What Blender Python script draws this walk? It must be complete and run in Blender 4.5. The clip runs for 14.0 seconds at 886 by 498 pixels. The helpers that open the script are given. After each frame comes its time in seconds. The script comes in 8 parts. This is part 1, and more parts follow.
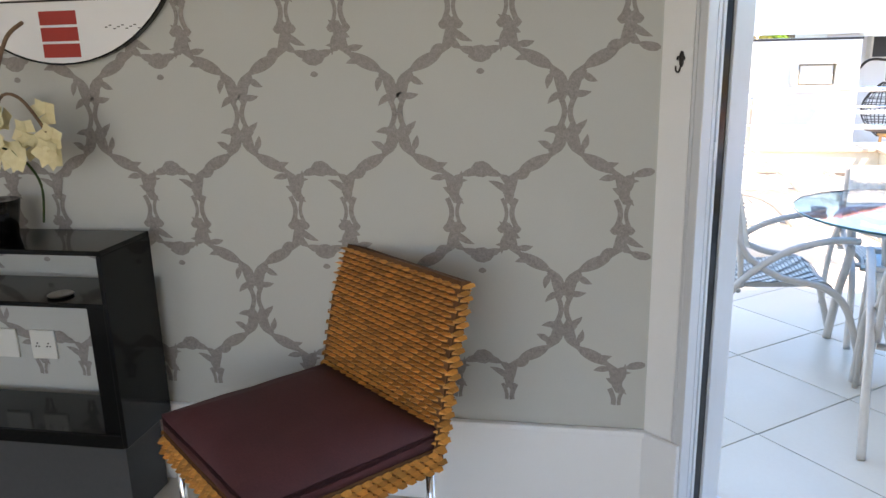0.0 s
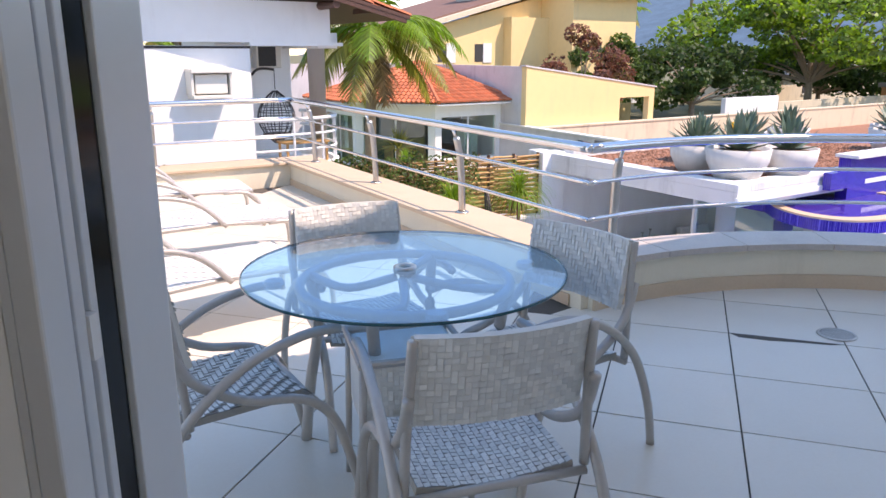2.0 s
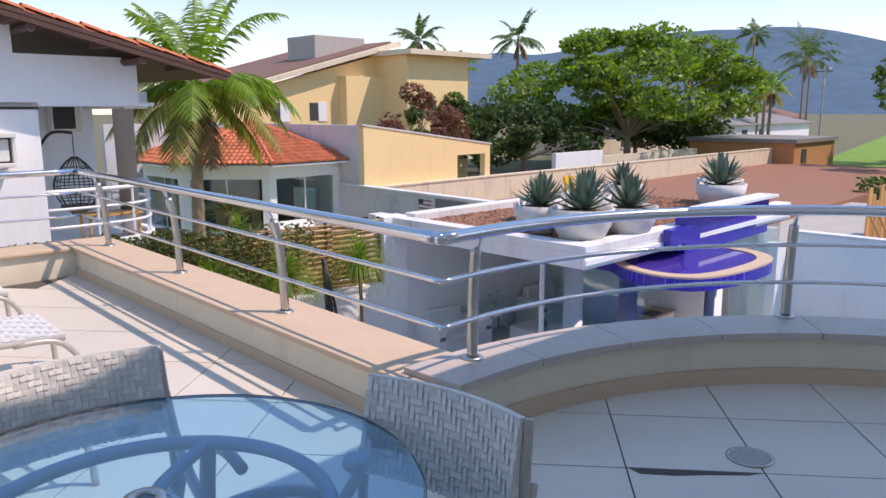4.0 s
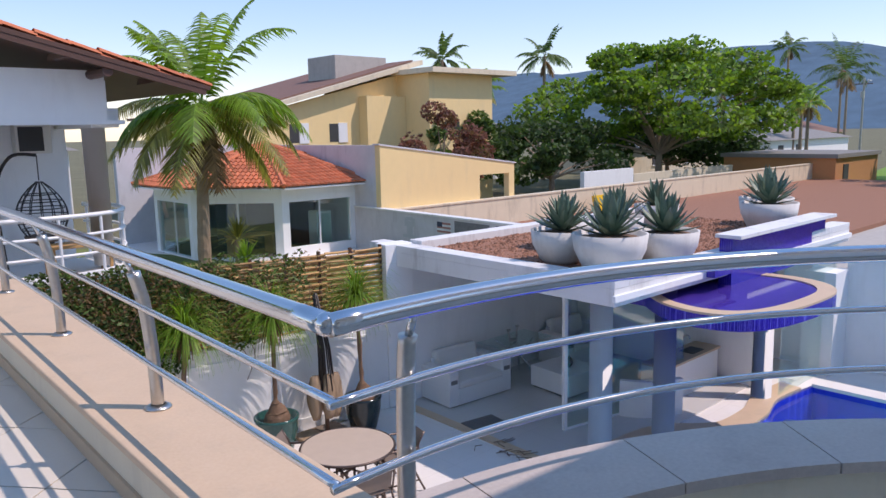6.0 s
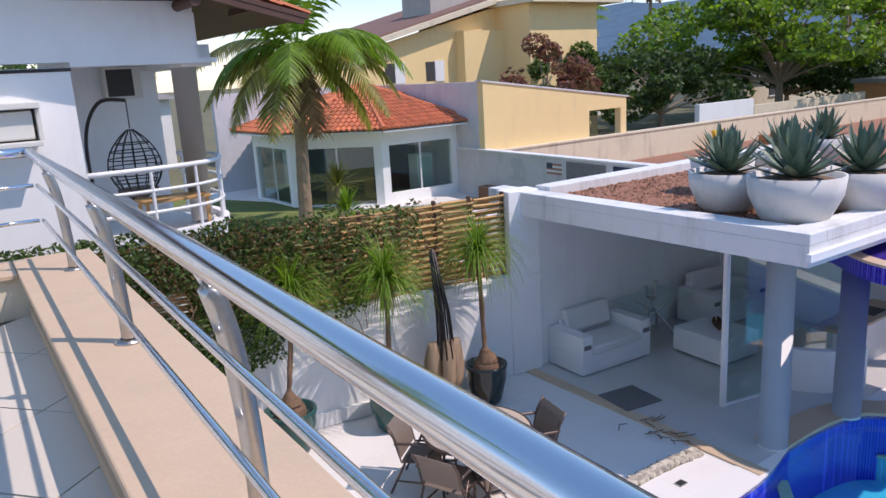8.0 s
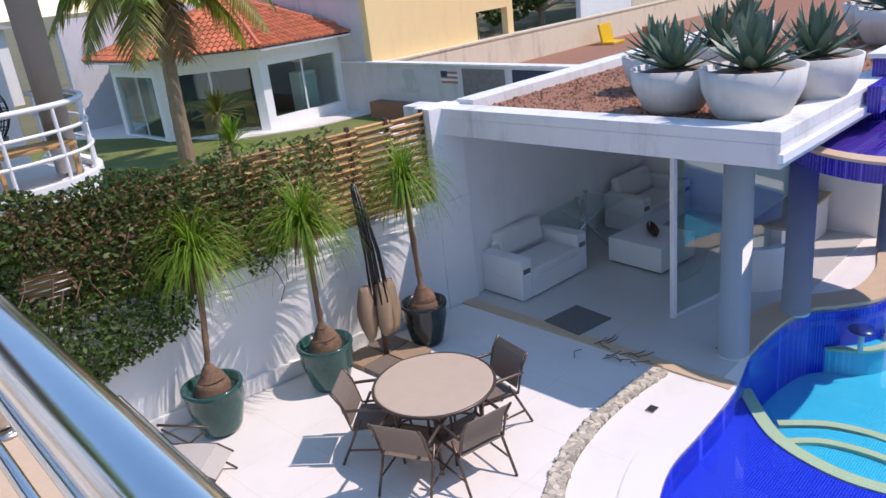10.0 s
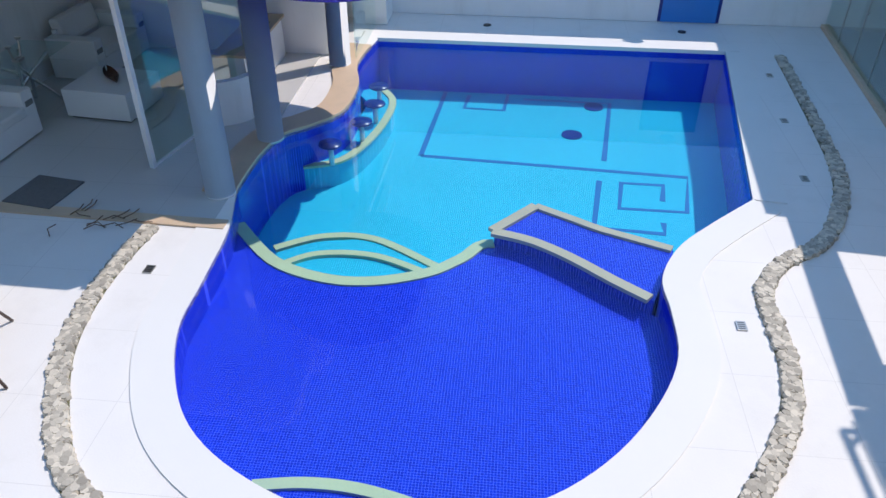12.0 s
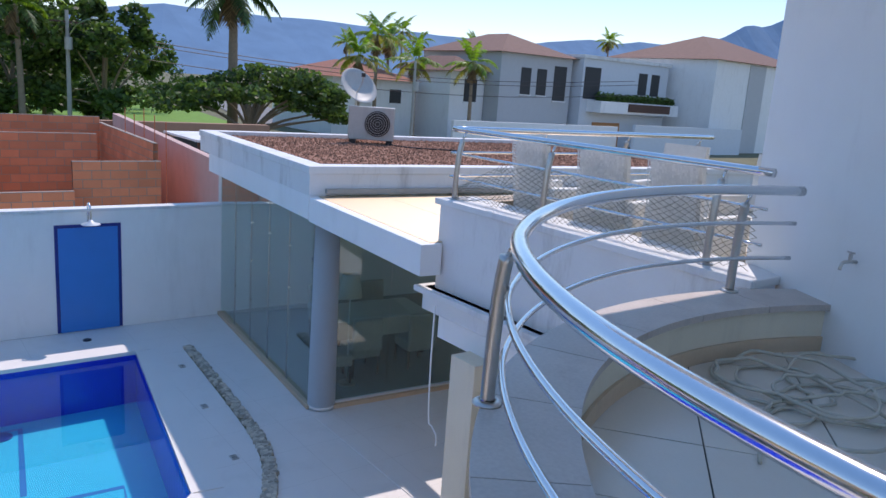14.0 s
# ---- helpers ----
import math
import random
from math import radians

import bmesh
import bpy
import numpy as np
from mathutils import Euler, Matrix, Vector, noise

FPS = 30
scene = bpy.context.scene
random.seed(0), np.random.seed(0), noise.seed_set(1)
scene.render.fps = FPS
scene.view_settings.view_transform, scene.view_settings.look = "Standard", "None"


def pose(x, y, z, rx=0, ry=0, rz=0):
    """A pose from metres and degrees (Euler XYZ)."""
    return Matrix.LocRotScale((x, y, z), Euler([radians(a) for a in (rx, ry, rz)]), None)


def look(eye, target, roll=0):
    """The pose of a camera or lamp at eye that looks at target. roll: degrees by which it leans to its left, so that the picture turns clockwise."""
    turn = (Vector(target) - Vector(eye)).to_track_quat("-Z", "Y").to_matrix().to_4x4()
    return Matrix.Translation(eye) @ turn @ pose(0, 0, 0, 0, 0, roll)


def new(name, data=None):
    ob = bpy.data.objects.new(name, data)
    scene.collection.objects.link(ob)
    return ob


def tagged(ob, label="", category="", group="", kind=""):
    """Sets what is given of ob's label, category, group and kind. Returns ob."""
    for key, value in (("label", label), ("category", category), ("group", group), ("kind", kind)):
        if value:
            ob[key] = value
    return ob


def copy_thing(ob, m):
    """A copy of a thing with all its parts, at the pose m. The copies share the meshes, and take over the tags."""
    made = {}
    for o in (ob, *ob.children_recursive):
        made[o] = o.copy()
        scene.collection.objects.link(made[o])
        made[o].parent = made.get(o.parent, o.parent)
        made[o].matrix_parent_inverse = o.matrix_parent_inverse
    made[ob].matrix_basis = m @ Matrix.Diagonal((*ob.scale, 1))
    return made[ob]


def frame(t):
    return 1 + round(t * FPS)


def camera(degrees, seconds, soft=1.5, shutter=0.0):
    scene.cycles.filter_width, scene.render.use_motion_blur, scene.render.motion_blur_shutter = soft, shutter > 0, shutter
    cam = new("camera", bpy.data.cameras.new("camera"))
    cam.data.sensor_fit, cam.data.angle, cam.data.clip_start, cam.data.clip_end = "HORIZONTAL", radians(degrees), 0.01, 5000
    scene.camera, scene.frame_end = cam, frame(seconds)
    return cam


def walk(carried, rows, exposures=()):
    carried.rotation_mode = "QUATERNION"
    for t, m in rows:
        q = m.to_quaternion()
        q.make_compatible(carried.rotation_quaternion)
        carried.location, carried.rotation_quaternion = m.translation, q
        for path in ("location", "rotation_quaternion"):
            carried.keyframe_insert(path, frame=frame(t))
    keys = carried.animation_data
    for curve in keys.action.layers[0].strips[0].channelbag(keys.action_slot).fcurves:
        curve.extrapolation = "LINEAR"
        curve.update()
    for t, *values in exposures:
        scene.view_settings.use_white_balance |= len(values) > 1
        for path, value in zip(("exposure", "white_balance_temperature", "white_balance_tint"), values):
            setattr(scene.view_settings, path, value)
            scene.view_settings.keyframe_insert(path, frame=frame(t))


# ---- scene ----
cam = camera(61.2, 14.0)
EXPO = [(0.0, 2.72, 8200, 26), (0.5, 2.27, 8200, 26), (1.0, 1.77, 8000, 26), (1.5, 1.42, 7800, 26), (2.0, 1.42, 7850, 29), (3.0, 1.07, 7450, 28), (4.0, 0.82, 7450, 28), (6.5, 0.6, 6850, 25), (9.5, 0.77, 6900, 24), (10.5, 0.77, 6700, 22), (11.0, 0.67, 6500, 18), (12.0, 0.67, 6500, 14), (13.0, 0.82, 6700, 16), (13.5, 0.82, 7200, 24), (14.0, 0.57, 6600, 22)]
PATH = [
    (0, (0.456, 0.219, 1.486), (0.113, 2.122, 0.978), -1.4),
    (0.5, (0.471, 0.576, 1.494), (0.563, 2.51, 0.991), 0.1),
    (1, (0.497, 0.947, 1.501), (1.025, 2.81, 0.999), 0.5),
    (1.5, (0.575, 1.296, 1.499), (1.488, 3.0, 0.985), -0.6),
    (2, (0.748, 1.625, 1.486), (1.808, 3.242, 0.976), -0.0),
    (2.5, (0.915, 1.954, 1.454), (2.087, 3.494, 0.951), 0.8),
    (3, (1.041, 2.189, 1.475), (2.348, 3.634, 1.027), 0.2),
    (3.5, (1.19, 2.334, 1.485), (2.518, 3.779, 1.099), -0.3),
    (4, (1.477, 2.434, 1.517), (2.875, 3.816, 1.15), -0.2),
    (6.5, (3.094, 3.628, 1.356), (4.397, 5.114, 1.048), -1.4),
    (7, (3.262, 3.972, 1.323), (4.480, 5.516, 0.959), -1.4),
    (9.5, (3.695, 5.759, 1.248), (4.840, 7.295, 0.676), -4.8),
    (10, (3.785, 5.937, 1.239), (5.085, 7.286, 0.537), -6.6),
    (10.5, (3.806, 6.078, 1.170), (5.148, 7.313, 0.349), -7.0),
    (11, (4.034, 6.028, 1.158), (5.381, 7.123, 0.165), -8.6),
    (11.5, (4.190, 5.977, 1.151), (5.730, 6.584, 0.028), -3.7),
    (12, (4.204, 5.917, 1.106), (5.835, 6.074, -0.040), 0.3),
    (12.5, (4.206, 5.884, 1.146), (5.905, 5.671, 0.112), 3.4),
    (13, (4.266, 5.969, 1.208), (5.976, 5.350, 0.375), 6.3),
    (13.5, (4.198, 5.956, 1.351), (5.856, 4.999, 0.772), 5.5),
    (14, (4.059, 5.732, 1.409), (5.608, 4.538, 0.990), 4.1),
]
walk(cam, [(t, look(eye, target, roll)) for t, eye, target, roll in PATH],
     exposures=EXPO)

# ---- world and sun ----
SUN_DIR = Vector((1.13, -1.42, 2.65)).normalized()      # towards the sun
world = bpy.data.worlds.new("sky")
scene.world = world
world.use_nodes = True
wn = world.node_tree.nodes
sky = wn.new("ShaderNodeTexSky")
sky.sky_type, sky.sun_disc = "NISHITA", False
sky.sun_elevation = math.asin(SUN_DIR.z)
sky.sun_rotation = math.atan2(SUN_DIR.x, SUN_DIR.y)
sky.air_density, sky.dust_density, sky.ozone_density = 1.0, 0.0, 4.0
wn["Background"].inputs["Strength"].default_value = 0.15
deep = wn.new("ShaderNodeHueSaturation")
deep.inputs["Saturation"].default_value, deep.inputs["Value"].default_value = 1.42, 1.62
softened = wn.new("ShaderNodeGamma")
softened.inputs["Gamma"].default_value = 0.6
world.node_tree.links.new(sky.outputs[0], softened.inputs["Color"])
world.node_tree.links.new(softened.outputs[0], deep.inputs["Color"])
world.node_tree.links.new(deep.outputs[0], wn["Background"].inputs[0])
sun = new("sun", bpy.data.lights.new("sun", "SUN"))
sun.data.energy, sun.data.angle, sun.data.color = 2.1, radians(0.55), (1.0, 0.95, 0.88)
sun.matrix_world = look(SUN_DIR * 60, (0, 0, 0))

G = -3.1            # level of the pool deck; the terrace floor is 0


# ---- materials ----
def mat(name, col, rough=0.6, metal=0.0, var=0.12, scale=3.0, bump=0.1, bscale=60.0, stain=0.0, stain_col=(0.2, 0.17, 0.13),
        spec=0.5, rand=0.0, island=0.0):
    m = bpy.data.materials.new(name)
    m.use_nodes = True
    n, l = m.node_tree.nodes, m.node_tree.links
    p = n["Principled BSDF"]
    p.inputs["Roughness"].default_value, p.inputs["Metallic"].default_value = rough, metal
    p.inputs["Specular IOR Level"].default_value = spec
    tc = n.new("ShaderNodeNewGeometry")
    out = None
    big = n.new("ShaderNodeTexNoise")
    big.inputs["Scale"].default_value, big.inputs["Detail"].default_value = scale, 5
    l.new(tc.outputs["Position"], big.inputs["Vector"])
    fine = n.new("ShaderNodeTexNoise")
    fine.inputs["Scale"].default_value, fine.inputs["Detail"].default_value = bscale, 3
    l.new(tc.outputs["Position"], fine.inputs["Vector"])
    mx = n.new("ShaderNodeMixRGB")
    mx.inputs[1].default_value = (*[c * (1 - var) for c in col], 1)
    mx.inputs[2].default_value = (*[min(1, c * (1 + var)) for c in col], 1)
    l.new(big.outputs[0], mx.inputs[0])
    out = mx.outputs[0]
    mf = n.new("ShaderNodeMixRGB")
    mf.blend_type, mf.inputs[0].default_value = "OVERLAY", min(1, var * 1.2)
    l.new(out, mf.inputs[1]), l.new(fine.outputs[0], mf.inputs[2])
    out = mf.outputs[0]
    if stain:
        st = n.new("ShaderNodeTexNoise")
        st.inputs["Scale"].default_value, st.inputs["Detail"].default_value = 1.3, 9
        st.inputs["Roughness"].default_value = 0.7
        mp = n.new("ShaderNodeMapping")
        mp.inputs["Scale"].default_value = (1.6, 1.6, 0.35)
        l.new(tc.outputs["Position"], mp.inputs[0]), l.new(mp.outputs[0], st.inputs["Vector"])
        rp = n.new("ShaderNodeValToRGB")
        rp.color_ramp.elements[0].position, rp.color_ramp.elements[1].position = 0.52, 0.8
        rp.color_ramp.elements[1].color = (stain, stain, stain, 1)
        l.new(st.outputs[0], rp.inputs[0])
        ms = n.new("ShaderNodeMixRGB")
        ms.inputs[2].default_value = (*stain_col, 1)
        l.new(rp.outputs[0], ms.inputs[0]), l.new(out, ms.inputs[1])
        out = ms.outputs[0]
    if rand or island:
        info = n.new("ShaderNodeObjectInfo" if rand else "ShaderNodeNewGeometry")
        hs = n.new("ShaderNodeHueSaturation")
        mr = n.new("ShaderNodeMapRange")
        k = rand or island
        mr.inputs["To Min"].default_value, mr.inputs["To Max"].default_value = 1 - k, 1 + k
        l.new(info.outputs["Random" if rand else "Random Per Island"], mr.inputs["Value"])
        l.new(mr.outputs[0], hs.inputs["Value"]), l.new(out, hs.inputs["Color"])
        out = hs.outputs[0]
    l.new(out, p.inputs["Base Color"])
    if bump:
        b = n.new("ShaderNodeBump")
        b.inputs["Strength"].default_value, b.inputs["Distance"].default_value = bump, 0.01
        l.new(fine.outputs[0], b.inputs["Height"]), l.new(b.outputs[0], p.inputs["Normal"])
    return m


def glass_mat(name, tint, gloss=0.05, rough=0.02, power=4.0, most=0.85, sheen=(1, 1, 1)):
    """Thin clear pane: lets light pass, tinted, with a gloss that grows towards a grazing view."""
    m = bpy.data.materials.new(name)
    m.use_nodes = True
    n, l = m.node_tree.nodes, m.node_tree.links
    n.remove(n["Principled BSDF"])
    tr, gl, mx, lw = n.new("ShaderNodeBsdfTransparent"), n.new("ShaderNodeBsdfGlossy"), n.new("ShaderNodeMixShader"), n.new("ShaderNodeLayerWeight")
    tr.inputs[0].default_value = (*tint, 1)
    gl.inputs["Roughness"].default_value = rough
    gl.inputs["Color"].default_value = (*sheen, 1)
    pw, ml = n.new("ShaderNodeMath"), n.new("ShaderNodeMath")
    pw.operation, pw.inputs[1].default_value = "POWER", power
    ml.operation, ml.inputs[1].default_value, ml.inputs[2].default_value = "MULTIPLY_ADD", most, gloss
    l.new(lw.outputs["Facing"], pw.inputs[0]), l.new(pw.outputs[0], ml.inputs[0])
    l.new(ml.outputs[0], mx.inputs[0]), l.new(tr.outputs[0], mx.inputs[1]), l.new(gl.outputs[0], mx.inputs[2])
    l.new(mx.outputs[0], n["Material Output"].inputs[0])
    return m


M = {
    "white": mat("white_paint", (0.86, 0.86, 0.85), 0.7, var=0.04, bump=0.06, stain=0.25, stain_col=(0.45, 0.43, 0.40)),
    "white_worn": mat("white_paint_weathered", (0.76, 0.76, 0.75), 0.75, var=0.06, bump=0.1, stain=0.75, stain_col=(0.28, 0.25, 0.22)),
    "white_clean": mat("white_lacquer", (0.82, 0.82, 0.82), 0.35, var=0.02, bump=0.0),
    "cream": mat("cream_plaster", (0.72, 0.62, 0.46), 0.8, var=0.06, bump=0.12, stain=0.6, stain_col=(0.25, 0.21, 0.16)),
    "yellow": mat("yellow_plaster", (0.86, 0.64, 0.32), 0.8, var=0.04, bump=0.1, stain=0.25, stain_col=(0.5, 0.42, 0.3)),
    "lilac": mat("weathered_render", (0.62, 0.60, 0.62), 0.8, var=0.1, bump=0.12, stain=0.7, stain_col=(0.3, 0.27, 0.28)),
    "deck": mat("pool_deck_stone", (0.80, 0.76, 0.72), 0.65, var=0.05, scale=1.5, bump=0.08, stain=0.2, stain_col=(0.5, 0.46, 0.4), rand=0.025),
    "coping": mat("coping_stone", (0.63, 0.46, 0.31), 0.6, var=0.07, scale=5, bump=0.08, stain=0.35, stain_col=(0.32, 0.28, 0.22)),
    "marble": mat("coping_marble", (0.54, 0.46, 0.40), 0.45, var=0.14, scale=4, bump=0.05, stain=0.6, stain_col=(0.28, 0.21, 0.18), rand=0.06),
    "parapet": mat("parapet_render", (0.78, 0.69, 0.53), 0.75, var=0.06, bump=0.1, stain=0.45, stain_col=(0.4, 0.34, 0.26)),
    "tile": mat("terrace_tile", (0.71, 0.64, 0.54), 0.28, var=0.05, scale=2, bump=0.02, stain=0.15, stain_col=(0.5, 0.45, 0.38), rand=0.03),
    "grout": mat("dark_grout", (0.10, 0.085, 0.07), 0.9, bump=0.1),
    "steel": mat("polished_steel", (0.72, 0.73, 0.74), 0.14, 1.0, var=0.05, bump=0.0),
    "steel_dull": mat("brushed_steel", (0.55, 0.53, 0.5), 0.3, 1.0, var=0.1, bump=0.02),
    "black": mat("black_gloss", (0.006, 0.006, 0.006), 0.1, var=0.1, bump=0.0, spec=0.22),
    "dark": mat("dark_interior", (0.05, 0.05, 0.05), 0.7, var=0.1, bump=0.0),
    "terracotta": mat("terracotta_tile", (0.55, 0.16, 0.07), 0.8, var=0.2, bump=0.15, stain=0.3, stain_col=(0.2, 0.07, 0.05), island=0.2),
    "terrarand": mat("terracotta_roll", (0.55, 0.16, 0.07), 0.8, var=0.2, bump=0.15, stain=0.3, stain_col=(0.2, 0.07, 0.05), rand=0.2),
    "wood_dark": mat("stained_timber", (0.10, 0.045, 0.03), 0.6, var=0.2, bump=0.1),
    "bamboo": mat("bamboo_slat", (0.52, 0.29, 0.11), 0.6, var=0.25, scale=6, bump=0.15, rand=0.35),
    "gravel": mat("red_gravel", (0.33, 0.16, 0.10), 0.95, var=0.5, scale=40, bump=0.9, bscale=90),
    "pebble": mat("pebble", (0.52, 0.46, 0.37), 0.7, var=0.15, bump=0.05, island=0.4),
    "grass": mat("lawn", (0.16, 0.19, 0.05), 0.95, var=0.4, scale=2, bump=0.6, bscale=120),
    "asphalt": mat("street_asphalt", (0.22, 0.21, 0.20), 0.9, var=0.1, bump=0.2),
    "ground": mat("garden_soil", (0.16, 0.15, 0.08), 0.95, var=0.35, scale=0.3, bump=0.4),
    "trunk": mat("palm_trunk", (0.30, 0.22, 0.15), 0.9, var=0.3, scale=8, bump=0.5),
    # distance haze is put into the blue of both hill colours
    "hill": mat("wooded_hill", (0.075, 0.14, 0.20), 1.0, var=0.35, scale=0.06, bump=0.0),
    "hill_far": mat("hazy_far_hill", (0.13, 0.24, 0.38), 1.0, var=0.2, scale=0.03, bump=0.0),
    "blue_paint": mat("blue_tile_panel", (0.02, 0.22, 0.64), 0.35, var=0.06, bump=0.02),
    "navy": mat("navy_tile", (0.008, 0.03, 0.22), 0.3, var=0.1, bump=0.02),
    "brick": mat("clay_brick", (0.72, 0.27, 0.13), 0.9, var=0.12, bump=0.3, rand=0.14),
    "mortar": mat("mortar", (0.36, 0.30, 0.25), 0.95, var=0.1, bump=0.3),
    "concrete": mat("concrete", (0.45, 0.42, 0.38), 0.9, var=0.12, bump=0.2, stain=0.4),
    "pink": mat("pink_render", (0.62, 0.42, 0.37), 0.85, var=0.1, bump=0.15, stain=0.4),
    "grey_wall": mat("grey_render", (0.52, 0.53, 0.54), 0.8, var=0.05, bump=0.05),
    "grey_roof": mat("grey_roof_tile", (0.24, 0.23, 0.22), 0.85, var=0.15, bump=0.3),
    "brown_roof": mat("brown_roof_tile", (0.22, 0.12, 0.09), 0.85, var=0.2, bump=0.3),
}
def thin_leaf(m, share=0.4):
    """Let light shine through a leaf material."""
    n, l = m.node_tree.nodes, m.node_tree.links
    p = n["Principled BSDF"]
    tr, mx, br = n.new("ShaderNodeBsdfTranslucent"), n.new("ShaderNodeMixShader"), n.new("ShaderNodeHueSaturation")
    br.inputs["Value"].default_value, br.inputs["Saturation"].default_value = 1.6, 1.1
    src = p.inputs["Base Color"].links[0].from_socket
    l.new(src, br.inputs["Color"]), l.new(br.outputs[0], tr.inputs[0])
    mx.inputs[0].default_value = share
    l.new(p.outputs[0], mx.inputs[1]), l.new(tr.outputs[0], mx.inputs[2]), l.new(mx.outputs[0], n["Material Output"].inputs[0])
    return m


M["glass"] = glass_mat("window_glass", (0.84, 0.94, 0.93), 0.08)
M["glass_clear"] = glass_mat("clear_glass", (0.86, 0.93, 0.92))
# beige is put into tint and gloss, strongest towards a grazing view
M["beige_glass"] = glass_mat("beige_gloss_glass", (0.80, 0.76, 0.68), 0.30, 0.45, 1.2, 0.62, (0.92, 0.78, 0.60))
M["water"] = glass_mat("pool_water", (0.72, 0.95, 1.0), 0.015, 0.0)


# ---- building helpers ----
def mesh_of(bm, name, material, smooth=False):
    me = bpy.data.meshes.new(name)
    bmesh.ops.recalc_face_normals(bm, faces=bm.faces)
    if smooth:
        for f in bm.faces:
            f.smooth = True
    bm.to_mesh(me)
    bm.free()
    if material is not None:
        me.materials.append(material)
    return me


def part(name, bm, material, parent=None, label="", smooth=False):
    ob = new(name, mesh_of(bm, name, material, smooth))
    if parent is not None:
        ob.parent = parent
    if label:
        ob["label"] = label
    return ob


def thing(name, label, category, m=None, group="", kind=""):
    ob = new(name)
    ob.empty_display_size = 0.1
    if m is not None:
        ob.matrix_basis = m
    return tagged(ob, label, category, group, kind)


def add_box(bm, x0, y0, z0, x1, y1, z1, bev=0.0, m=None):
    c = Matrix.Translation(((x0 + x1) / 2, (y0 + y1) / 2, (z0 + z1) / 2)) @ Matrix.Diagonal((abs(x1 - x0), abs(y1 - y0), abs(z1 - z0), 1))
    r = bmesh.ops.create_cube(bm, size=1, matrix=(m @ c) if m is not None else c)
    if bev:
        es = list({e for v in r["verts"] for e in v.link_edges})
        bmesh.ops.bevel(bm, geom=es, offset=bev, segments=2, affect="EDGES", profile=0.5)
    return bm


def box(x0, y0, z0, x1, y1, z1, bev=0.0, m=None):
    return add_box(bmesh.new(), x0, y0, z0, x1, y1, z1, bev, m)


def add_cyl(bm, p, q, r0, r1=None, seg=14, caps=True):
    p, q = Vector(p), Vector(q)
    d = q - p
    m = Matrix.Translation((p + q) / 2) @ d.to_track_quat("Z", "Y").to_matrix().to_4x4()
    bmesh.ops.create_cone(bm, cap_ends=caps, segments=seg, radius1=r0, radius2=r0 if r1 is None else r1, depth=d.length, matrix=m)
    return bm


def cyl(p, q, r0, r1=None, seg=14):
    return add_cyl(bmesh.new(), p, q, r0, r1, seg)


def add_tube(bm, pts, r, seg=8, closed=False, flat=1.0):
    """A round bar swept along points."""
    pts = [Vector(p) for p in pts]
    rings, n = [], len(pts)
    up = Vector((0, 0, 1))
    for i, p in enumerate(pts):
        a = pts[i - 1] if (i or closed) else p
        b = pts[(i + 1) % n] if (i < n - 1 or closed) else p
        t = (b - a).normalized()
        s = t.cross(up)
        s = s.normalized() if s.length > 1e-3 else Vector((1, 0, 0))
        u = s.cross(t)
        rr = r[i] if isinstance(r, (list, tuple)) else r
        rings.append([bm.verts.new(p + s * math.cos(k * 2 * math.pi / seg) * rr + u * math.sin(k * 2 * math.pi / seg) * rr * flat) for k in range(seg)])
    for i in range(n if closed else n - 1):
        a, b = rings[i], rings[(i + 1) % n]
        for k in range(seg):
            bm.faces.new((a[k], a[(k + 1) % seg], b[(k + 1) % seg], b[k]))
    if not closed:
        bm.faces.new(rings[0][::-1]), bm.faces.new(rings[-1])
    return bm


def tube(pts, r, seg=8, closed=False):
    return add_tube(bmesh.new(), pts, r, seg, closed)


def smooth_line(pts, n=6, closed=False):
    """Catmull-Rom curve through points."""
    pts = [Vector(p) for p in pts]
    k = len(pts)
    out = []
    for i in range(k if closed else k - 1):
        p1, p2 = pts[i], pts[(i + 1) % k]
        p0 = pts[i - 1] if (i or closed) else p1
        p3 = pts[(i + 2) % k] if (i + 2 < k or closed) else p2
        for j in range(n):
            t = j / n
            out.append(0.5 * ((2 * p1) + (p2 - p0) * t + (2 * p0 - 5 * p1 + 4 * p2 - p3) * t * t + (3 * p1 - p0 - 3 * p2 + p3) * t ** 3))
    if not closed:
        out.append(pts[-1])
    return out


def prism(bm, loop, z0, z1, holes=()):
    """A flat slab over an outline (x, y), with holes."""
    loops = []
    for lp in (loop, *holes):
        vs = [bm.verts.new((p[0], p[1], z1)) for p in lp]
        loops.append([bm.edges.new((vs[i], vs[(i + 1) % len(vs)])) for i in range(len(vs))])
    r = bmesh.ops.triangle_fill(bm, edges=[e for lp in loops for e in lp], use_beauty=True)
    faces = [g for g in r["geom"] if isinstance(g, bmesh.types.BMFace)]
    if z0 != z1:
        ex = bmesh.ops.extrude_face_region(bm, geom=faces)
        bmesh.ops.translate(bm, vec=(0, 0, z0 - z1), verts=[v for v in ex["geom"] if isinstance(v, bmesh.types.BMVert)])
    return bm


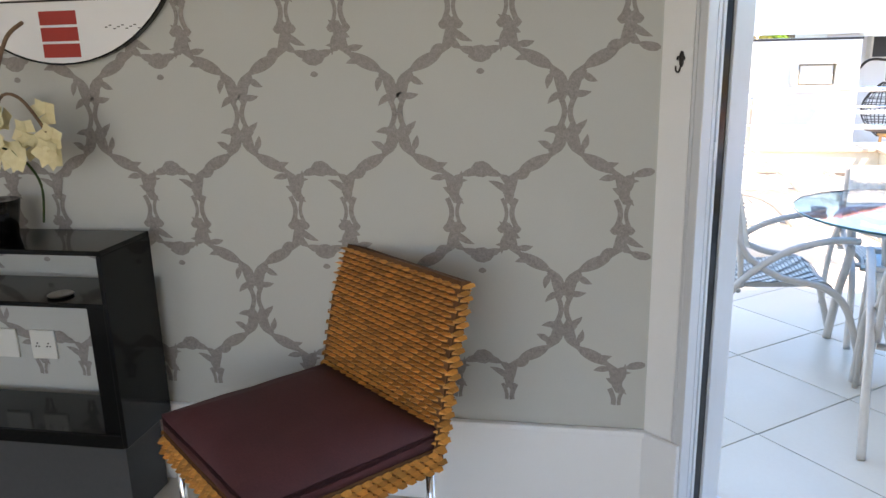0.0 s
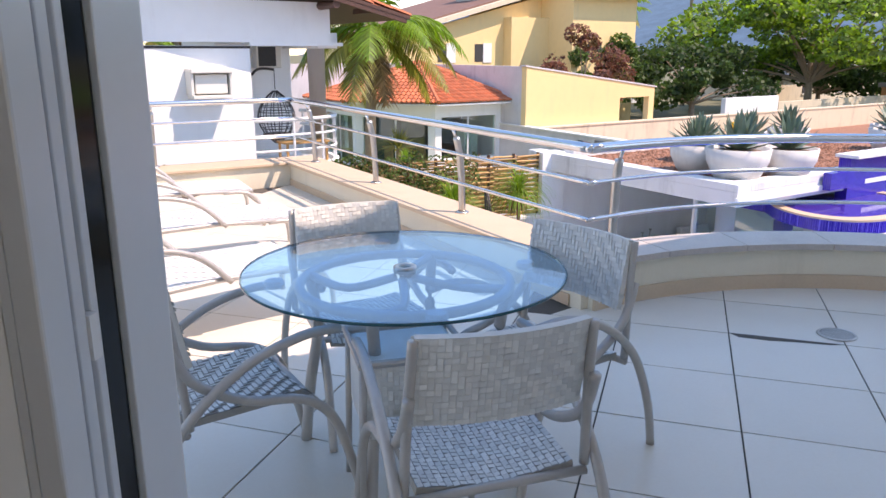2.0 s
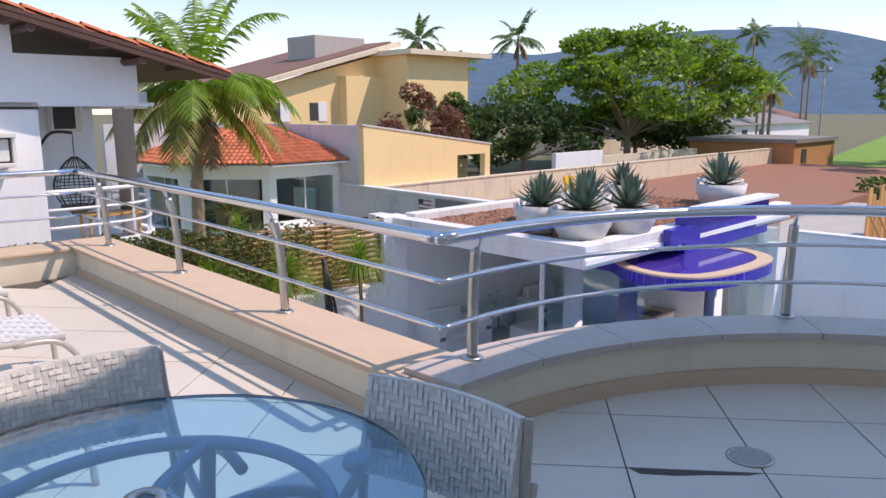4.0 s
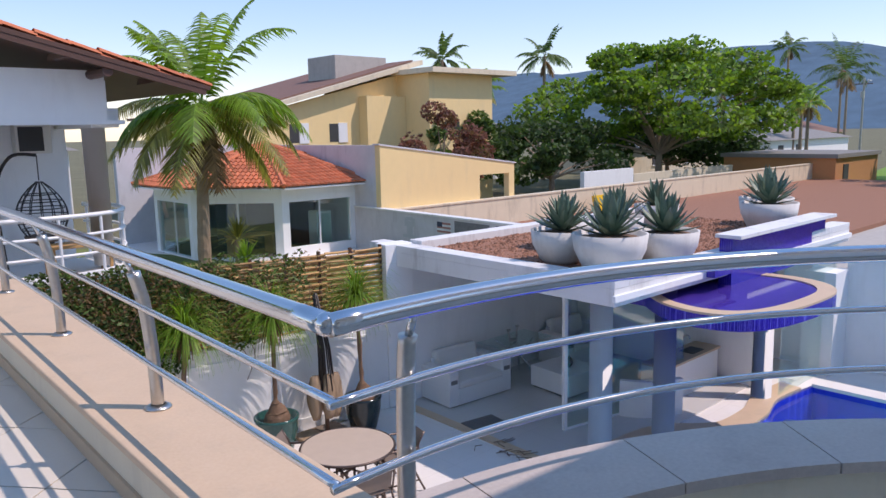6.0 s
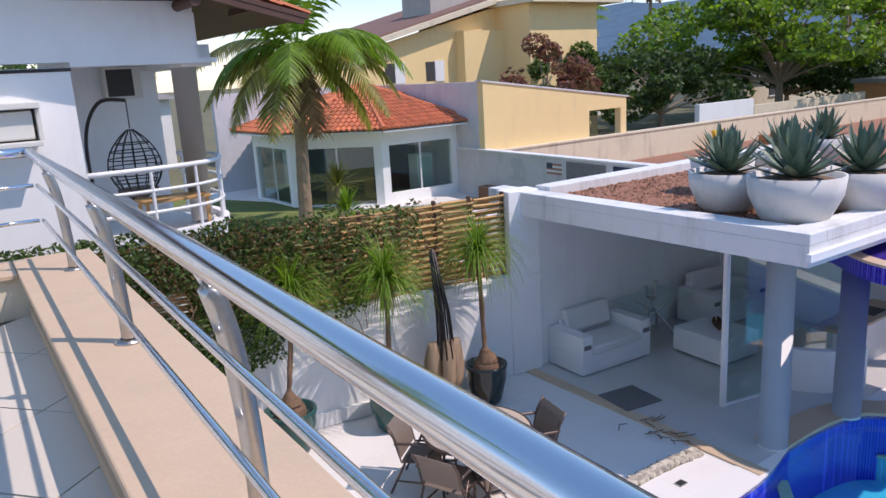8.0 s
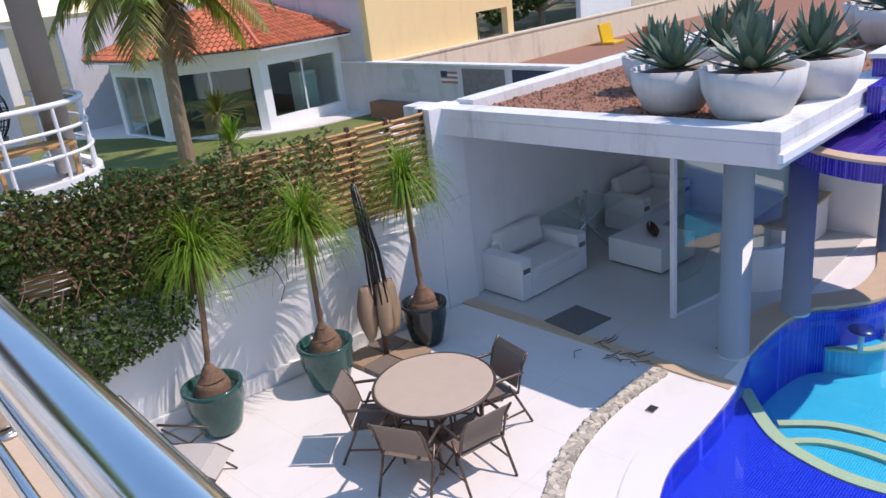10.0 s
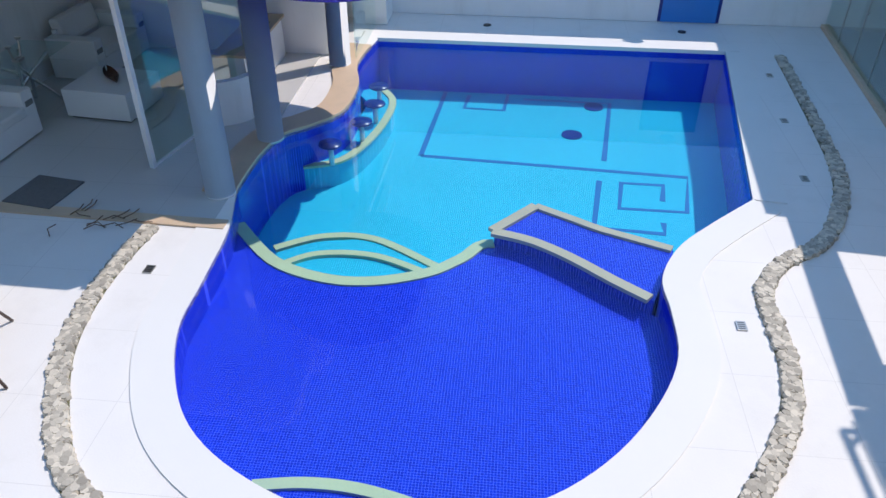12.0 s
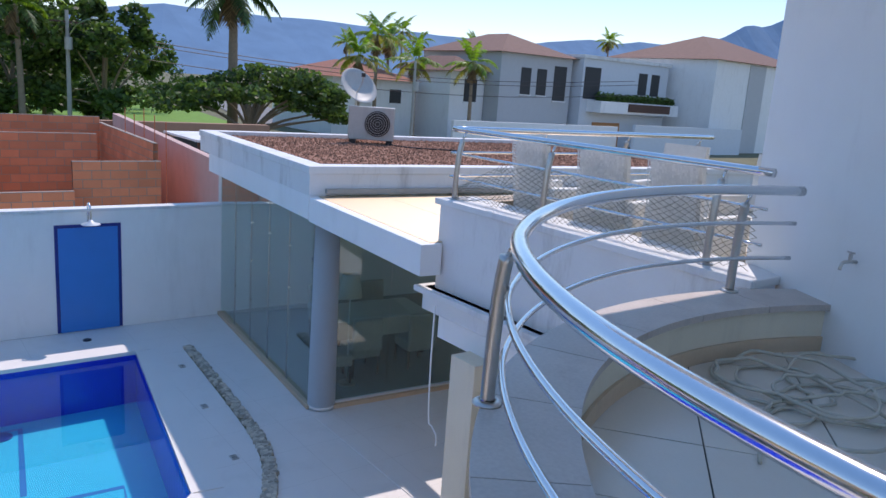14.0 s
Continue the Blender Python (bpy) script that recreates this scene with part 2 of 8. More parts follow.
def lathe(bm, profile, seg=24, m=None):
    """Turn a profile of (radius, z) about the z axis."""
    rings = []
    for r, z in profile:
        rings.append([bm.verts.new((r * math.cos(2 * math.pi * k / seg), r * math.sin(2 * math.pi * k / seg), z)) for k in range(seg)])
    for a, b in zip(rings, rings[1:]):
        for k in range(seg):
            bm.faces.new((a[k], a[(k + 1) % seg], b[(k + 1) % seg], b[k]))
    rr = [r for r, z in profile]
    if len(rr) > 3 and min(rr) > 0.5 * max(rr):
        a, b = rings[-1], rings[0]          # a closed ring
        for k in range(seg):
            bm.faces.new((a[k], a[(k + 1) % seg], b[(k + 1) % seg], b[k]))
    else:
        if rr[0] > 1e-4:
            bm.faces.new(rings[0][::-1])
        if rr[-1] > 1e-4:
            bm.faces.new(rings[-1])
    if m is not None:
        bm.transform(m)
    return bm


def structure(name, bm, material, label, category, smooth=False):
    return tagged(part(name, bm, material, None, "", smooth), label, category, kind="structure")


def arc(cx, cy, r, a0, a1, n, z=0.0):
    return [Vector((cx + r * math.cos(radians(a0 + (a1 - a0) * i / n)), cy + r * math.sin(radians(a0 + (a1 - a0) * i / n)), z)) for i in range(n + 1)]


def mosaic_mat(name, col, dark, size=0.025, rough=0.2):
    """Small glass mosaic: square pieces of varying tone between pale joints."""
    m = mat(name, col, rough, var=0.12, scale=1.2, bump=0.0)
    n, l = m.node_tree.nodes, m.node_tree.links
    p = n["Principled BSDF"]
    base = p.inputs["Base Color"].links[0].from_socket
    geo = n.new("ShaderNodeNewGeometry")
    sc = n.new("ShaderNodeVectorMath")
    sc.operation = "SCALE"
    sc.inputs["Scale"].default_value = 1 / size
    l.new(geo.outputs["Position"], sc.inputs[0])
    fl = n.new("ShaderNodeVectorMath")
    fl.operation = "FLOOR"
    l.new(sc.outputs[0], fl.inputs[0])
    wn_ = n.new("ShaderNodeTexWhiteNoise")
    l.new(fl.outputs[0], wn_.inputs["Vector"])
    mx = n.new("ShaderNodeMixRGB")
    mx.inputs[2].default_value = (*dark, 1)
    mr = n.new("ShaderNodeMath")
    mr.operation = "MULTIPLY"
    mr.inputs[1].default_value = 0.75
    l.new(wn_.outputs["Value"], mr.inputs[0]), l.new(mr.outputs[0], mx.inputs[0]), l.new(base, mx.inputs[1])
    fr = n.new("ShaderNodeVectorMath")
    fr.operation = "FRACTION"
    l.new(sc.outputs[0], fr.inputs[0])
    sp = n.new("ShaderNodeSeparateXYZ")
    l.new(fr.outputs[0], sp.inputs[0])
    j = n.new("ShaderNodeMath")
    j.operation = "MINIMUM"
    l.new(sp.outputs[0], j.inputs[0]), l.new(sp.outputs[1], j.inputs[1])
    lt = n.new("ShaderNodeMath")
    lt.operation, lt.inputs[1].default_value = "LESS_THAN", 0.12
    l.new(j.outputs[0], lt.inputs[0])
    mj = n.new("ShaderNodeMixRGB")
    mj.inputs[2].default_value = (*[min(1, c * 1.4 + 0.10) for c in col], 1)
    l.new(lt.outputs[0], mj.inputs[0]), l.new(mx.outputs[0], mj.inputs[1])
    l.new(mj.outputs[0], p.inputs["Base Color"])
    return m


M["mosaic"] = mosaic_mat("cobalt_mosaic", (0.004, 0.035, 0.62), (0.002, 0.012, 0.40))
M["mosaic_violet"] = mosaic_mat("indigo_mosaic", (0.035, 0.02, 0.42), (0.015, 0.008, 0.22), 0.035)
M["pool_floor"] = mosaic_mat("turquoise_mosaic", (0.005, 0.50, 0.68), (0.01, 0.42, 0.62))
M["pool_stone"] = mat("wet_stone", (0.62, 0.62, 0.36), 0.5, var=0.1, bump=0.05)
M["pool_line"] = mat("blue_line", (0.01, 0.17, 0.45), 0.4, var=0.05, bump=0.0)
M["deck_white"] = mat("white_coping_stone", (0.80, 0.77, 0.73), 0.6, var=0.03, scale=1.5, bump=0.06)
M["joint"] = mat("deck_joint", (0.52, 0.47, 0.41), 0.9, var=0.1, bump=0.1)
M["wallpaper"] = mat("silver_wallpaper", (0.50, 0.50, 0.465), 0.55, var=0.03, scale=5, bump=0.04, bscale=300)
M["wallprint"] = mat("wallpaper_print", (0.27, 0.24, 0.22), 0.45, var=0.35, scale=90, bump=0.1, bscale=250)
M["tile_room"] = mat("beige_floor_tile", (0.56, 0.50, 0.42), 0.3, var=0.06, bump=0.02)
M["alu"] = mat("white_aluminium", (0.70, 0.72, 0.74), 0.3, 0.15, var=0.03, bump=0.0)
M["wicker_white"] = mat("white_weave", (0.78, 0.76, 0.71), 0.6, var=0.08, scale=20, bump=0.15, bscale=200, island=0.10)
# sheet under the weave; shade between the strands is in its colour
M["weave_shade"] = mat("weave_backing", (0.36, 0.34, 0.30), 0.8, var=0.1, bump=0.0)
M["chair_alu"] = mat("painted_aluminium", (0.50, 0.46, 0.42), 0.4, 0.3, var=0.06, scale=12, bump=0.03)
M["rush"] = mat("woven_rush", (0.68, 0.30, 0.07), 0.5, var=0.25, scale=25, bump=0.3, bscale=150, island=0.3)
M["velvet"] = mat("maroon_velvet", (0.085, 0.022, 0.026), 0.75, var=0.25, scale=9, bump=0.1, bscale=200)
M["table_glass"] = glass_mat("table_glass", (0.62, 0.84, 0.96), 0.06, 0.02, 4.0, 0.6)
M["table_glass_edge"] = mat("glass_edge", (0.02, 0.09, 0.10), 0.1, var=0.05, bump=0.0)
M["leaf"] = mat("leaf_green", (0.085, 0.14, 0.032), 0.55, var=0.3, scale=3, bump=0.05, island=0.5)
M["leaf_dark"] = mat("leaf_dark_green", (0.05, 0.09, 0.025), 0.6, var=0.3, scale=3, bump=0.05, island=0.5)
M["leaf_bright"] = mat("leaf_bright_green", (0.17, 0.28, 0.035), 0.5, var=0.25, scale=3, bump=0.05, island=0.4)
M["leaf_yellow"] = mat("frond_yellow_green", (0.24, 0.23, 0.05), 0.5, var=0.35, scale=2, bump=0.05, island=0.4)
M["leaf_dry"] = mat("dry_leaf", (0.22, 0.14, 0.07), 0.8, var=0.3, scale=4, bump=0.05, island=0.5)
M["leaf_red"] = mat("reddish_bush", (0.22, 0.10, 0.07), 0.7, var=0.4, scale=2, bump=0.05, island=0.6)
M["agave"] = mat("agave_leaf", (0.12, 0.19, 0.13), 0.45, var=0.2, scale=6, bump=0.05, island=0.2)
M["pot_green"] = mat("glazed_green_pot", (0.022, 0.085, 0.075), 0.12, var=0.3, scale=3, bump=0.03, bscale=20)
M["pot_dark"] = mat("glazed_dark_pot", (0.012, 0.022, 0.026), 0.12, var=0.3, scale=3, bump=0.03, bscale=20)
M["bark"] = mat("rough_bark", (0.20, 0.12, 0.075), 0.95, var=0.4, scale=14, bump=0.9, bscale=60)
M["bowl"] = mat("white_concrete_bowl", (0.66, 0.64, 0.61), 0.8, var=0.1, scale=4, bump=0.2, stain=0.5, stain_col=(0.3, 0.26, 0.22))
M["sling"] = mat("brown_sling", (0.20, 0.155, 0.125), 0.7, var=0.08, scale=30, bump=0.15, bscale=300)
M["bronze"] = mat("bronze_aluminium", (0.12, 0.085, 0.07), 0.35, 0.5, var=0.08, bump=0.02)
M["tabletop_tan"] = mat("tan_tabletop", (0.54, 0.42, 0.32), 0.5, var=0.06, scale=8, bump=0.05, bscale=200)
M["canvas"] = mat("tan_canvas", (0.36, 0.25, 0.16), 0.9, var=0.1, scale=10, bump=0.15, bscale=200)
M["pole"] = mat("dark_pole", (0.035, 0.03, 0.03), 0.4, 0.3, var=0.1, bump=0.0)
M["mat_grey"] = mat("grey_mat", (0.17, 0.16, 0.155), 0.95, var=0.2, scale=20, bump=0.4, bscale=200)
M["orchid"] = mat("orchid_petal", (0.72, 0.62, 0.36), 0.6, var=0.12, scale=30, bump=0.05)
M["red_paint"] = mat("red_paint", (0.42, 0.03, 0.02), 0.5, var=0.05, bump=0.0)
M["rug"] = mat("striped_rug", (0.10, 0.075, 0.055), 0.95, var=0.4, scale=12, bump=0.4, bscale=200)
M["plastic_white"] = mat("white_plastic", (0.72, 0.70, 0.64), 0.4, var=0.03, bump=0.0)
M["hose"] = mat("cream_hose", (0.55, 0.50, 0.40), 0.5, var=0.08, bump=0.0)
M["yellow_plastic"] = mat("yellow_plastic", (0.75, 0.45, 0.01), 0.4, var=0.05, bump=0.0)
M["ochre"] = mat("ochre_render", (0.52, 0.24, 0.10), 0.85, var=0.08, bump=0.1)
M["net"] = mat("green_net", (0.16, 0.15, 0.10), 0.8, var=0.1, bump=0.0)
M["rug_pale"] = mat("pale_rug", (0.46, 0.42, 0.36), 0.95, var=0.1, bump=0.1)
M["floor_ph"] = mat("polished_porcelain", (0.60, 0.58, 0.55), 0.22, var=0.04, scale=1, bump=0.0)
M["wood_bowl"] = mat("carved_wood", (0.11, 0.045, 0.02), 0.35, var=0.3, scale=20, bump=0.2)
M["glass_dark"] = mat("dark_glass", (0.05, 0.08, 0.09), 0.05, var=0.1, bump=0.0)
M["spa_water"] = mosaic_mat("wet_violet_mosaic", (0.05, 0.015, 0.30), (0.02, 0.01, 0.15), 0.04, 0.06)
M["beige_roof"] = mat("beige_sealed_roof", (0.56, 0.46, 0.34), 0.7, var=0.08, scale=1.5, bump=0.05, stain=0.3, stain_col=(0.35, 0.28, 0.2))
M["dark_floor"] = mat("dark_polished_floor", (0.30, 0.28, 0.25), 0.2, var=0.1, bump=0.0)
# the annex's indoor shade is put into this duller wall colour
M["annex_wall"] = mat("shaded_interior_wall", (0.62, 0.63, 0.60), 0.8, var=0.1, bump=0.0)
M["stripe"] = mat("striped_upholstery", (0.34, 0.33, 0.29), 0.9, var=0.5, scale=30, bump=0.1)
M["cloth"] = mat("pale_cloth", (0.50, 0.47, 0.40), 0.9, var=0.06, bump=0.1)
M["ac_grey"] = mat("weathered_grey_metal", (0.50, 0.49, 0.46), 0.55, 0.1, var=0.12, bump=0.05, stain=0.5)
M["navy_panel"] = mat("dark_blue_panel", (0.03, 0.04, 0.08), 0.6, var=0.2, bump=0.05)
M["slate_panel"] = mat("slate_panel", (0.20, 0.19, 0.19), 0.8, var=0.3, scale=8, bump=0.2)
M["red_faded"] = mat("faded_red", (0.40, 0.18, 0.15), 0.8, var=0.15, bump=0.05)


def add_joints(m, size, width, col):
    """Fine joint lines on a square grid laid into a stone material."""
    n, l = m.node_tree.nodes, m.node_tree.links
    p = n["Principled BSDF"]
    base = p.inputs["Base Color"].links[0].from_socket
    geo, sc, fr, sp = n.new("ShaderNodeNewGeometry"), n.new("ShaderNodeVectorMath"), n.new("ShaderNodeVectorMath"), n.new("ShaderNodeSeparateXYZ")
    sc.operation, fr.operation = "SCALE", "FRACTION"
    sc.inputs["Scale"].default_value = 1 / size
    l.new(geo.outputs["Position"], sc.inputs[0]), l.new(sc.outputs[0], fr.inputs[0]), l.new(fr.outputs[0], sp.inputs[0])
    mn, lt = n.new("ShaderNodeMath"), n.new("ShaderNodeMath")
    mn.operation, lt.operation, lt.inputs[1].default_value = "MINIMUM", "LESS_THAN", width / size
    l.new(sp.outputs[0], mn.inputs[0]), l.new(sp.outputs[1], mn.inputs[1]), l.new(mn.outputs[0], lt.inputs[0])
    mx = n.new("ShaderNodeMixRGB")
    mx.inputs[2].default_value = (*col, 1)
    l.new(lt.outputs[0], mx.inputs[0]), l.new(base, mx.inputs[1]), l.new(mx.outputs[0], p.inputs["Base Color"])


add_joints(M["deck"], 0.8, 0.005, (0.68, 0.64, 0.60))
M["arcade_tile"] = mat("cream_arcade_tile", (0.72, 0.60, 0.42), 0.4, var=0.06, scale=2, bump=0.02, stain=0.15, stain_col=(0.5, 0.42, 0.3))
add_joints(M["arcade_tile"], 0.6, 0.006, (0.45, 0.37, 0.27))
add_joints(M["floor_ph"], 0.8, 0.005, (0.48, 0.46, 0.43))
M["white_blue"] = mat("cool_white_paint", (0.66, 0.70, 0.75), 0.7, var=0.05, bump=0.03)
M["terra_far"] = mat("red_roof_far", (0.34, 0.13, 0.08), 0.85, var=0.2, scale=4, bump=0.3)
M["brick_joined"] = mat("clay_brick_far", (0.66, 0.25, 0.125), 0.9, var=0.12, bump=0.3, island=0.14)
M["pink_brown"] = mat("brown_concrete", (0.42, 0.24, 0.16), 0.9, var=0.15, bump=0.1)
M["lawn_bright"] = mat("sunlit_lawn", (0.16, 0.30, 0.04), 0.95, var=0.25, scale=1, bump=0.3)

for key in ("leaf", "leaf_dark", "leaf_bright", "leaf_yellow", "leaf_dry", "leaf_red"):
    thin_leaf(M[key])

M["lounger_sling"] = mat("grey_sling", (0.50, 0.46, 0.42), 0.75, var=0.06, scale=30, bump=0.15, bscale=300)
# darker sheet behind the braid paints in the shade of its gaps
M["rush_core"] = mat("rush_gap_shade", (0.13, 0.05, 0.015), 0.8, var=0.2, scale=25, bump=0.3, bscale=150)

# ---- ground, deck and pool ----
court = [(-7.0, -3.0), (17.9, -3.0), (17.9, 13.6), (-7.0, 13.6)]
structure("ground", prism(bmesh.new(), [(-900, -900), (1500, -900), (1500, 900), (-900, 900)], G - 0.16, G - 0.06, [court]), M["ground"],
          "green garden ground around the houses", "ground")
SHORE = smooth_line([(16.36, 7.98), (15.19, 8.1), (14.36, 7.93), (13.45, 7.96), (12.96, 8.28), (12.66, 8.57), (12.11, 8.7), (11.38, 8.72), (11.12, 8.69),
                     (10.47, 8.55), (9.6, 8.5), (8.95, 8.47), (8.34, 8.26), (7.86, 7.95), (7.5, 7.48), (7.25, 6.85), (7.22, 6.1), (7.45, 5.4), (7.85, 4.88),
                     (8.4, 4.47), (9.0, 4.21), (9.6, 4.18), (10.09, 4.19), (10.62, 3.96), (11.09, 3.56), (11.66, 2.99)], 5) + [Vector((16.36, 2.33))]


def away(line, d):
    """A closed line moved sideways by d (out for a line that runs round to the left)."""
    out, n = [], len(line)
    for i in range(n):
        a, b = line[i - 1], line[(i + 1) % n]
        t = Vector((b[0] - a[0], b[1] - a[1])).normalized()
        out.append(Vector((line[i][0] + t.y * d, line[i][1] - t.x * d)))
    return out


def band(line, d0, d1, z0, z1, closed=False):
    """A strip of stone along an open line."""
    bm = bmesh.new()
    rows = []
    n = len(line)
    for i, p in enumerate(line):
        a, b = line[max(i - 1, 0)], line[min(i + 1, n - 1)]
        t = Vector((b[0] - a[0], b[1] - a[1])).normalized()
        nrm = Vector((t.y, -t.x))
        q0, q1 = Vector((p[0], p[1])) + nrm * d0, Vector((p[0], p[1])) + nrm * d1
        rows.append([bm.verts.new((q.x, q.y, z)) for q, z in ((q0, z0), (q0, z1), (q1, z1), (q1, z0))])
    for a, b in zip(rows, rows[1:]):
        for k in range(4):
            bm.faces.new((a[k], a[(k + 1) % 4], b[(k + 1) % 4], b[k]))
    bm.faces.new(rows[0][::-1]), bm.faces.new(rows[-1])
    return bm


structure("pool_deck", prism(bmesh.new(), court, G - 0.05, G - 0.006, [SHORE]), M["deck"], "white stone pool deck with fine joints", "deck")
pool = thing("pool", "cobalt and turquoise mosaic swimming pool with clear water", "pool", kind="structure")
bm = bmesh.new()
n = len(SHORE)
ring = [[bm.verts.new((p[0], p[1], z)) for p in SHORE] for z in (G - 0.01, G - 0.98)]
for i in range(n):
    bm.faces.new((ring[0][i], ring[0][(i + 1) % n], ring[1][(i + 1) % n], ring[1][i]))
part("pool_wall", bm, M["mosaic"], pool, "cobalt mosaic side of the pool")
part("pool_floor", prism(bmesh.new(), away(SHORE, 0.03), G - 1.0, G - 0.9), M["pool_floor"], pool, "turquoise mosaic floor of the deep end")
ARC = smooth_line([(11.05, 8.68), (10.42, 8.11), (10.17, 7.52), (10.17, 6.99), (10.37, 6.46), (10.65, 6.14), (10.97, 5.81), (10.54, 4.99), (9.95, 4.24)], 5)
near = [p for p in SHORE if p[0] < 11.04 and not (p[0] > 9.9 and p[1] < 5)]
part("shallow_floor", prism(bmesh.new(), [(p[0], p[1]) for p in near] + [(p[0], p[1]) for p in reversed(ARC[1:-1])], G - 0.95, G - 0.33), M["mosaic"], pool,
     "cobalt mosaic floor of the shallow end")
part("shallow_rim", band(ARC[:31], -0.07, 0.07, G - 0.345, G - 0.31), M["pool_stone"], pool, "pale stone edge under water")
# raised ledge that runs out into the pool
LEDGE = [(10.97, 5.81), (11.5, 5.37), (11.29, 5.0), (11.11, 4.7), (10.98, 4.4), (10.8, 3.95), (10.3, 4.12), (9.93, 4.26), (10.2, 4.62), (10.54, 4.99), (10.8, 5.4)]
part("ledge", prism(bmesh.new(), LEDGE, G - 0.96, G - 0.16), M["mosaic"], pool, "raised mosaic ledge")
part("ledge_rim", band(smooth_line([(10.8, 3.97), (10.98, 4.4), (11.11, 4.7), (11.29, 5.0), (11.5, 5.37)], 4), -0.05, 0.05, G - 0.17, G - 0.13), M["coping"], pool, "cream stone rim of the ledge")
part("ledge_rim", band(smooth_line([(10.93, 5.83), (10.8, 5.42), (10.54, 5.02), (10.2, 4.62), (9.95, 4.3)], 4), -0.06, 0.06, G - 0.17, G - 0.128), M["coping"], pool, "cream stone rim of the ledge")
part("ledge_rim", band([Vector((10.95, 5.83)), Vector((11.5, 5.37))], -0.06, 0.06, G - 0.17, G - 0.126), M["coping"], pool, "cream stone rim of the ledge")
# curved entry steps in the deep end
part("step", prism(bmesh.new(), smooth_line([(10.45, 8.0), (10.8, 8.02), (11.2, 7.62), (11.25, 7.2), (11.05, 6.6), (10.8, 6.25), (10.4, 6.5), (10.2, 7.0), (10.2, 7.5)], 4, True), G - 0.95, G - 0.58), M["pool_floor"], pool)
part("step_rim", band(smooth_line([(10.98, 8.28), (11.27, 7.79), (11.28, 7.18), (10.83, 6.43)], 8), -0.05, 0.05, G - 0.6, G - 0.56), M["pool_stone"], pool, "pale stone edge under water")
part("step_rim", band(smooth_line([(10.62, 8.15), (10.9, 7.75), (10.92, 7.1), (10.6, 6.4)], 8), -0.045, 0.045, G - 0.58, G - 0.54), M["pool_stone"], pool, "pale stone edge under water")
part("near_rim", band(smooth_line([(7.62, 7.45), (7.68, 7.09), (7.68, 6.74), (7.62, 6.4), (7.5, 6.0)], 6), -0.05, 0.05, G - 0.34, G - 0.30), M["pool_stone"], pool, "pale stone edge under water")
# swim-up bar bench
BENCH = smooth_line([(12.83, 8.42), (13.04, 7.97), (13.55, 7.72), (14.3, 7.56), (15.1, 7.55), (15.62, 7.87)], 6)
part("bar_bench", band(BENCH, -0.42, 0.0, G - 0.9, G - 0.55), M["pool_floor"], pool, "submerged bar bench")
part("bench_rim", band(BENCH, -0.07, 0.04, G - 0.56, G - 0.53), M["pool_stone"], pool, "pale stone edge under water")
# line pattern laid in the deep floor
zf = G - 0.9
MAZE = [[(13.98, 6.99), (16.62, 6.83), (16.57, 5.75), (15.69, 5.83), (15.71, 6.48), (16.25, 6.43)], [(16.17, 5.51), (16.15, 4.07), (14.1, 4.32)],
        [(13.98, 6.99), (13.73, 3.19), (12.79, 3.35), (12.8, 4.22), (13.48, 4.13), (13.47, 3.56), (13.04, 3.63)], [(13.51, 4.43), (12.31, 4.58), (12.24, 3.71), (12.5, 3.69)]]
for line in MAZE:
    part("floor_line", band([Vector(p) for p in line], -0.04, 0.04, zf - 0.001, zf + 0.004), M["pool_line"], pool, "blue mosaic line in the floor")
for x, y in ((15.98, 4.35), (14.9, 4.75)):
    part("floor_drain", lathe(bmesh.new(), [(0.16, 0), (0.16, 0.012), (0.0, 0.012)], 20, Matrix.Translation((x, y, zf))), M["navy"], pool, "round dark pool drain")
part("water", prism(bmesh.new(), away(SHORE, -0.012), G - 0.1, G - 0.1), M["water"], pool, "clear still pool water").visible_shadow = False

# white coping round the near basin, cream by the bar
i0 = min(range(len(SHORE)), key=lambda i: (SHORE[i][0] - 11.2) ** 2 + (SHORE[i][1] - 8.69) ** 2)
i1 = len(SHORE) - 2
structure("pool_coping", band(SHORE[i0:i1 + 1], 0.002, 0.34, G - 0.05, G + 0.006), M["deck_white"], "smooth white stone coping of the pool", "coping")
structure("pool_coping_straight", band([Vector((11.66, 2.99)), Vector((16.36, 2.33))], 0.0, 0.36, G - 0.05, G + 0.006), M["deck_white"], "smooth white stone coping of the pool", "coping")
structure("pool_coping_end", band([Vector((16.34, 2.1)), Vector((16.34, 8.0))], 0.0, 0.34, G - 0.05, G + 0.012), M["deck_white"], "sunlit white coping at the pool end", "coping")
structure("bar_edge", band(SHORE[2:i0], 0.0, 0.38, G - 0.05, G + 0.03), M["coping"], "curved cream stone edge of the pool bar", "coping")

# ---- terrace ----
CX, CY, CR = 3.88, 2.20, 2.44
A0, A1 = 92.0, -27.0


def px(y):
    """Inner face of the straight parapet."""
    return 3.76 + 0.044 * (y - 5.15)



def curve(d, a0, a1, n, z=None):
    """Line round the curved end, d metres outside its inner face."""
    out = []
    for i in range(n + 1):
        a = a0 + (a1 - a0) * i / n
        r = CR + d
        out.append((CX + r * math.cos(radians(a)), CY + r * math.sin(radians(a))) + (() if z is None else (z,)))
    return out


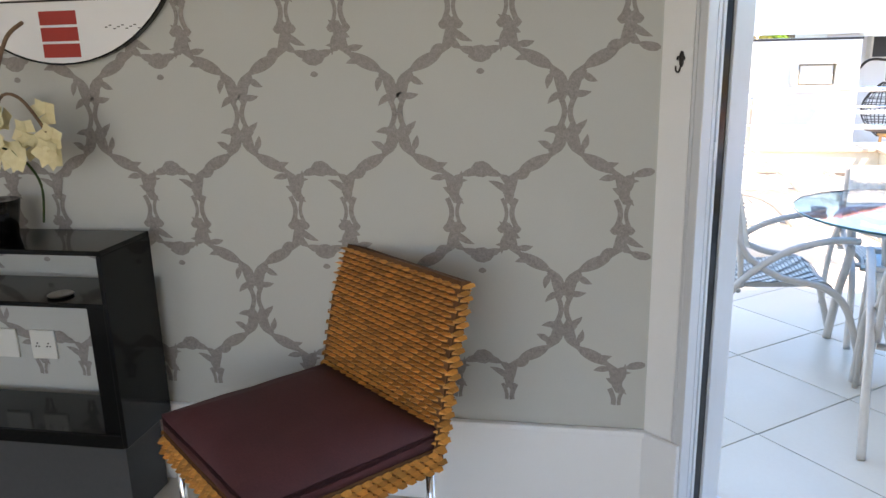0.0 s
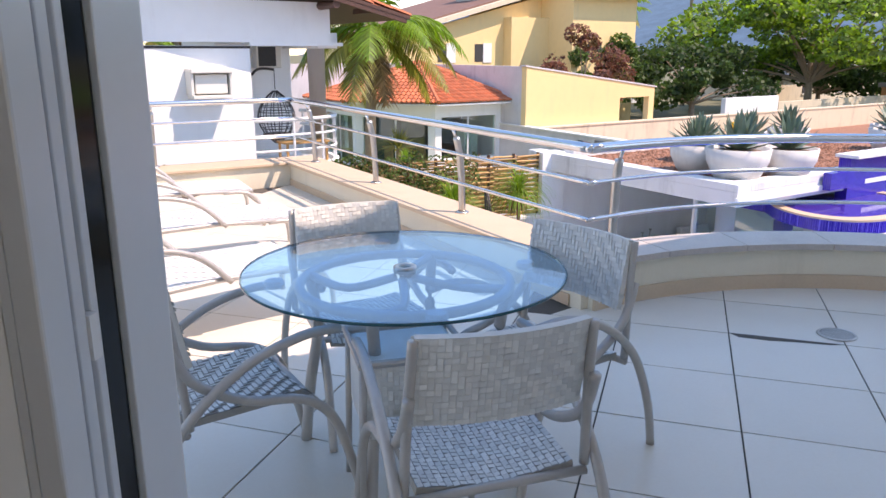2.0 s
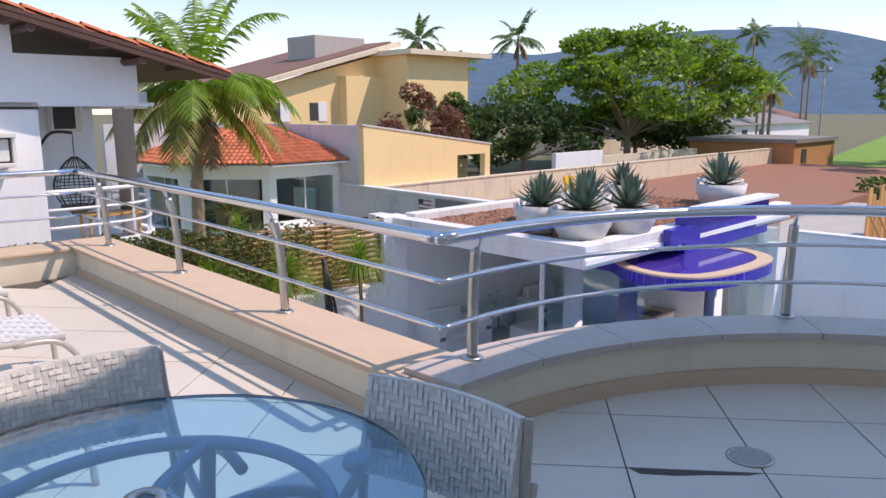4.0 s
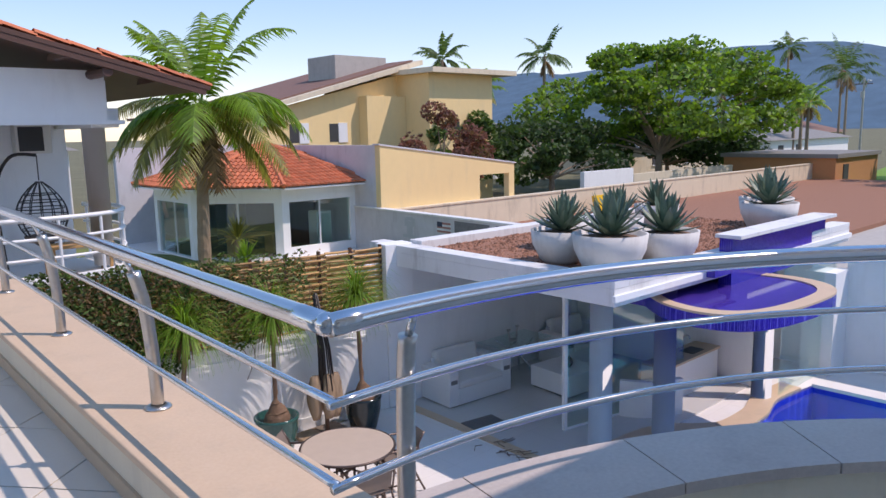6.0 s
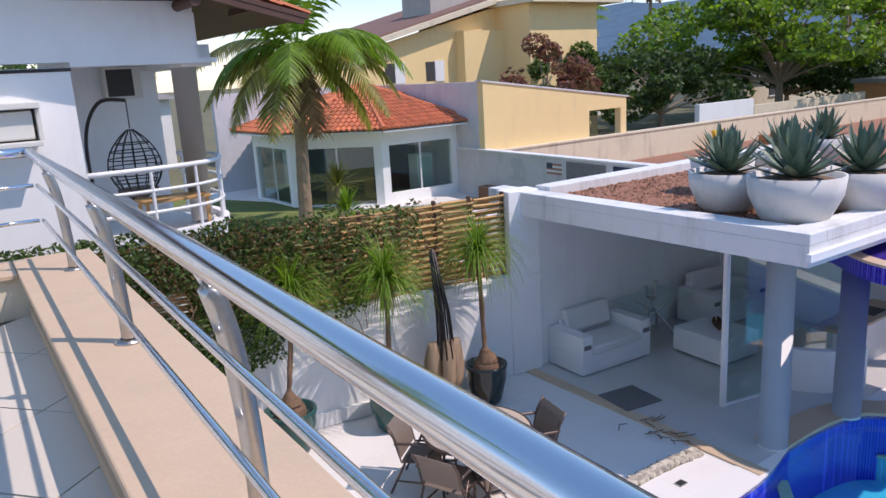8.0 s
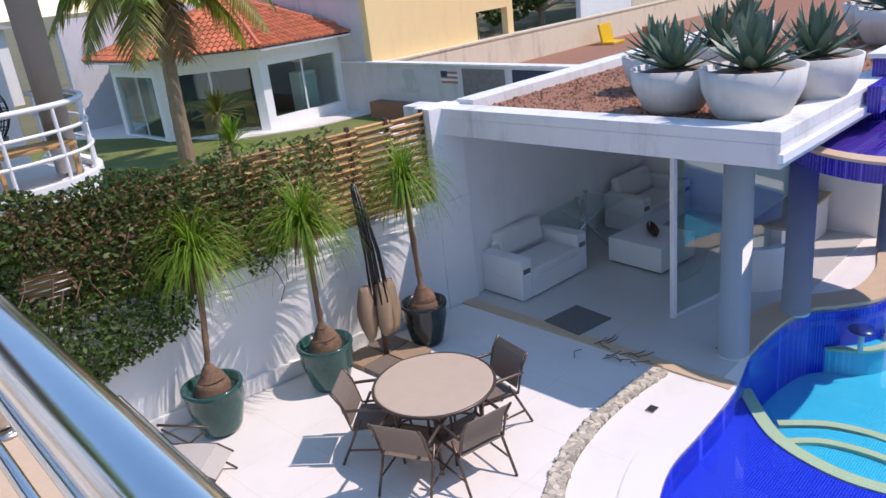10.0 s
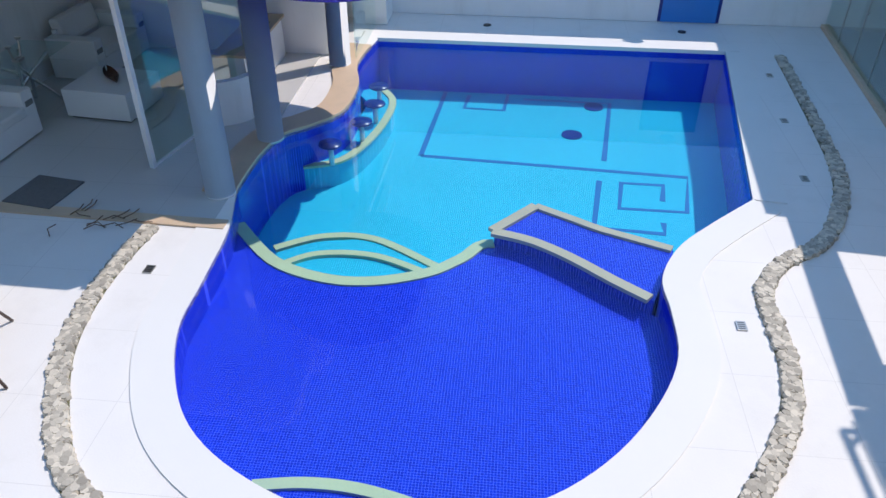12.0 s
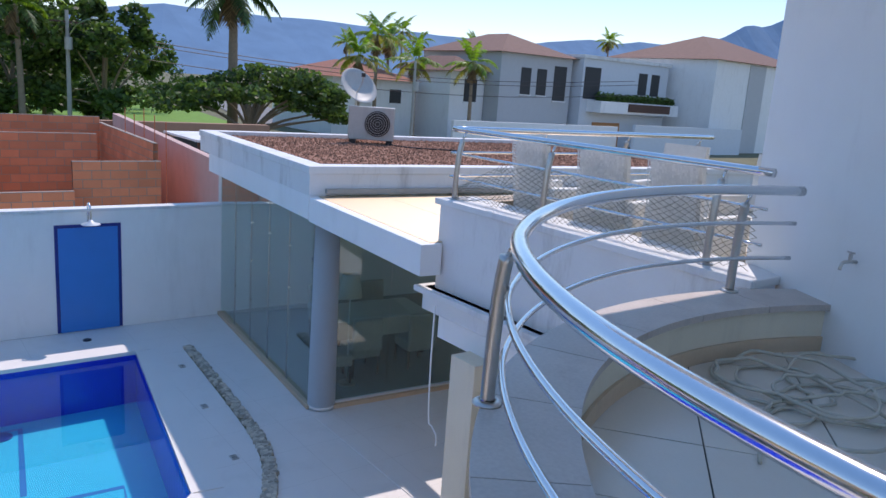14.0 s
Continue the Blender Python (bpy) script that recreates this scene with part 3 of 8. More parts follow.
slab = [(-5.0, 9.72), (px(9.72), 9.72), (px(4.7), 4.7)] + [(p[0], p[1]) for p in curve(+0.2, A0, A1, 40)] + [(6.0, -3.4), (-5.0, -3.4)]
structure("terrace_slab", prism(bmesh.new(), slab, -0.32, -0.008), M["grout"], "terrace slab showing as dark joints", "floor")
lean = Matrix.Translation((px(4.8), 4.8, 0)) @ pose(0, 0, 0, 0, 0, -2.52)
structure("parapet_side", box(0, -0.1, -0.45, 0.38, 5.3, 0.235, m=lean), M["parapet"], "low cream parapet of the sunny terrace", "parapet")
structure("coping_side", box(-0.04, -0.12, 0.235, 0.42, 5.34, 0.27, 0.008, m=lean), M["coping"], "cream stone coping on the straight parapet", "coping")
structure("skirting_side", box(-0.014, 0.0, 0.0, 0.0, 4.92, 0.07, m=lean), M["coping"], "stone skirting at the parapet foot", "skirting")
lean2 = Matrix.Translation((px(9.72), 9.72, 0)) @ pose(0, 0, 0, 0, 0, -2.52)
structure("parapet_end", box(-9, 0, -0.45, -0.001, 0.38, 0.235, m=lean2), M["parapet"], "low cream parapet at the terrace end", "parapet")
structure("coping_end", box(-9, -0.04, 0.235, -0.042, 0.42, 0.27, 0.008, m=lean2), M["coping"], "cream stone coping at the terrace end", "coping")
outer, inner = curve(+0.31, A0, A1, 48), curve(+0.02, A0, A1, 48)
structure("parapet_curved", prism(bmesh.new(), outer + inner[::-1], -0.5, 0.262), M["parapet"], "low curved cream parapet", "parapet")
structure("cornice_curved", prism(bmesh.new(), curve(+0.34, A0, A1, 48) + curve(+0.312, A0, A1, 48)[::-1], -0.6, -0.3), M["white_worn"], "white curved cornice below the terrace", "cornice")
structure("skirting_curved", prism(bmesh.new(), curve(+0.018, A0, A1, 48) + curve(-0.0, A0, A1, 48)[::-1], 0.0, 0.09), M["coping"], "curved stone skirting", "skirting")
curb = thing("coping_curved", "grey-veined worn marble coping on the curved parapet", "coping", kind="structure")
for k in range(9):
    a, b = A0 + (A1 - A0) * k / 9, A0 + (A1 - A0) * (k + 1) / 9 + 0.12
    part("coping_stone", prism(bmesh.new(), curve(+0.34, a, b, 7) + curve(-0.02, a, b, 7)[::-1], 0.262, 0.3), M["marble"], curb)

# ---- house walls round the terrace ----
# house corner with the garden tap
WM = pose(4.72, 1.92, 0, 0, 0, -27.8)
structure("wall_house_corner", box(4.5, 1.15, G, 4.715, 1.9, 3.0), M["white"], "white outer house wall at the corner", "wall")
structure("wall_house_side", box(0, -0.3, G, 2.5, 0, 3.0, m=WM), M["white"], "white outer house wall with a garden tap", "wall")
structure("wall_house_back", box(2.3, 0.9, G, 4.9, 1.15, 3.0), M["white"], "white outer house wall behind the terrace", "wall")
structure("wall_house_return", box(2.05, 0.0, G, 2.3, 1.3, 3.0), M["white"], "white outer house wall", "wall")
# unseen slab, added and outlined so its shadow covers the curved terrace end
structure("eave_slab", prism(bmesh.new(), [(-5, 3.3), (5.2, 3.25), (7.7, 3.1), (7.7, -3.2), (-5, -3.2)], 3.0, 3.2), M["white"], "unseen white roof slab placed to shade the terrace", "roof")

# ---- room ----
WY = 2.466
structure("wall_room", box(-4.2, WY, 0, 0.70, WY + 0.3, 3.0), M["wallpaper"], "pale silvery papered room wall", "wall")
structure("floor_room", box(-4.2, -3.2, -0.008, 2.05, WY, 0.0), M["tile_room"], "beige tiled room floor", "floor")
structure("wall_room_left", box(-4.4, -3.2, 0, -4.2, WY + 0.3, 3.0), M["white"], "plain room wall", "wall")
# unseen rear wall; its wide opening is made up to light the room
for x0, x1, z0, z1 in ((-4.2, -3.2, 0, 3), (1.2, 2.05, 0, 3), (-3.2, 1.2, 2.5, 3.0)):
    structure("wall_room_rear", box(x0, -3.4, z0, x1, -3.2, z1), M["white"], "plain unseen room wall beside an opening added for light", "wall")
structure("wall_room_right", box(1.85, -3.2, 0, 2.05, 1.3, 3.0), M["white"], "plain room wall", "wall")
structure("baseboard", box(-4.2, WY - 0.018, 0, 0.69, WY - 0.001, 0.300, 0.004), M["white_clean"], "tall white baseboard", "baseboard")
structure("baseboard_cap", box(-4.2, WY - 0.026, 0.284, 0.69, WY - 0.002, 0.304, 0.004), M["white_clean"], "moulded top of the white baseboard", "baseboard")
DW = pose(0.69, WY, 0, 0, 0, math.degrees(math.atan2(-0.66, 0.75)))     # along the slanting door wall
structure("wall_door", box(0, 0, 0, 0.10, 0.3, 3.0, m=DW), M["white"], "white slanting wall beside the terrace door", "wall")
structure("baseboard_door", box(0.0, -0.018, 0, 0.135, -0.001, 0.302, 0.004, m=DW), M["white_clean"], "white baseboard", "baseboard")
structure("wall_door_right", box(1.08, 0, 0, 2.2, 0.25, 3.0, m=DW), M["white"], "white wall beside the terrace door", "wall")
structure("wall_over_door", box(0.10, 0, 2.3, 1.08, 0.25, 3.0, m=DW), M["white"], "white wall over the terrace door", "wall")
door = thing("door_1", "open white aluminium sliding terrace door", "door", DW, kind="structure")
part("jamb", box(0.102, 0.0, 0, 0.112, 0.26, 2.3), M["alu"], door)
part("track", box(0.112, 0.0, 0, 0.140, 0.045, 2.3, 0.003), M["alu"], door)
part("track", box(0.112, 0.062, 0, 0.130, 0.08, 2.3, 0.002), M["alu"], door)
part("track", box(0.112, 0.098, 0, 0.124, 0.112, 2.3, 0.002), M["alu"], door)
# black strip where a dark gap runs between the tracks
part("seal", box(0.112, 0.125, 0, 0.115, 0.16, 2.3), M["black"], door, "black strip in the gap between the tracks")
part("track", box(0.112, 0.165, 0, 0.122, 0.26, 2.3, 0.002), M["alu"], door)
part("latch_plate", box(0.113, 0.082, 1.17, 0.132, 0.097, 1.22), M["white_clean"], door, "small white latch plate")
part("threshold", box(0.112, 0.0, 0, 1.08, 0.26, 0.012), M["alu"], door)
leaf = part("leaf", box(1.0, -0.02, 0.02, 1.075, 0.04, 2.28), M["alu"], door)
part("lock_plate", box(0.992, -0.01, 0.98, 0.999, 0.03, 1.22), M["steel_dull"], leaf, "steel lock plate")
bm = lathe(bmesh.new(), [(0.011, 0), (0.011, 0.02), (0.0, 0.022)], 12, Matrix.Translation((0.993, 0.01, 1.12)) @ pose(0, 0, 0, 0, -90, 0))
part("lock_cylinder", bm, M["black"], leaf, "dark lock cylinder")
bm = tube([(0.97 + 0.02 * math.cos(a / 8 * math.tau), 0.01, 1.10 + 0.025 * math.sin(a / 8 * math.tau)) for a in range(8)], 0.002, 6, True)
add_box(bm, 0.966, 0.008, 0.99, 0.974, 0.012, 1.08)
part("key", bm, M["steel_dull"], leaf, "hanging steel key on a ring")


# ---- steel railings ----
def railing(label, path_fn, posts, zt, mids, n=40, base=0.27, o=-0.1):
    """Top tube, two thin bars and bent posts along a line. path_fn(s, d) gives (x, y) at s in 0..1, d metres inwards."""
    r = thing("railing", label, "railing", group="terrace railings")
    part("top_rail", tube([(*path_fn(i / n, 0.0), zt) for i in range(n + 1)], 0.030, 14), M["steel"], r, smooth=True)
    for z in mids:
        part("middle_bar", tube([(*path_fn(i / n, -0.02), z) for i in range(n + 1)], 0.0125, 10), M["steel"], r, smooth=True)
    for s in posts:
        d = -0.045 - o
        pts = [(*path_fn(s, o + d * k), base + (zt - 0.09 - base) * h) for k, h in ((0.0, 0.0), (0.04, 0.25), (0.16, 0.5), (0.45, 0.78), (1.0, 1.0))]
        post = part("post", tube(smooth_line(pts, 4), 0.027, 14), M["steel_dull"], r, smooth=True)
        part("pin", cyl((*path_fn(s, -0.045), zt - 0.1), (*path_fn(s, -0.01), zt - 0.02), 0.011), M["steel"], post, smooth=True)
        part("flange", lathe(bmesh.new(), [(0.056, 0), (0.056, 0.006), (0.045, 0.012), (0.03, 0.016)], 20, Matrix.Translation((*path_fn(s, o), base))), M["steel_dull"], post, smooth=True)
    return r


def straight(p, q, nrm):
    p, q, nrm = Vector(p), Vector(q), Vector(nrm).normalized()
    return lambda s, d: tuple(p + (q - p) * s + nrm * d)


JOIN = (3.828, 4.780)
railing("polished steel railing with two bars on the straight parapet", straight(JOIN, (4.118, 9.95), (-1, 0.056)), (0.3025, 0.608, 0.92), 0.945, (0.74, 0.52))
railing("polished steel railing with two bars at the terrace end", straight((4.118, 9.96), (-4.5, 10.3), (-0.04, -1)), (0.18, 0.36, 0.54), 0.945, (0.74, 0.52))


def on_curve(s, d):
    a = radians(91.2 - 113.2 * s)
    r = CR + 0.12 - d + 0.13 * min(1.0, s / 0.42)
    return CX + r * math.cos(a), CY + r * math.sin(a)


bent_rail = railing("polished steel railing bent round the curved parapet", on_curve, (0.055, 0.443, 0.929), 0.945, (0.74, 0.52), 60, 0.3, -0.07)
part("elbow", lathe(bmesh.new(), [(0.0, -0.0302)] + [(0.0302 * math.cos(radians(a)), 0.0302 * math.sin(radians(a))) for a in range(-75, 76, 15)] + [(0.0, 0.0302)], 16, Matrix.Translation((*JOIN, 0.945))), M["steel"], bent_rail, smooth=True)

# ---- floor drain and stain on the terrace ----
drain = thing("floor_drain", "round grey metal floor drain in the terrace tiles", "drain", pose(4.62, 3.64, 0))
part("drain_rim", lathe(bmesh.new(), [(0.10, 0.0), (0.10, 0.006), (0.085, 0.007), (0.085, 0.003)], 28), M["steel_dull"], drain, smooth=True)
bm = bmesh.new()
for i in range(-4, 5):
    w = math.sqrt(max(0.0, 0.083 ** 2 - (i * 0.018) ** 2))
    add_box(bm, i * 0.018 - 0.005, -w, 0.001, i * 0.018 + 0.005, w, 0.006)
part("grate", bm, M["steel_dull"], drain)


# ---- woven aluminium chairs ----
def weave(bm, w, d, nx, ny, shape, lift=0.004):
    """Short strands in a twill over a sheet; shape(u, v) gives the place, u and v in -0.5..0.5."""
    for i in range(nx):
        for j in range(ny):
            up = ((i + j) % 4) < 2
            u0, u1 = i / nx - 0.5, (i + 1) / nx - 0.5
            v0, v1 = j / ny - 0.5, (j + 1) / ny - 0.5
            g = 0.12 / nx if up else 0.02 / nx
            k = 0.02 / ny if up else 0.12 / ny
            ps = [Vector(shape(u, v)) for u, v in ((u0 + g, v0 + k), (u1 - g, v0 + k), (u1 - g, v1 - k), (u0 + g, v1 - k))]
            nrm = (ps[1] - ps[0]).cross(ps[3] - ps[0]).normalized()
            h0, h1 = (0.0, lift) if up else (lift * 0.4, lift * 0.9)
            vs = [bm.verts.new(p + nrm * (h1 if (k2 in (1, 2)) == up else h0)) for k2, p in enumerate(ps)]
            bm.faces.new(vs)
    return bm


def sheet(shape, nx, ny, t):
    """A thin curved board with thickness t."""
    bm = bmesh.new()
    top, bot = [], []
    for i in range(nx + 1):
        rt, rb = [], []
        for j in range(ny + 1):
            u, v = i / nx - 0.5, j / ny - 0.5
            p = Vector(shape(u, v))
            a, b = Vector(shape(u + 0.01, v)) - p, Vector(shape(u, v + 0.01)) - p
            nn = a.cross(b).normalized()
            rt.append(bm.verts.new(p)), rb.append(bm.verts.new(p - nn * t))
        top.append(rt), bot.append(rb)
    for g in (top, bot):
        for i in range(nx):
            for j in range(ny):
                bm.faces.new((g[i][j], g[i + 1][j], g[i + 1][j + 1], g[i][j + 1]))
    for i in range(nx):
        for j in (0, ny):
            bm.faces.new((top[i][j], top[i + 1][j], bot[i + 1][j], bot[i][j]))
    for j in range(ny):
        for i in (0, nx):
            bm.faces.new((top[i][j], top[i][j + 1], bot[i][j + 1], bot[i][j]))
    return bm


def bistro_chair(m):
    c = thing("terrace_chair", "white woven terrace chair with bowed grey aluminium arms", "chair", m, "chairs round the glass table")
    seat = lambda u, v: (u * 0.44, v * 0.42 + 0.02, 0.425 - 0.025 * math.cos(u * 3.0) + 0.02 * v - (0.05 * max(0, v - 0.38) * 8 if v > 0.38 else 0))
    back = lambda u, v: (u * 0.47, -0.245 - 0.05 * v + 0.05 * (4 * u * u) * 0.8, 0.71 + v * 0.25)
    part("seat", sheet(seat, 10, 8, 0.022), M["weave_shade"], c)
    part("seat_weave", weave(bmesh.new(), 0.44, 0.42, 22, 22, lambda u, v: Vector(seat(u, v)) + Vector((0, 0, 0.001))), M["wicker_white"], c)
    part("backrest", sheet(back, 10, 6, 0.02), M["wicker_white"], c)
    part("back_weave", weave(bmesh.new(), 0.47, 0.25, 26, 14, lambda u, v: Vector(back(u, v)) + Vector((0, -0.001, 0))), M["wicker_white"], c)
    part("back_weave", weave(bmesh.new(), 0.47, 0.25, 26, 14, lambda u, v: Vector(back(-u, v)) + Vector((0, 0.022, 0))), M["wicker_white"], c)
    for s in (-1, 1):
        part("rear_leg_arm", tube(smooth_line([(s * 0.275, -0.37, 0.0), (s * 0.28, -0.32, 0.2), (s * 0.28, -0.21, 0.42), (s * 0.28, -0.03, 0.57), (s * 0.275, 0.16, 0.635), (s * 0.27, 0.29, 0.635)], 5), 0.0165, 8), M["chair_alu"], c, smooth=True)
        part("front_leg", tube(smooth_line([(s * 0.25, -0.235, 0.68), (s * 0.255, -0.17, 0.55), (s * 0.255, -0.02, 0.455), (s * 0.255, 0.16, 0.415), (s * 0.26, 0.26, 0.33), (s * 0.265, 0.32, 0.16), (s * 0.27, 0.36, 0.0)], 5), 0.0165, 8), M["chair_alu"], c, smooth=True)
        part("back_post", tube(smooth_line([(s * 0.255, -0.19, 0.40), (s * 0.25, -0.2, 0.55), (s * 0.243, -0.215, 0.7), (s * 0.238, -0.235, 0.83)], 4), 0.014, 8), M["chair_alu"], c, smooth=True)
    part("cross_bar", cyl((-0.25, 0.2, 0.395), (0.25, 0.2, 0.395), 0.013), M["chair_alu"], c, smooth=True)
    part("cross_bar", cyl((-0.255, -0.2, 0.385), (0.255, -0.2, 0.385), 0.013), M["chair_alu"], c, smooth=True)
    return c


first = bistro_chair(pose(1.878, 3.196, 0, 0, 0, -15.3))
for x, y, a in ((2.48, 3.624, 96.5), (2.13, 4.337, 172.4), (1.42, 3.96, -92)):
    copy_thing(first, pose(x, y, 0, 0, 0, a))

# ---- round glass table ----
tab = thing("glass_table", "round blue-tinted glass table on a grey aluminium frame", "table", pose(2.05, 3.86, 0, 0, 0, 20) @ Matrix.Diagonal((1.045, 1.045, 1, 1)))
top = part("tabletop", lathe(bmesh.new(), [(0.028, 0.725), (0.545, 0.725), (0.55, 0.729), (0.55, 0.733), (0.545, 0.737), (0.028, 0.737)], 72), M["table_glass"], tab, "clear blue-tinted glass top")
part("glass_rim", lathe(bmesh.new(), [(0.5505, 0.7265), (0.5525, 0.729), (0.5525, 0.734), (0.5505, 0.7365)], 72), M["table_glass_edge"], tab, "dark edge of the glass")
part("hub_ring", lathe(bmesh.new(), [(0.022, 0.72), (0.04, 0.72), (0.04, 0.742), (0.022, 0.742)], 24), M["steel_dull"], tab, "grey umbrella hole ring", smooth=True)
part("ring", tube(arc(0, 0, 0.36, 0, 352, 44, 0.685), 0.018, 10, True), M["chair_alu"], tab, smooth=True)
for k in range(4):
    a = k * math.pi / 2 + 0.4
    c, s = math.cos(a), math.sin(a)
    part("leg", tube(smooth_line([(0.40 * c, 0.40 * s, 0), (0.37 * c, 0.37 * s, 0.25), (0.33 * c, 0.33 * s, 0.5), (0.36 * c, 0.36 * s, 0.685)], 5), 0.02, 10), M["chair_alu"], tab, smooth=True)
    part("spoke", tube(smooth_line([(0.36 * c, 0.36 * s, 0.685), (0.2 * math.cos(a + 0.25), 0.2 * math.sin(a + 0.25), 0.66), (0.03 * c, 0.03 * s, 0.70)], 5), 0.016, 8), M["chair_alu"], tab, smooth=True)
    part("glass_pad", lathe(bmesh.new(), [(0.03, 0.70), (0.035, 0.712), (0.03, 0.7248)], 16, Matrix.Translation((0.44 * math.cos(a + 0.5), 0.44 * math.sin(a + 0.5), 0))), M["chair_alu"], tab)

# woven stool kept under the table
st = thing("wicker_stool", "white woven stool on thin legs under the glass table", "stool", pose(1.93, 3.66, 0, 0, 0, -18))
part("side_weave", weave(bmesh.new(), 0.34, 0.3, 18, 16, lambda u, v: (u * 0.34, -0.17 + 0.03 * u * u, 0.42 + v * 0.26)), M["wicker_white"], st)
part("body", box(-0.17, -0.165, 0.29, 0.17, 0.14, 0.545, 0.02), M["wicker_white"], st)
part("rim", tube([(-0.18, -0.175, 0.55), (0.18, -0.175, 0.55), (0.18, 0.15, 0.55), (-0.18, 0.15, 0.55)], 0.014, 8, True), M["chair_alu"], st)
for x, y in ((-0.17, -0.165), (0.17, -0.165), (0.17, 0.14), (-0.17, 0.14)):
    part("leg", cyl((x, y, 0.54), (x * 1.08, y * 1.08, 0), 0.013, 0.011), M["chair_alu"], st, smooth=True)


# ---- sun loungers on the terrace ----
def sun_lounger(m):
    """Foot end at x = 0, head towards -x."""
    c = thing("sun_lounger", "white woven sun lounger with arched aluminium arms", "lounger", m, "loungers on the terrace")
    bed = lambda u, v: ((u - 0.5) * 1.25, v * 0.56, 0.31 + (0.03 * math.sin((u + 0.5) * 2.6)))
    head = lambda u, v: (-1.25 - (0.5 - u) * 0.62, v * 0.56, 0.33 + (0.5 - u) * 0.42)
    for nm, fn, nx in (("bed", bed, 34), ("headrest", head, 18)):
        part(nm, sheet(fn, 8, 4, 0.02), M["wicker_white"], c)
        part(nm + "_weave", weave(bmesh.new(), 1, 1, nx, 18, lambda u, v, f=fn: Vector(f(u, v)) + Vector((0, 0, 0.001)), 0.005), M["wicker_white"], c)
    for s in (-1, 1):
        part("side_rail", tube([(0.0, s * 0.29, 0.31), (-0.6, s * 0.29, 0.335), (-1.25, s * 0.29, 0.32), (-1.86, s * 0.29, 0.73)], 0.016, 8), M["chair_alu"], c, smooth=True)
        part("arm", tube(smooth_line([(-0.55, s * 0.31, 0.32), (-0.75, s * 0.32, 0.5), (-1.05, s * 0.32, 0.55), (-1.35, s * 0.31, 0.40), (-1.48, s * 0.3, 0.0)], 5), 0.016, 8), M["chair_alu"], c, smooth=True)
        part("front_leg", tube(smooth_line([(-0.25, s * 0.29, 0.31), (-0.05, s * 0.3, 0.30), (0.06, s * 0.3, 0.18), (0.08, s * 0.3, 0.0)], 4), 0.016, 8), M["chair_alu"], c, smooth=True)
    part("foot_bar", tube([(0.05, -0.3, 0.2), (0.05, 0.3, 0.2)], 0.012, 8), M["chair_alu"], c, smooth=True)
    part("wheel_bar", tube([(-1.48, -0.3, 0.08), (-1.48, 0.3, 0.08)], 0.012, 8), M["chair_alu"], c, smooth=True)
    return c


lounger = sun_lounger(pose(2.92, 8.2, 0, 0, 0, -6))
for x, y, a in ((2.83, 6.92, -4), (2.38, 5.75, 8)):
    copy_thing(lounger, pose(x, y, 0, 0, 0, a))

# ---- garden hose and tap ----
rnd = random.Random(5)
pts = []
for k in range(150):
    a = k * 0.26
    r = 0.26 + 0.12 * math.sin(k * 0.37) + 0.05 * rnd.random()
    cx = 5.70 + 0.10 * math.sin(k * 0.11)
    cy = 2.03 + 0.20 * math.sin(k * 0.071 + 1)
    pts.append((cx + r * 1.1 * math.cos(a), cy + r * 1.25 * math.sin(a), 0.014 + 0.022 * ((k // 24) % 3) + 0.004 * rnd.random()))
pts += [(5.72, 2.50, 0.012), (5.60, 2.72, 0.012), (5.47, 2.94, 0.012)]
tagged(part("garden_hose", tube(smooth_line(pts, 3), 0.0095, 7), M["hose"], None, "", True), "tangled cream garden hose lying on the terrace tiles", "hose")
tap = thing("garden_tap", "small worn metal tap on the white wall", "tap", WM @ pose(1.40, 0, 0.60))
part("spout", tube(smooth_line([(0, 0, 0), (0, 0.05, 0), (0, 0.09, -0.01), (0, 0.10, -0.05)], 4), 0.010, 10), M["steel_dull"], tap, smooth=True)
part("valve", box(-0.006, 0.035, 0.0, 0.006, 0.055, 0.05, 0.002), M["steel_dull"], tap)
part("handle", box(-0.03, 0.04, 0.05, 0.03, 0.05, 0.06, 0.002), M["steel_dull"], tap)

# ---- wallpaper print: ogee trellis of scrolls ----
bm = bmesh.new()
import itertools

LIFT = itertools.cycle([WY - 0.0010 - 0.00006 * k for k in range(47)])


def ribbon(bm, pts, ws):
    vs, lift = [], next(LIFT)
    for i, p in enumerate(pts):
        a, b = pts[max(0, i - 1)], pts[min(len(pts) - 1, i + 1)]
        t = (b - a).normalized() if (b - a).length else Vector((1, 0))
        nrm = Vector((-t.y, t.x)) * ws[i]
        vs.append([bm.verts.new((q.x, lift, q.y)) for q in (p + nrm, p - nrm)])
    for a, b in zip(vs, vs[1:]):
        bm.faces.new((a[0], b[0], b[1], a[1]))


def blob(bm, x, z, r, k=10, sq=1.0):
    lift = next(LIFT)
    bm.faces.new([bm.verts.new((x + r * math.cos(i * math.tau / k) * (1 + 0.12 * math.cos(i * 2.5)), lift, z + sq * r * math.sin(i * math.tau / k))) for i in range(k)])


def cl(x, z):
    return Vector((min(x, 0.685), z))


def strand(bm, pts, w0, w1, beads=True):
    n_ = len(pts)
    ribbon(bm, pts, [w0 + (w1 - w0) * abs(math.sin(i * math.pi * 3 / (n_ - 1))) ** 0.8 for i in range(n_)])


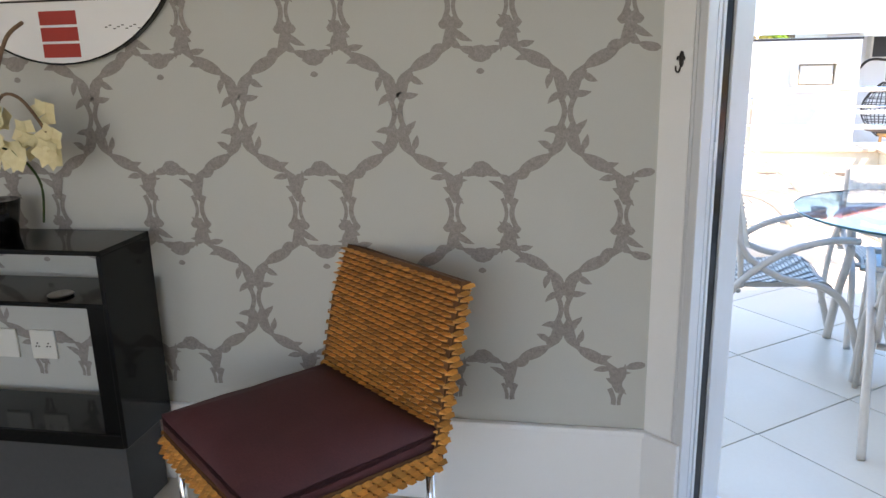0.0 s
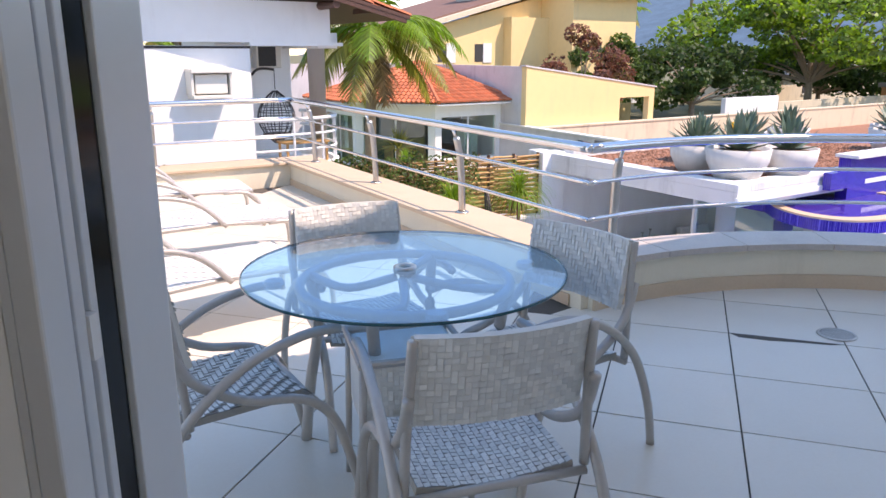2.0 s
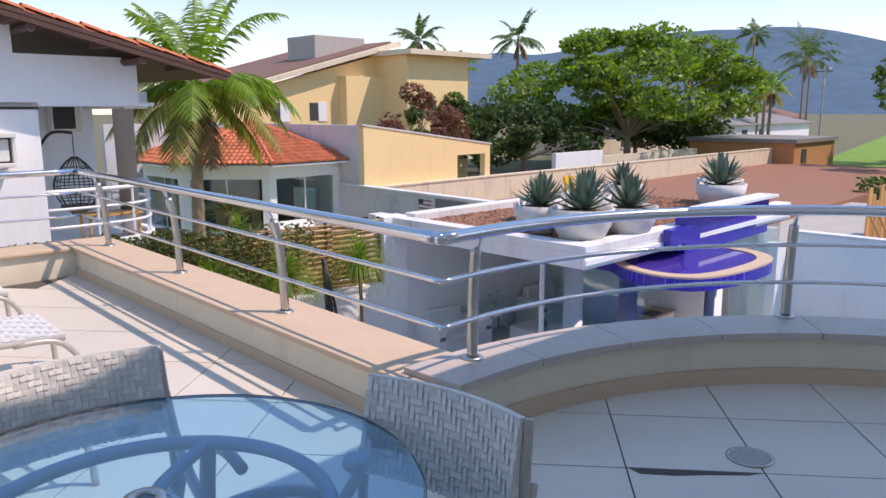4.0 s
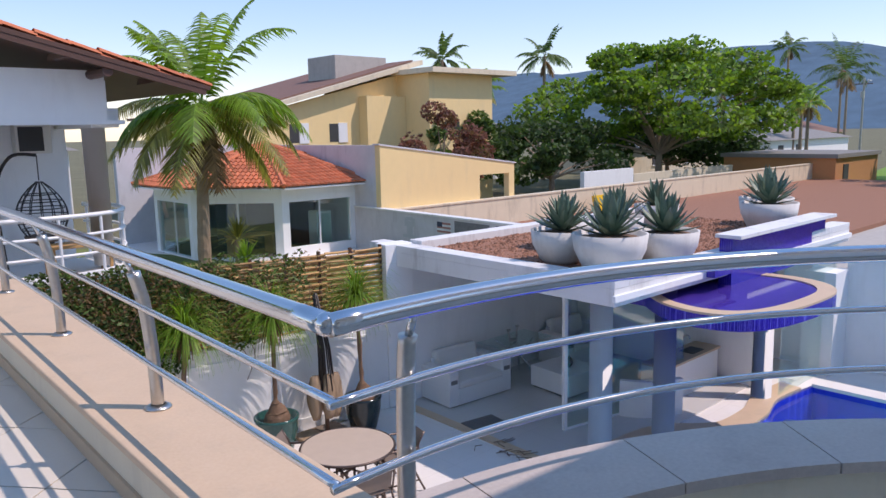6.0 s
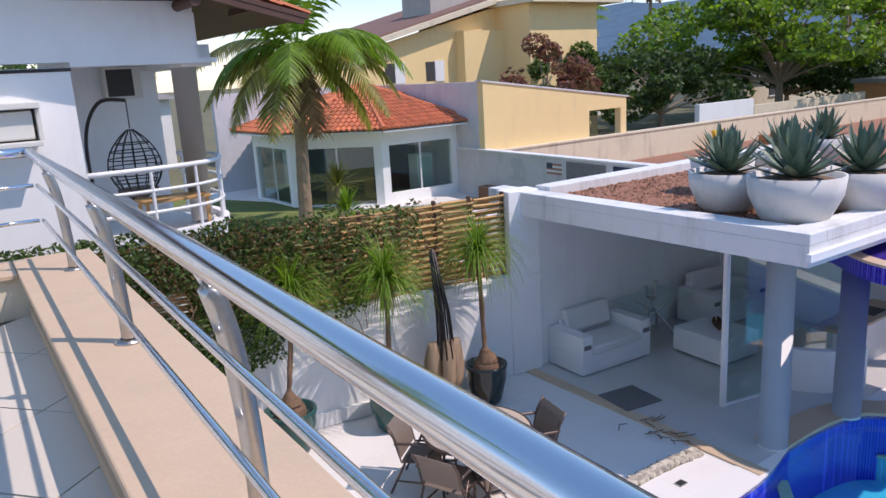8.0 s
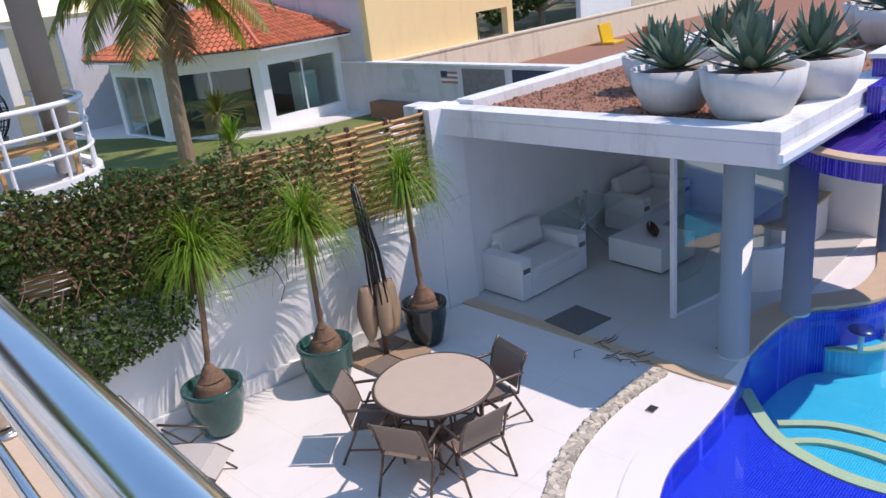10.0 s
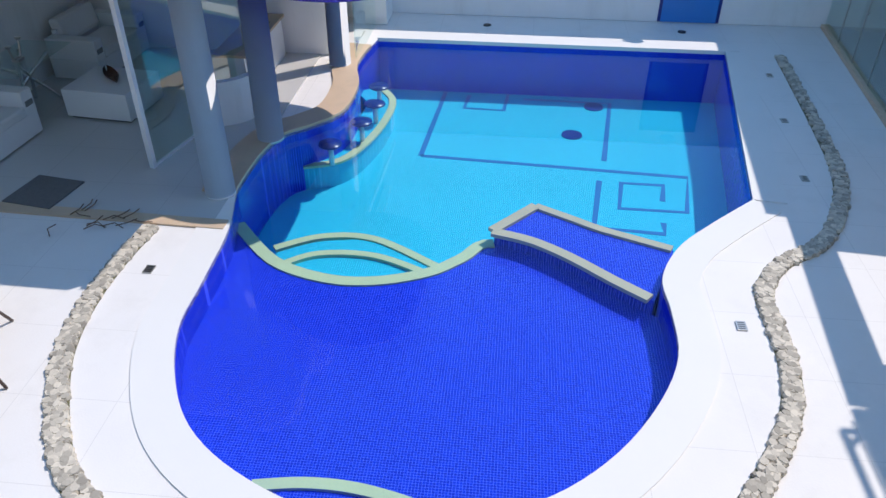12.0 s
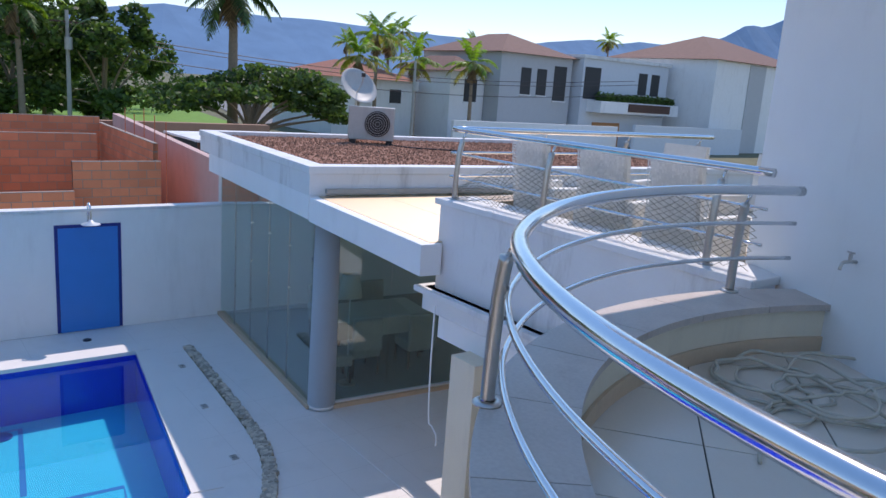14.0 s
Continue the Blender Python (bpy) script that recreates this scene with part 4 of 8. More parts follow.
def leaflet(bm, x, z, a, ln, w):
    d = Vector((math.cos(a), math.sin(a)))
    pts = [cl(x + d.x * ln * t - d.y * ln * 0.35 * t * t, z + d.y * ln * t + d.x * ln * 0.35 * t * t) for t in [i / 6 for i in range(7)]]
    ribbon(bm, pts, [w * math.sin(math.pi * (0.12 + 0.86 * i / 6)) for i in range(7)])


PX, PZ, HP = 0.51, 0.61, 0.085
for ix in range(-9, 3):
    for iz in range(-2, 4):
        x0, z0 = -0.08 + ix * PX, 1.31 + iz * PZ
        for s in (-1, 1):
            xp, zp = x0 + s * (PX / 2 - HP), z0 - PZ / 2
            if x0 - 0.05 > 0.68 and s > 0 or z0 > 3.3 or z0 < 0.35:
                continue
            for up in (1, -1):
                # broad arch from the single waist to the paired waist, and on to the next
                za, zb = (z0 - 0.03, zp + 0.03) if up > 0 else (z0 - PZ + 0.03, zp - 0.03)
                pts = [cl(x0 + s * 0.014 + (xp - s * 0.012 - x0) * (t - 0.16 * math.sin(2 * math.pi * t)), za + (zb - za) * (t + 0.06 * math.sin(2 * math.pi * t))) for t in [i / 20 for i in range(21)]]
                if pts[0].x < 0.684:
                    strand(bm, pts, 0.004, 0.019)
                for t, a, ln in ((0.10, 0.3, 0.05), (0.20, 2.6, 0.045), (0.33, 0.9, 0.045), (0.36, 2.4, 0.04), (0.52, -0.2, 0.05), (0.66, -0.5, 0.07), (0.68, 2.9, 0.045), (0.80, -1.3, 0.06), (0.90, 2.2, 0.04)):
                    px_, pz_ = x0 + s * 0.014 + (xp - s * 0.012 - x0) * (t - 0.16 * math.sin(2 * math.pi * t)), za + (zb - za) * t
                    if px_ < 0.66:
                        aa = a * up
                        leaflet(bm, px_, pz_, aa if s > 0 else math.pi - aa, ln, 0.0105)
                # little cell between the paired waists
                xc = x0 + s * PX / 2
                q = [cl(xp + s * 0.010 + (xc - xp) * (1 - math.cos(math.pi * t / 2)) - s * 0.03 * math.sin(math.pi * t), zp + up * (0.03 + 0.10 * math.sin(math.pi * t / 2))) for t in [i / 12 for i in range(13)]]
                if q[0].x < 0.684:
                    strand(bm, q, 0.004, 0.013)
                    leaflet(bm, min(xp, 0.66), zp + up * 0.06, (0.9 if s > 0 else math.pi - 0.9) * up, 0.07, 0.011)
            # waists
            for wx, wz in ((x0, z0), (xp, zp)):
                w = [cl(wx + s * (0.022 - 0.014 * math.sin(math.pi * t)), wz - 0.045 + 0.09 * t) for t in [i / 8 for i in range(9)]]
                if w[0].x < 0.684:
                    ribbon(bm, w, [0.006] * 9)
                w = [cl(wx - s * (0.022 - 0.014 * math.sin(math.pi * t)), wz - 0.045 + 0.09 * t) for t in [i / 8 for i in range(9)]]
                if w[0].x < 0.684:
                    ribbon(bm, w, [0.008] * 9)
            for bx, bz, br in ((x0 + s * 0.024, z0 - 0.055, 0.017), (xp + 0.022, zp - 0.05, 0.014), (xp - 0.022, zp - 0.05, 0.014)):
                if bx < 0.668:
                    blob(bm, bx, bz, br)
        for bx, bz, br in ((x0 + PX / 2, z0 - PZ / 2 + 0.135, 0.034), (x0 + PX / 2, z0 - PZ / 2 - 0.135, 0.034), (x0, z0 + 0.06, 0.02), (x0 + PX / 2, z0 - PZ / 2 - 0.185, 0.012)):
            if bx < 0.65 and 0.38 < bz < 2.95:
                blob(bm, bx, bz, br, 9, 0.75)
bmesh.ops.delete(bm, geom=[f for f in bm.faces if f.calc_center_median().z < 0.385 or f.calc_area() < 1e-7], context="FACES")
tagged(part("wallpaper_print", bm, M["wallprint"]), "mauve-grey ornamental trellis print on the wallpaper", "wallpaper", kind="structure")

# ---- hook on the door wall ----
hook = thing("wall_hook", "small dark fleur-shaped metal hook on the wall", "hook", DW @ pose(0.065, -0.002, 1.44) @ Matrix.Scale(0.62, 4))
part("plate", lathe(bmesh.new(), [(0.012, -0.004), (0.012, 0.004), (0.0, 0.006)], 10, pose(0, 0, 0.02, 90, 0, 0) @ Matrix.Diagonal((0.9, 3.0, 1, 1))), M["pole"], hook)
part("prong", tube(smooth_line([(0, -0.004, -0.01), (0, -0.018, -0.035), (0, -0.038, -0.03), (0, -0.042, -0.008)], 4), 0.004, 8), M["pole"], hook, smooth=True)
for s in (-1, 1):
    part("curl", tube(smooth_line([(0, -0.004, 0.025), (s * 0.015, -0.006, 0.03), (s * 0.018, -0.006, 0.015)], 4), 0.004, 6), M["pole"], hook, smooth=True)

# ---- rush chair ----
def room_chair(m):
    c = thing("rush_chair", "woven honey rush chair with a maroon velvet cushion", "chair", m)

    def braid(fn, nx, ny, nm, label=""):
        bm = bmesh.new()
        for j in range(ny):
            for i in range(nx):
                u, v = (i + 0.5 + 0.5 * (j % 2)) / (nx + 0.5) - 0.5, (j + 0.5) / ny - 0.5
                p = Vector(fn(u, v))
                a = (Vector(fn(u + 0.01, v)) - p).normalized()
                b = (Vector(fn(u, v + 0.01)) - p).normalized()
                nn = a.cross(b).normalized()
                la = (Vector(fn(u + 0.5 / nx, v)) - p).length * 1.0
                lb = (Vector(fn(u, v + 0.5 / ny)) - p).length * 0.86
                tw = 0.5 * lb
                ring = [p - a * la - b * tw, p - a * la * 0.3 - b * lb, p + a * la + b * (tw - lb), p + a * la + b * tw, p + a * la * 0.3 + b * lb, p - a * la + b * (lb - tw)]
                top = [p - a * la * 0.5 + nn * 0.015 - b * tw * 0.3, p + a * la * 0.5 + nn * 0.015 + b * tw * 0.3]
                vs = [bm.verts.new(q) for q in ring]
                t0, t1 = bm.verts.new(top[0]), bm.verts.new(top[1])
                bm.faces.new((vs[0], vs[1], t0)), bm.faces.new((vs[1], vs[2], t1, t0)), bm.faces.new((vs[2], vs[3], t1))
                bm.faces.new((vs[3], vs[4], t1)), bm.faces.new((vs[4], vs[5], t0, t1)), bm.faces.new((vs[5], vs[0], t0))
        tagged(part(nm, bm, M["rush"], c, label), kind="stuff")

    bk = lambda u, v: (u * 0.5, -0.27 - 0.10 * (v + 0.5), 0.605 + v * 0.42)
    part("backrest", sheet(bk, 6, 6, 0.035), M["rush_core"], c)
    braid(lambda u, v: Vector(bk(u, v)) + Vector((0, -0.001, 0)), 16, 28, "back_braid")
    braid(lambda u, v: Vector(bk(-u, v)) + Vector((0, 0.036, 0)), 16, 28, "front_braid")
    for s in (-1, 1):
        braid(lambda u, v, s=s: (s * 0.252, -0.2525 - 0.10 * (v + 0.5) + u * 0.04 * s, 0.605 + v * 0.42), 1, 26, "edge_braid")
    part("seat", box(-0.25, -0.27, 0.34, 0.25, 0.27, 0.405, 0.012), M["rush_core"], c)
    braid(lambda u, v: (-u * 0.5, 0.272, 0.372 + v * 0.06), 18, 4, "seat_braid")
    for s in (-1, 1):
        braid(lambda u, v, s=s: (s * 0.252, u * 0.54 * s, 0.372 + v * 0.06), 18, 4, "seat_braid")
    bm = bmesh.new()
    add_box(bm, -0.245, -0.262, 0.405, 0.245, 0.265, 0.485)
    bmesh.ops.subdivide_edges(bm, edges=bm.edges[:], cuts=5, use_grid_fill=True)
    for v in bm.verts:
        e = max(abs(v.co.x) / 0.245, abs(v.co.y) / 0.265)
        if v.co.z > 0.45:
            v.co.z -= 0.03 * max(0, e - 0.8) / 0.2 - 0.008 * noise.noise(v.co * 7)
    part("cushion", bm, M["velvet"], c, "maroon velvet cushion with dents", smooth=True)
    for x in (-0.225, 0.225):
        for y in (-0.24, 0.24):
            part("leg", cyl((x, y, 0), (x, y, 0.345), 0.011), M["steel"], c, smooth=True)
    part("underframe", tube([(-0.225, -0.24, 0.335), (0.225, -0.24, 0.335), (0.225, 0.24, 0.335), (-0.225, 0.24, 0.335)], 0.01, 8, True), M["steel"], c, smooth=True)
    return c


room_chair(pose(-0.297, 2.03, 0, 0, 0, 139) @ Matrix.Diagonal((1.22, 1.05, 1.09, 1)))

# ---- black sideboard ----
sb = thing("sideboard", "glossy black open sideboard against the papered wall", "cabinet", pose(-1.04, 2.44, 0))
X0, X1, Y0, Y1, HT = -1.9, 0.115, -0.29, -0.02, 0.94
part("top", box(X0, Y0, HT - 0.016, X1, Y1, HT, 0.003), M["black"], sb)
part("side_panel", box(X1 - 0.016, Y0, 0.29, X1, Y1, HT - 0.016, 0.003), M["black"], sb)
part("side_panel", box(X0, Y0, 0.29, X0 + 0.016, Y1, HT - 0.016, 0.003), M["black"], sb)
part("shelf", box(X0 + 0.016, Y0 + 0.002, 0.757, X1 - 0.016, Y1, 0.772, 0.003), M["black"], sb)
part("bottom", box(X0 + 0.016, Y0 + 0.002, 0.285, X1 - 0.016, Y1, 0.335, 0.004), M["black"], sb)
part("inner_panel", box(0.035, Y0 + 0.012, 0.335, X1 - 0.016, Y1, 0.757, 0.003), M["black"], sb)
# dark block added for the shade below the open sideboard
part("plinth", box(X0 + 0.1, Y0 + 0.06, 0.0, X1 - 0.05, Y1, 0.285), M["dark"], sb)
part("coin_tray", lathe(bmesh.new(), [(0.03, 0.772), (0.04, 0.778), (0.036, 0.781), (0.0, 0.779)], 16, Matrix.Translation((-0.09, -0.22, 0.0005))), M["steel_dull"], sb, "small silver dish")
rug = tagged(part("rug", box(-2.6, 0.6, 0.001, -0.3, 1.9, 0.014), M["rug"]), "brown striped woven rug on the floor", "rug")
bm = bmesh.new()
for k in range(46):
    add_box(bm, -2.6 + k * 0.05, 0.61, 0.0145, -2.6 + k * 0.05 + 0.018, 1.89, 0.017)
part("stripe", bm, M["rug_pale"], rug, "pale stripes of the rug")
for x in (-1.42, -1.575):
    o = thing("wall_socket", "cream double wall socket above the baseboard", "socket", pose(x, WY - 0.001, 0.50))
    part("plate", box(-0.05, -0.01, -0.055, 0.05, 0.0, 0.055, 0.003), M["plastic_white"], o)
    if x > -1.5:
        for dx in (-0.022, 0.022):
            for hx, hz in ((-0.006, -0.006), (0.006, -0.006), (0.0, 0.006)):
                part("socket_hole", cyl((dx + hx, -0.0105, hz), (dx + hx, -0.012, hz), 0.0028, seg=8), M["black"], o)

# ---- picture and orchid ----
art = thing("round_picture", "round white abstract picture with red bars and black lines", "picture", pose(-1.16, WY - 0.004, 1.93, 90, 0, 0))
part("canvas", lathe(bmesh.new(), [(0.45, 0.0), (0.45, 0.02), (0.0, 0.02)], 64), M["white_clean"], art)
part("rim", lathe(bmesh.new(), [(0.45, 0.0), (0.456, 0.0), (0.456, 0.022), (0.45, 0.022)], 64), M["black"], art, "thin black rim")
for k in range(3):
    part("red_bar", box(-0.065, -0.29 - 0.05 * k - 0.042, 0.0205, 0.065, -0.29 - 0.05 * k, 0.0215), M["red_paint"], art, "flat red paint bar")
part("black_line", box(-0.36, -0.262, 0.0205, 0.36, -0.256, 0.0215), M["black"], art, "thin black line")
part("black_line", box(-0.02, -0.257, 0.0205, -0.014, 0.3, 0.0215), M["black"], art, "thin black line")
bm = bmesh.new()
for k in range(9):
    add_box(bm, 0.16 + 0.014 * k, -0.345 + 0.006 * math.sin(k * 2.1), 0.0205, 0.169 + 0.014 * k, -0.342 + 0.006 * math.sin(k * 2.1), 0.0212)
part("signature", bm, M["pole"], art, "unreadable thin signature")
orc = thing("orchid", "cream orchid with curling dark stems in a dark pot", "plant", pose(-1.38, 2.31, 0.94))
part("pot", lathe(bmesh.new(), [(0.05, 0), (0.07, 0.12), (0.065, 0.12), (0.0, 0.11)], 20), M["black"], orc, smooth=True)
part("stem", tube(smooth_line([(0.0, 0, 0.1), (0.05, -0.02, 0.3), (0.10, -0.03, 0.44), (0.18, -0.04, 0.44), (0.26, -0.05, 0.34)], 5), 0.005, 6), M["bark"], orc, smooth=True)
part("stem", tube(smooth_line([(0.0, 0, 0.1), (-0.02, -0.02, 0.35), (0.08, -0.03, 0.46), (0.12, -0.04, 0.53), (0.16, -0.03, 0.62), (0.22, -0.03, 0.66)], 6), 0.006, 6), M["bark"], orc, smooth=True)
part("stem", tube(smooth_line([(0.06, -0.03, 0.3), (0.16, -0.05, 0.26), (0.22, -0.06, 0.18), (0.2, -0.05, 0.06)], 5), 0.004, 6), M["leaf_dark"], orc, smooth=True)
rnd = random.Random(3)
for k in range(15):
    c0 = Vector((0.02 + 0.26 * rnd.random(), -0.07 + 0.05 * rnd.random(), 0.16 + 0.26 * rnd.random()))
    bm = bmesh.new()
    for q in range(5):
        a = q * math.tau / 5 + rnd.random()
        ax, az = math.cos(a), math.sin(a)
        w = 0.022 if q % 2 else 0.028
        vs = [bm.verts.new(c0), bm.verts.new(c0 + Vector((ax * 0.022 - az * w, -0.006, az * 0.022 + ax * w))), bm.verts.new(c0 + Vector((ax * 0.05, -0.012, az * 0.05))),
              bm.verts.new(c0 + Vector((ax * 0.022 + az * w, -0.006, az * 0.022 - ax * w)))]
        bm.faces.new(vs)
    part("flower", bm, M["orchid"], orc, "cream orchid flower")

# ---- garden wall, bamboo fence and creeper ----
WL = pose(10.55, 12.52, 0, 0, 0, 180 - 8.5)      # x runs along the wall away from the pool house, y into the court


def wl(x, y, z):
    return WL @ Vector((x, y, z))


structure("wall_garden", box(0, -0.25, G, 11, 0.0, -1.62, m=WL), M["white"], "white garden wall with a moulded top", "wall")
structure("wall_garden_cap", box(-0.02, -0.29, -1.62, 11, 0.035, -1.56, 0.008, m=WL), M["white"], "moulded white wall cap", "cornice")
structure("wall_garden_band", box(0.0, 0.0, -1.80, 11, 0.02, -1.76, 0.004, m=WL), M["white"], "thin white moulding on the wall", "cornice")
structure("wall_garden_plinth", box(0.5, 0.0, G, 11, 0.05, G + 0.2, 0.008, m=WL), M["white"], "low white plinth along the wall", "plinth")
structure("pillar_wall", box(-0.36, -0.3, G, 0.16, 0.03, -0.34, 0.01, m=WL), M["white"], "white pillar between the wall and the pool house", "pillar")
structure("pillar_cap", box(-0.38, -0.32, -1.7, 0.18, 0.05, -1.58, 0.008, m=WL), M["white"], "white moulding round the pillar", "cornice")
fence = thing("bamboo_fence", "honey bamboo slat fence standing on the white garden wall", "fence", WL)
rnd = random.Random(11)
slat_me = []
for v in range(4):
    bm = bmesh.new()
    pts = [Vector((0.5 * i / 6, 0.02 * math.sin(i * math.pi / 3 + v), 0.006 * math.sin(i + v))) for i in range(7)]
    add_tube(bm, pts, 0.021, 6, False, 1.0)
    slat_me.append(mesh_of(bm, "slat", M["bamboo"]))
for row in range(26):
    for col in range(8 if row > 2 else 9):
        o = new("slat", slat_me[(row + col) % 4])
        o.parent = fence
        o.matrix_basis = Matrix.Translation((0.17 + col * 0.5, -0.12 + (0.02 if (row + col) % 2 else -0.02), -1.54 + row * 0.0455 + 0.008 * rnd.random())) @ pose(0, 0, 0, 0, 2 * rnd.random() - 1, 0)
for k in range(6):
    part("post", box(0.15 + k * 0.55, -0.16, -1.56, 0.19 + k * 0.55, -0.1, -0.34), M["wood_dark"], fence)
bm = bmesh.new()
for row in range(26):
    for col in range(8 if row > 2 else 9, 20):
        add_tube(bm, [(0.17 + col * 0.5 + 0.17 * q, -0.12 + (0.02 if (row + col + q) % 2 else -0.02), -1.54 + row * 0.0455) for q in range(4)], 0.021, 5)
tagged(part("covered_slats", bm, M["bamboo"], fence), kind="stuff")


def leaf_cloud(name, pts, size, material, rnd, parent=None, droop=0.0, aspect=0.5):
    """Many small leaves at the given places."""
    vs, fs = [], []
    for p in pts:
        a, b = rnd.uniform(0, math.tau), rnd.uniform(-0.9, 0.9)
        d = Vector((math.cos(a) * math.cos(b), math.sin(a) * math.cos(b), math.sin(b) - droop)).normalized()
        s = d.cross(Vector((rnd.uniform(-1, 1), rnd.uniform(-1, 1), rnd.uniform(-0.3, 1)))).normalized()
        ln = size * rnd.uniform(0.6, 1.35)
        w = ln * aspect * 0.5
        i = len(vs)
        vs += [p - d * ln * 0.5, p + s * w, p + d * ln * 0.5, p - s * w]
        fs.append((i, i + 1, i + 2, i + 3))
    me = bpy.data.meshes.new(name)
    me.from_pydata([tuple(v) for v in vs], [], fs)
    me.materials.append(material)
    ob = new(name, me)
    if parent is not None:
        ob.parent = parent
    return ob


rnd = random.Random(21)
cr = thing("creeper", "dense dark green creeper hanging over the garden wall", "creeper")


def creeper_pts(n, x0, x1, lo, hi, depth):
    out = []
    while len(out) < n:
        x = rnd.uniform(x0, x1)
        low = lo(x) + 0.12 * noise.noise((x * 2.2, 3.1, 0))
        top = hi(x) + 0.10 * noise.noise((x * 3.0, 7.7, 0))
        z = rnd.uniform(low, top)
        k = noise.noise((x * 1.6, z * 1.8, 1.5))
        if k < -0.42 or rnd.random() > 0.16 + 0.84 * max(0, min(1, (x - 2.4) / 2.6)):
            continue
        y = depth * (0.5 + 0.6 * noise.noise((x * 1.3, z * 1.4, 9))) * min(1, (top - z) * 3 + 0.3) + rnd.uniform(-0.1, 0.06)
        out.append(wl(x, y - 0.05, z))
    return out


lo = lambda x: -1.62 - 0.75 * max(0, min(1, (x - 2.6) / 2.4)) + (0.9 * max(0, min(1, (2.7 - x) / 1.2)))
hi = lambda x: -0.22 - 0.15 * max(0, 2.4 - x) * 0.6
leaf_cloud("leaves", creeper_pts(20000, 1.6, 8.5, lo, hi, 0.42), 0.066, M["leaf"], rnd, cr)
# darker leaves set deeper carry the creeper's inner shade in their colour
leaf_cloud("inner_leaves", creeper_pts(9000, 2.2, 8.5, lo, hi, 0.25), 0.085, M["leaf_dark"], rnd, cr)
leaf_cloud("dry_leaves", creeper_pts(2600, 1.2, 5.0, lambda x: -1.2, lambda x: -0.25, 0.4), 0.06, M["leaf_dry"], rnd, cr)
for k in range(26):
    x = rnd.uniform(1.6, 8)
    zt, ln = rnd.uniform(-1.2, -0.5), rnd.uniform(0.5, 1.3)
    part("vine", tube([wl(x + 0.1 * math.sin(q + k), 0.18 + 0.05 * math.sin(q * 2 + k), zt - ln * q / 5) for q in range(6)], 0.006, 5), M["bark"], cr)


# ---- potted ponytail palms ----
def ponytail(x, y, pot_mat, label, hgt, tip, seed, r=0.31):
    rn = random.Random(seed)
    c = thing("potted_palm", label, "plant", pose(x, y, G))
    part("pot", lathe(bmesh.new(), [(r * 0.62, 0), (r * 0.74, 0.06), (r * 0.98, 0.36), (r, 0.50), (r * 1.05, 0.53), (r * 1.04, 0.56), (r * 0.93, 0.56), (r * 0.9, 0.48), (0.0, 0.47)], 32), pot_mat, c, "glazed pot with a rolled rim", smooth=True)
    tp = Vector(tip)
    line = smooth_line([(0, 0, 0.44), (0.02, 0, 0.6), (0.05 * tp.x, 0.05 * tp.y, 0.72), (0.12 * tp.x, 0.12 * tp.y, 0.85), (0.5 * tp.x, 0.5 * tp.y, hgt * 0.65), (tp.x, tp.y, hgt)], 5)
    rad = []
    for i, p in enumerate(line):
        z = p.z
        rad.append(0.20 - (z - 0.44) * 0.2 if z < 0.58 else max(0.032, 0.172 - (z - 0.58) * 0.62))
    bm = tube(line, rad, 14)
    for v in bm.verts:
        v.co += Vector((noise.noise(v.co * 14), noise.noise(v.co * 14 + Vector((5, 0, 0))), 0)) * 0.012
    part("trunk", bm, M["bark"], c, "swollen brown trunk", smooth=True)
    bm = bmesh.new()
    top = Vector((tp.x, tp.y, hgt))
    for k in range(430):
        a, e = rn.uniform(0, math.tau), rn.uniform(-0.1, 1.45)
        ln = rn.uniform(0.55, 0.98)
        d = Vector((math.cos(a) * math.cos(e), math.sin(a) * math.cos(e), math.sin(e)))
        s = d.cross(Vector((0, 0, 1))).normalized() * 0.009
        p, prev = top.copy(), None
        for q in range(7):
            t = q / 6
            w = s * (1 - t * 0.85)
            cur = (bm.verts.new(p + w), bm.verts.new(p - w))
            if prev:
                bm.faces.new((prev[0], cur[0], cur[1], prev[1]))
            prev = cur
            d = (d + Vector((0, 0, -0.42 * (0.45 + t)))).normalized()
            p = p + d * ln / 6
    part("foliage", bm, M["leaf_bright"], c, "drooping strap leaves")
    bm = bmesh.new()
    for k in range(60):
        a, e = rn.uniform(0, math.tau), rn.uniform(-0.8, 0.2)
        ln = rn.uniform(0.3, 0.6)
        d = Vector((math.cos(a) * math.cos(e), math.sin(a) * math.cos(e), math.sin(e)))
        s = d.cross(Vector((0, 0, 1))).normalized() * 0.007
        p, prev = top.copy(), None
        for q in range(6):
            cur = (bm.verts.new(p + s), bm.verts.new(p - s))
            if prev:
                bm.faces.new((prev[0], cur[0], cur[1], prev[1]))
            prev = cur
            d = (d + Vector((0, 0, -0.5))).normalized()
            p = p + d * ln / 6
    part("dry_foliage", bm, M["leaf_dry"], c, "dry hanging leaves")
    return c


ponytail(6.85, 12.62, M["pot_green"], "ponytail palm in a glazed green pot by the wall", 1.95, (0.22, 0.12, 0), 1)
ponytail(8.14, 12.33, M["pot_green"], "ponytail palm in a cracked glazed green pot", 2.0, (0.02, 0.02, 0), 2)
ponytail(9.52, 12.1, M["pot_dark"], "ponytail palm in a glossy black pot", 2.12, (0.02, 0.1, 0), 3, 0.28)

# ---- closed cantilever umbrella ----
um = thing("umbrella", "closed cantilever umbrella with dark poles and tan canvas", "umbrella", pose(8.95, 12.25, G))
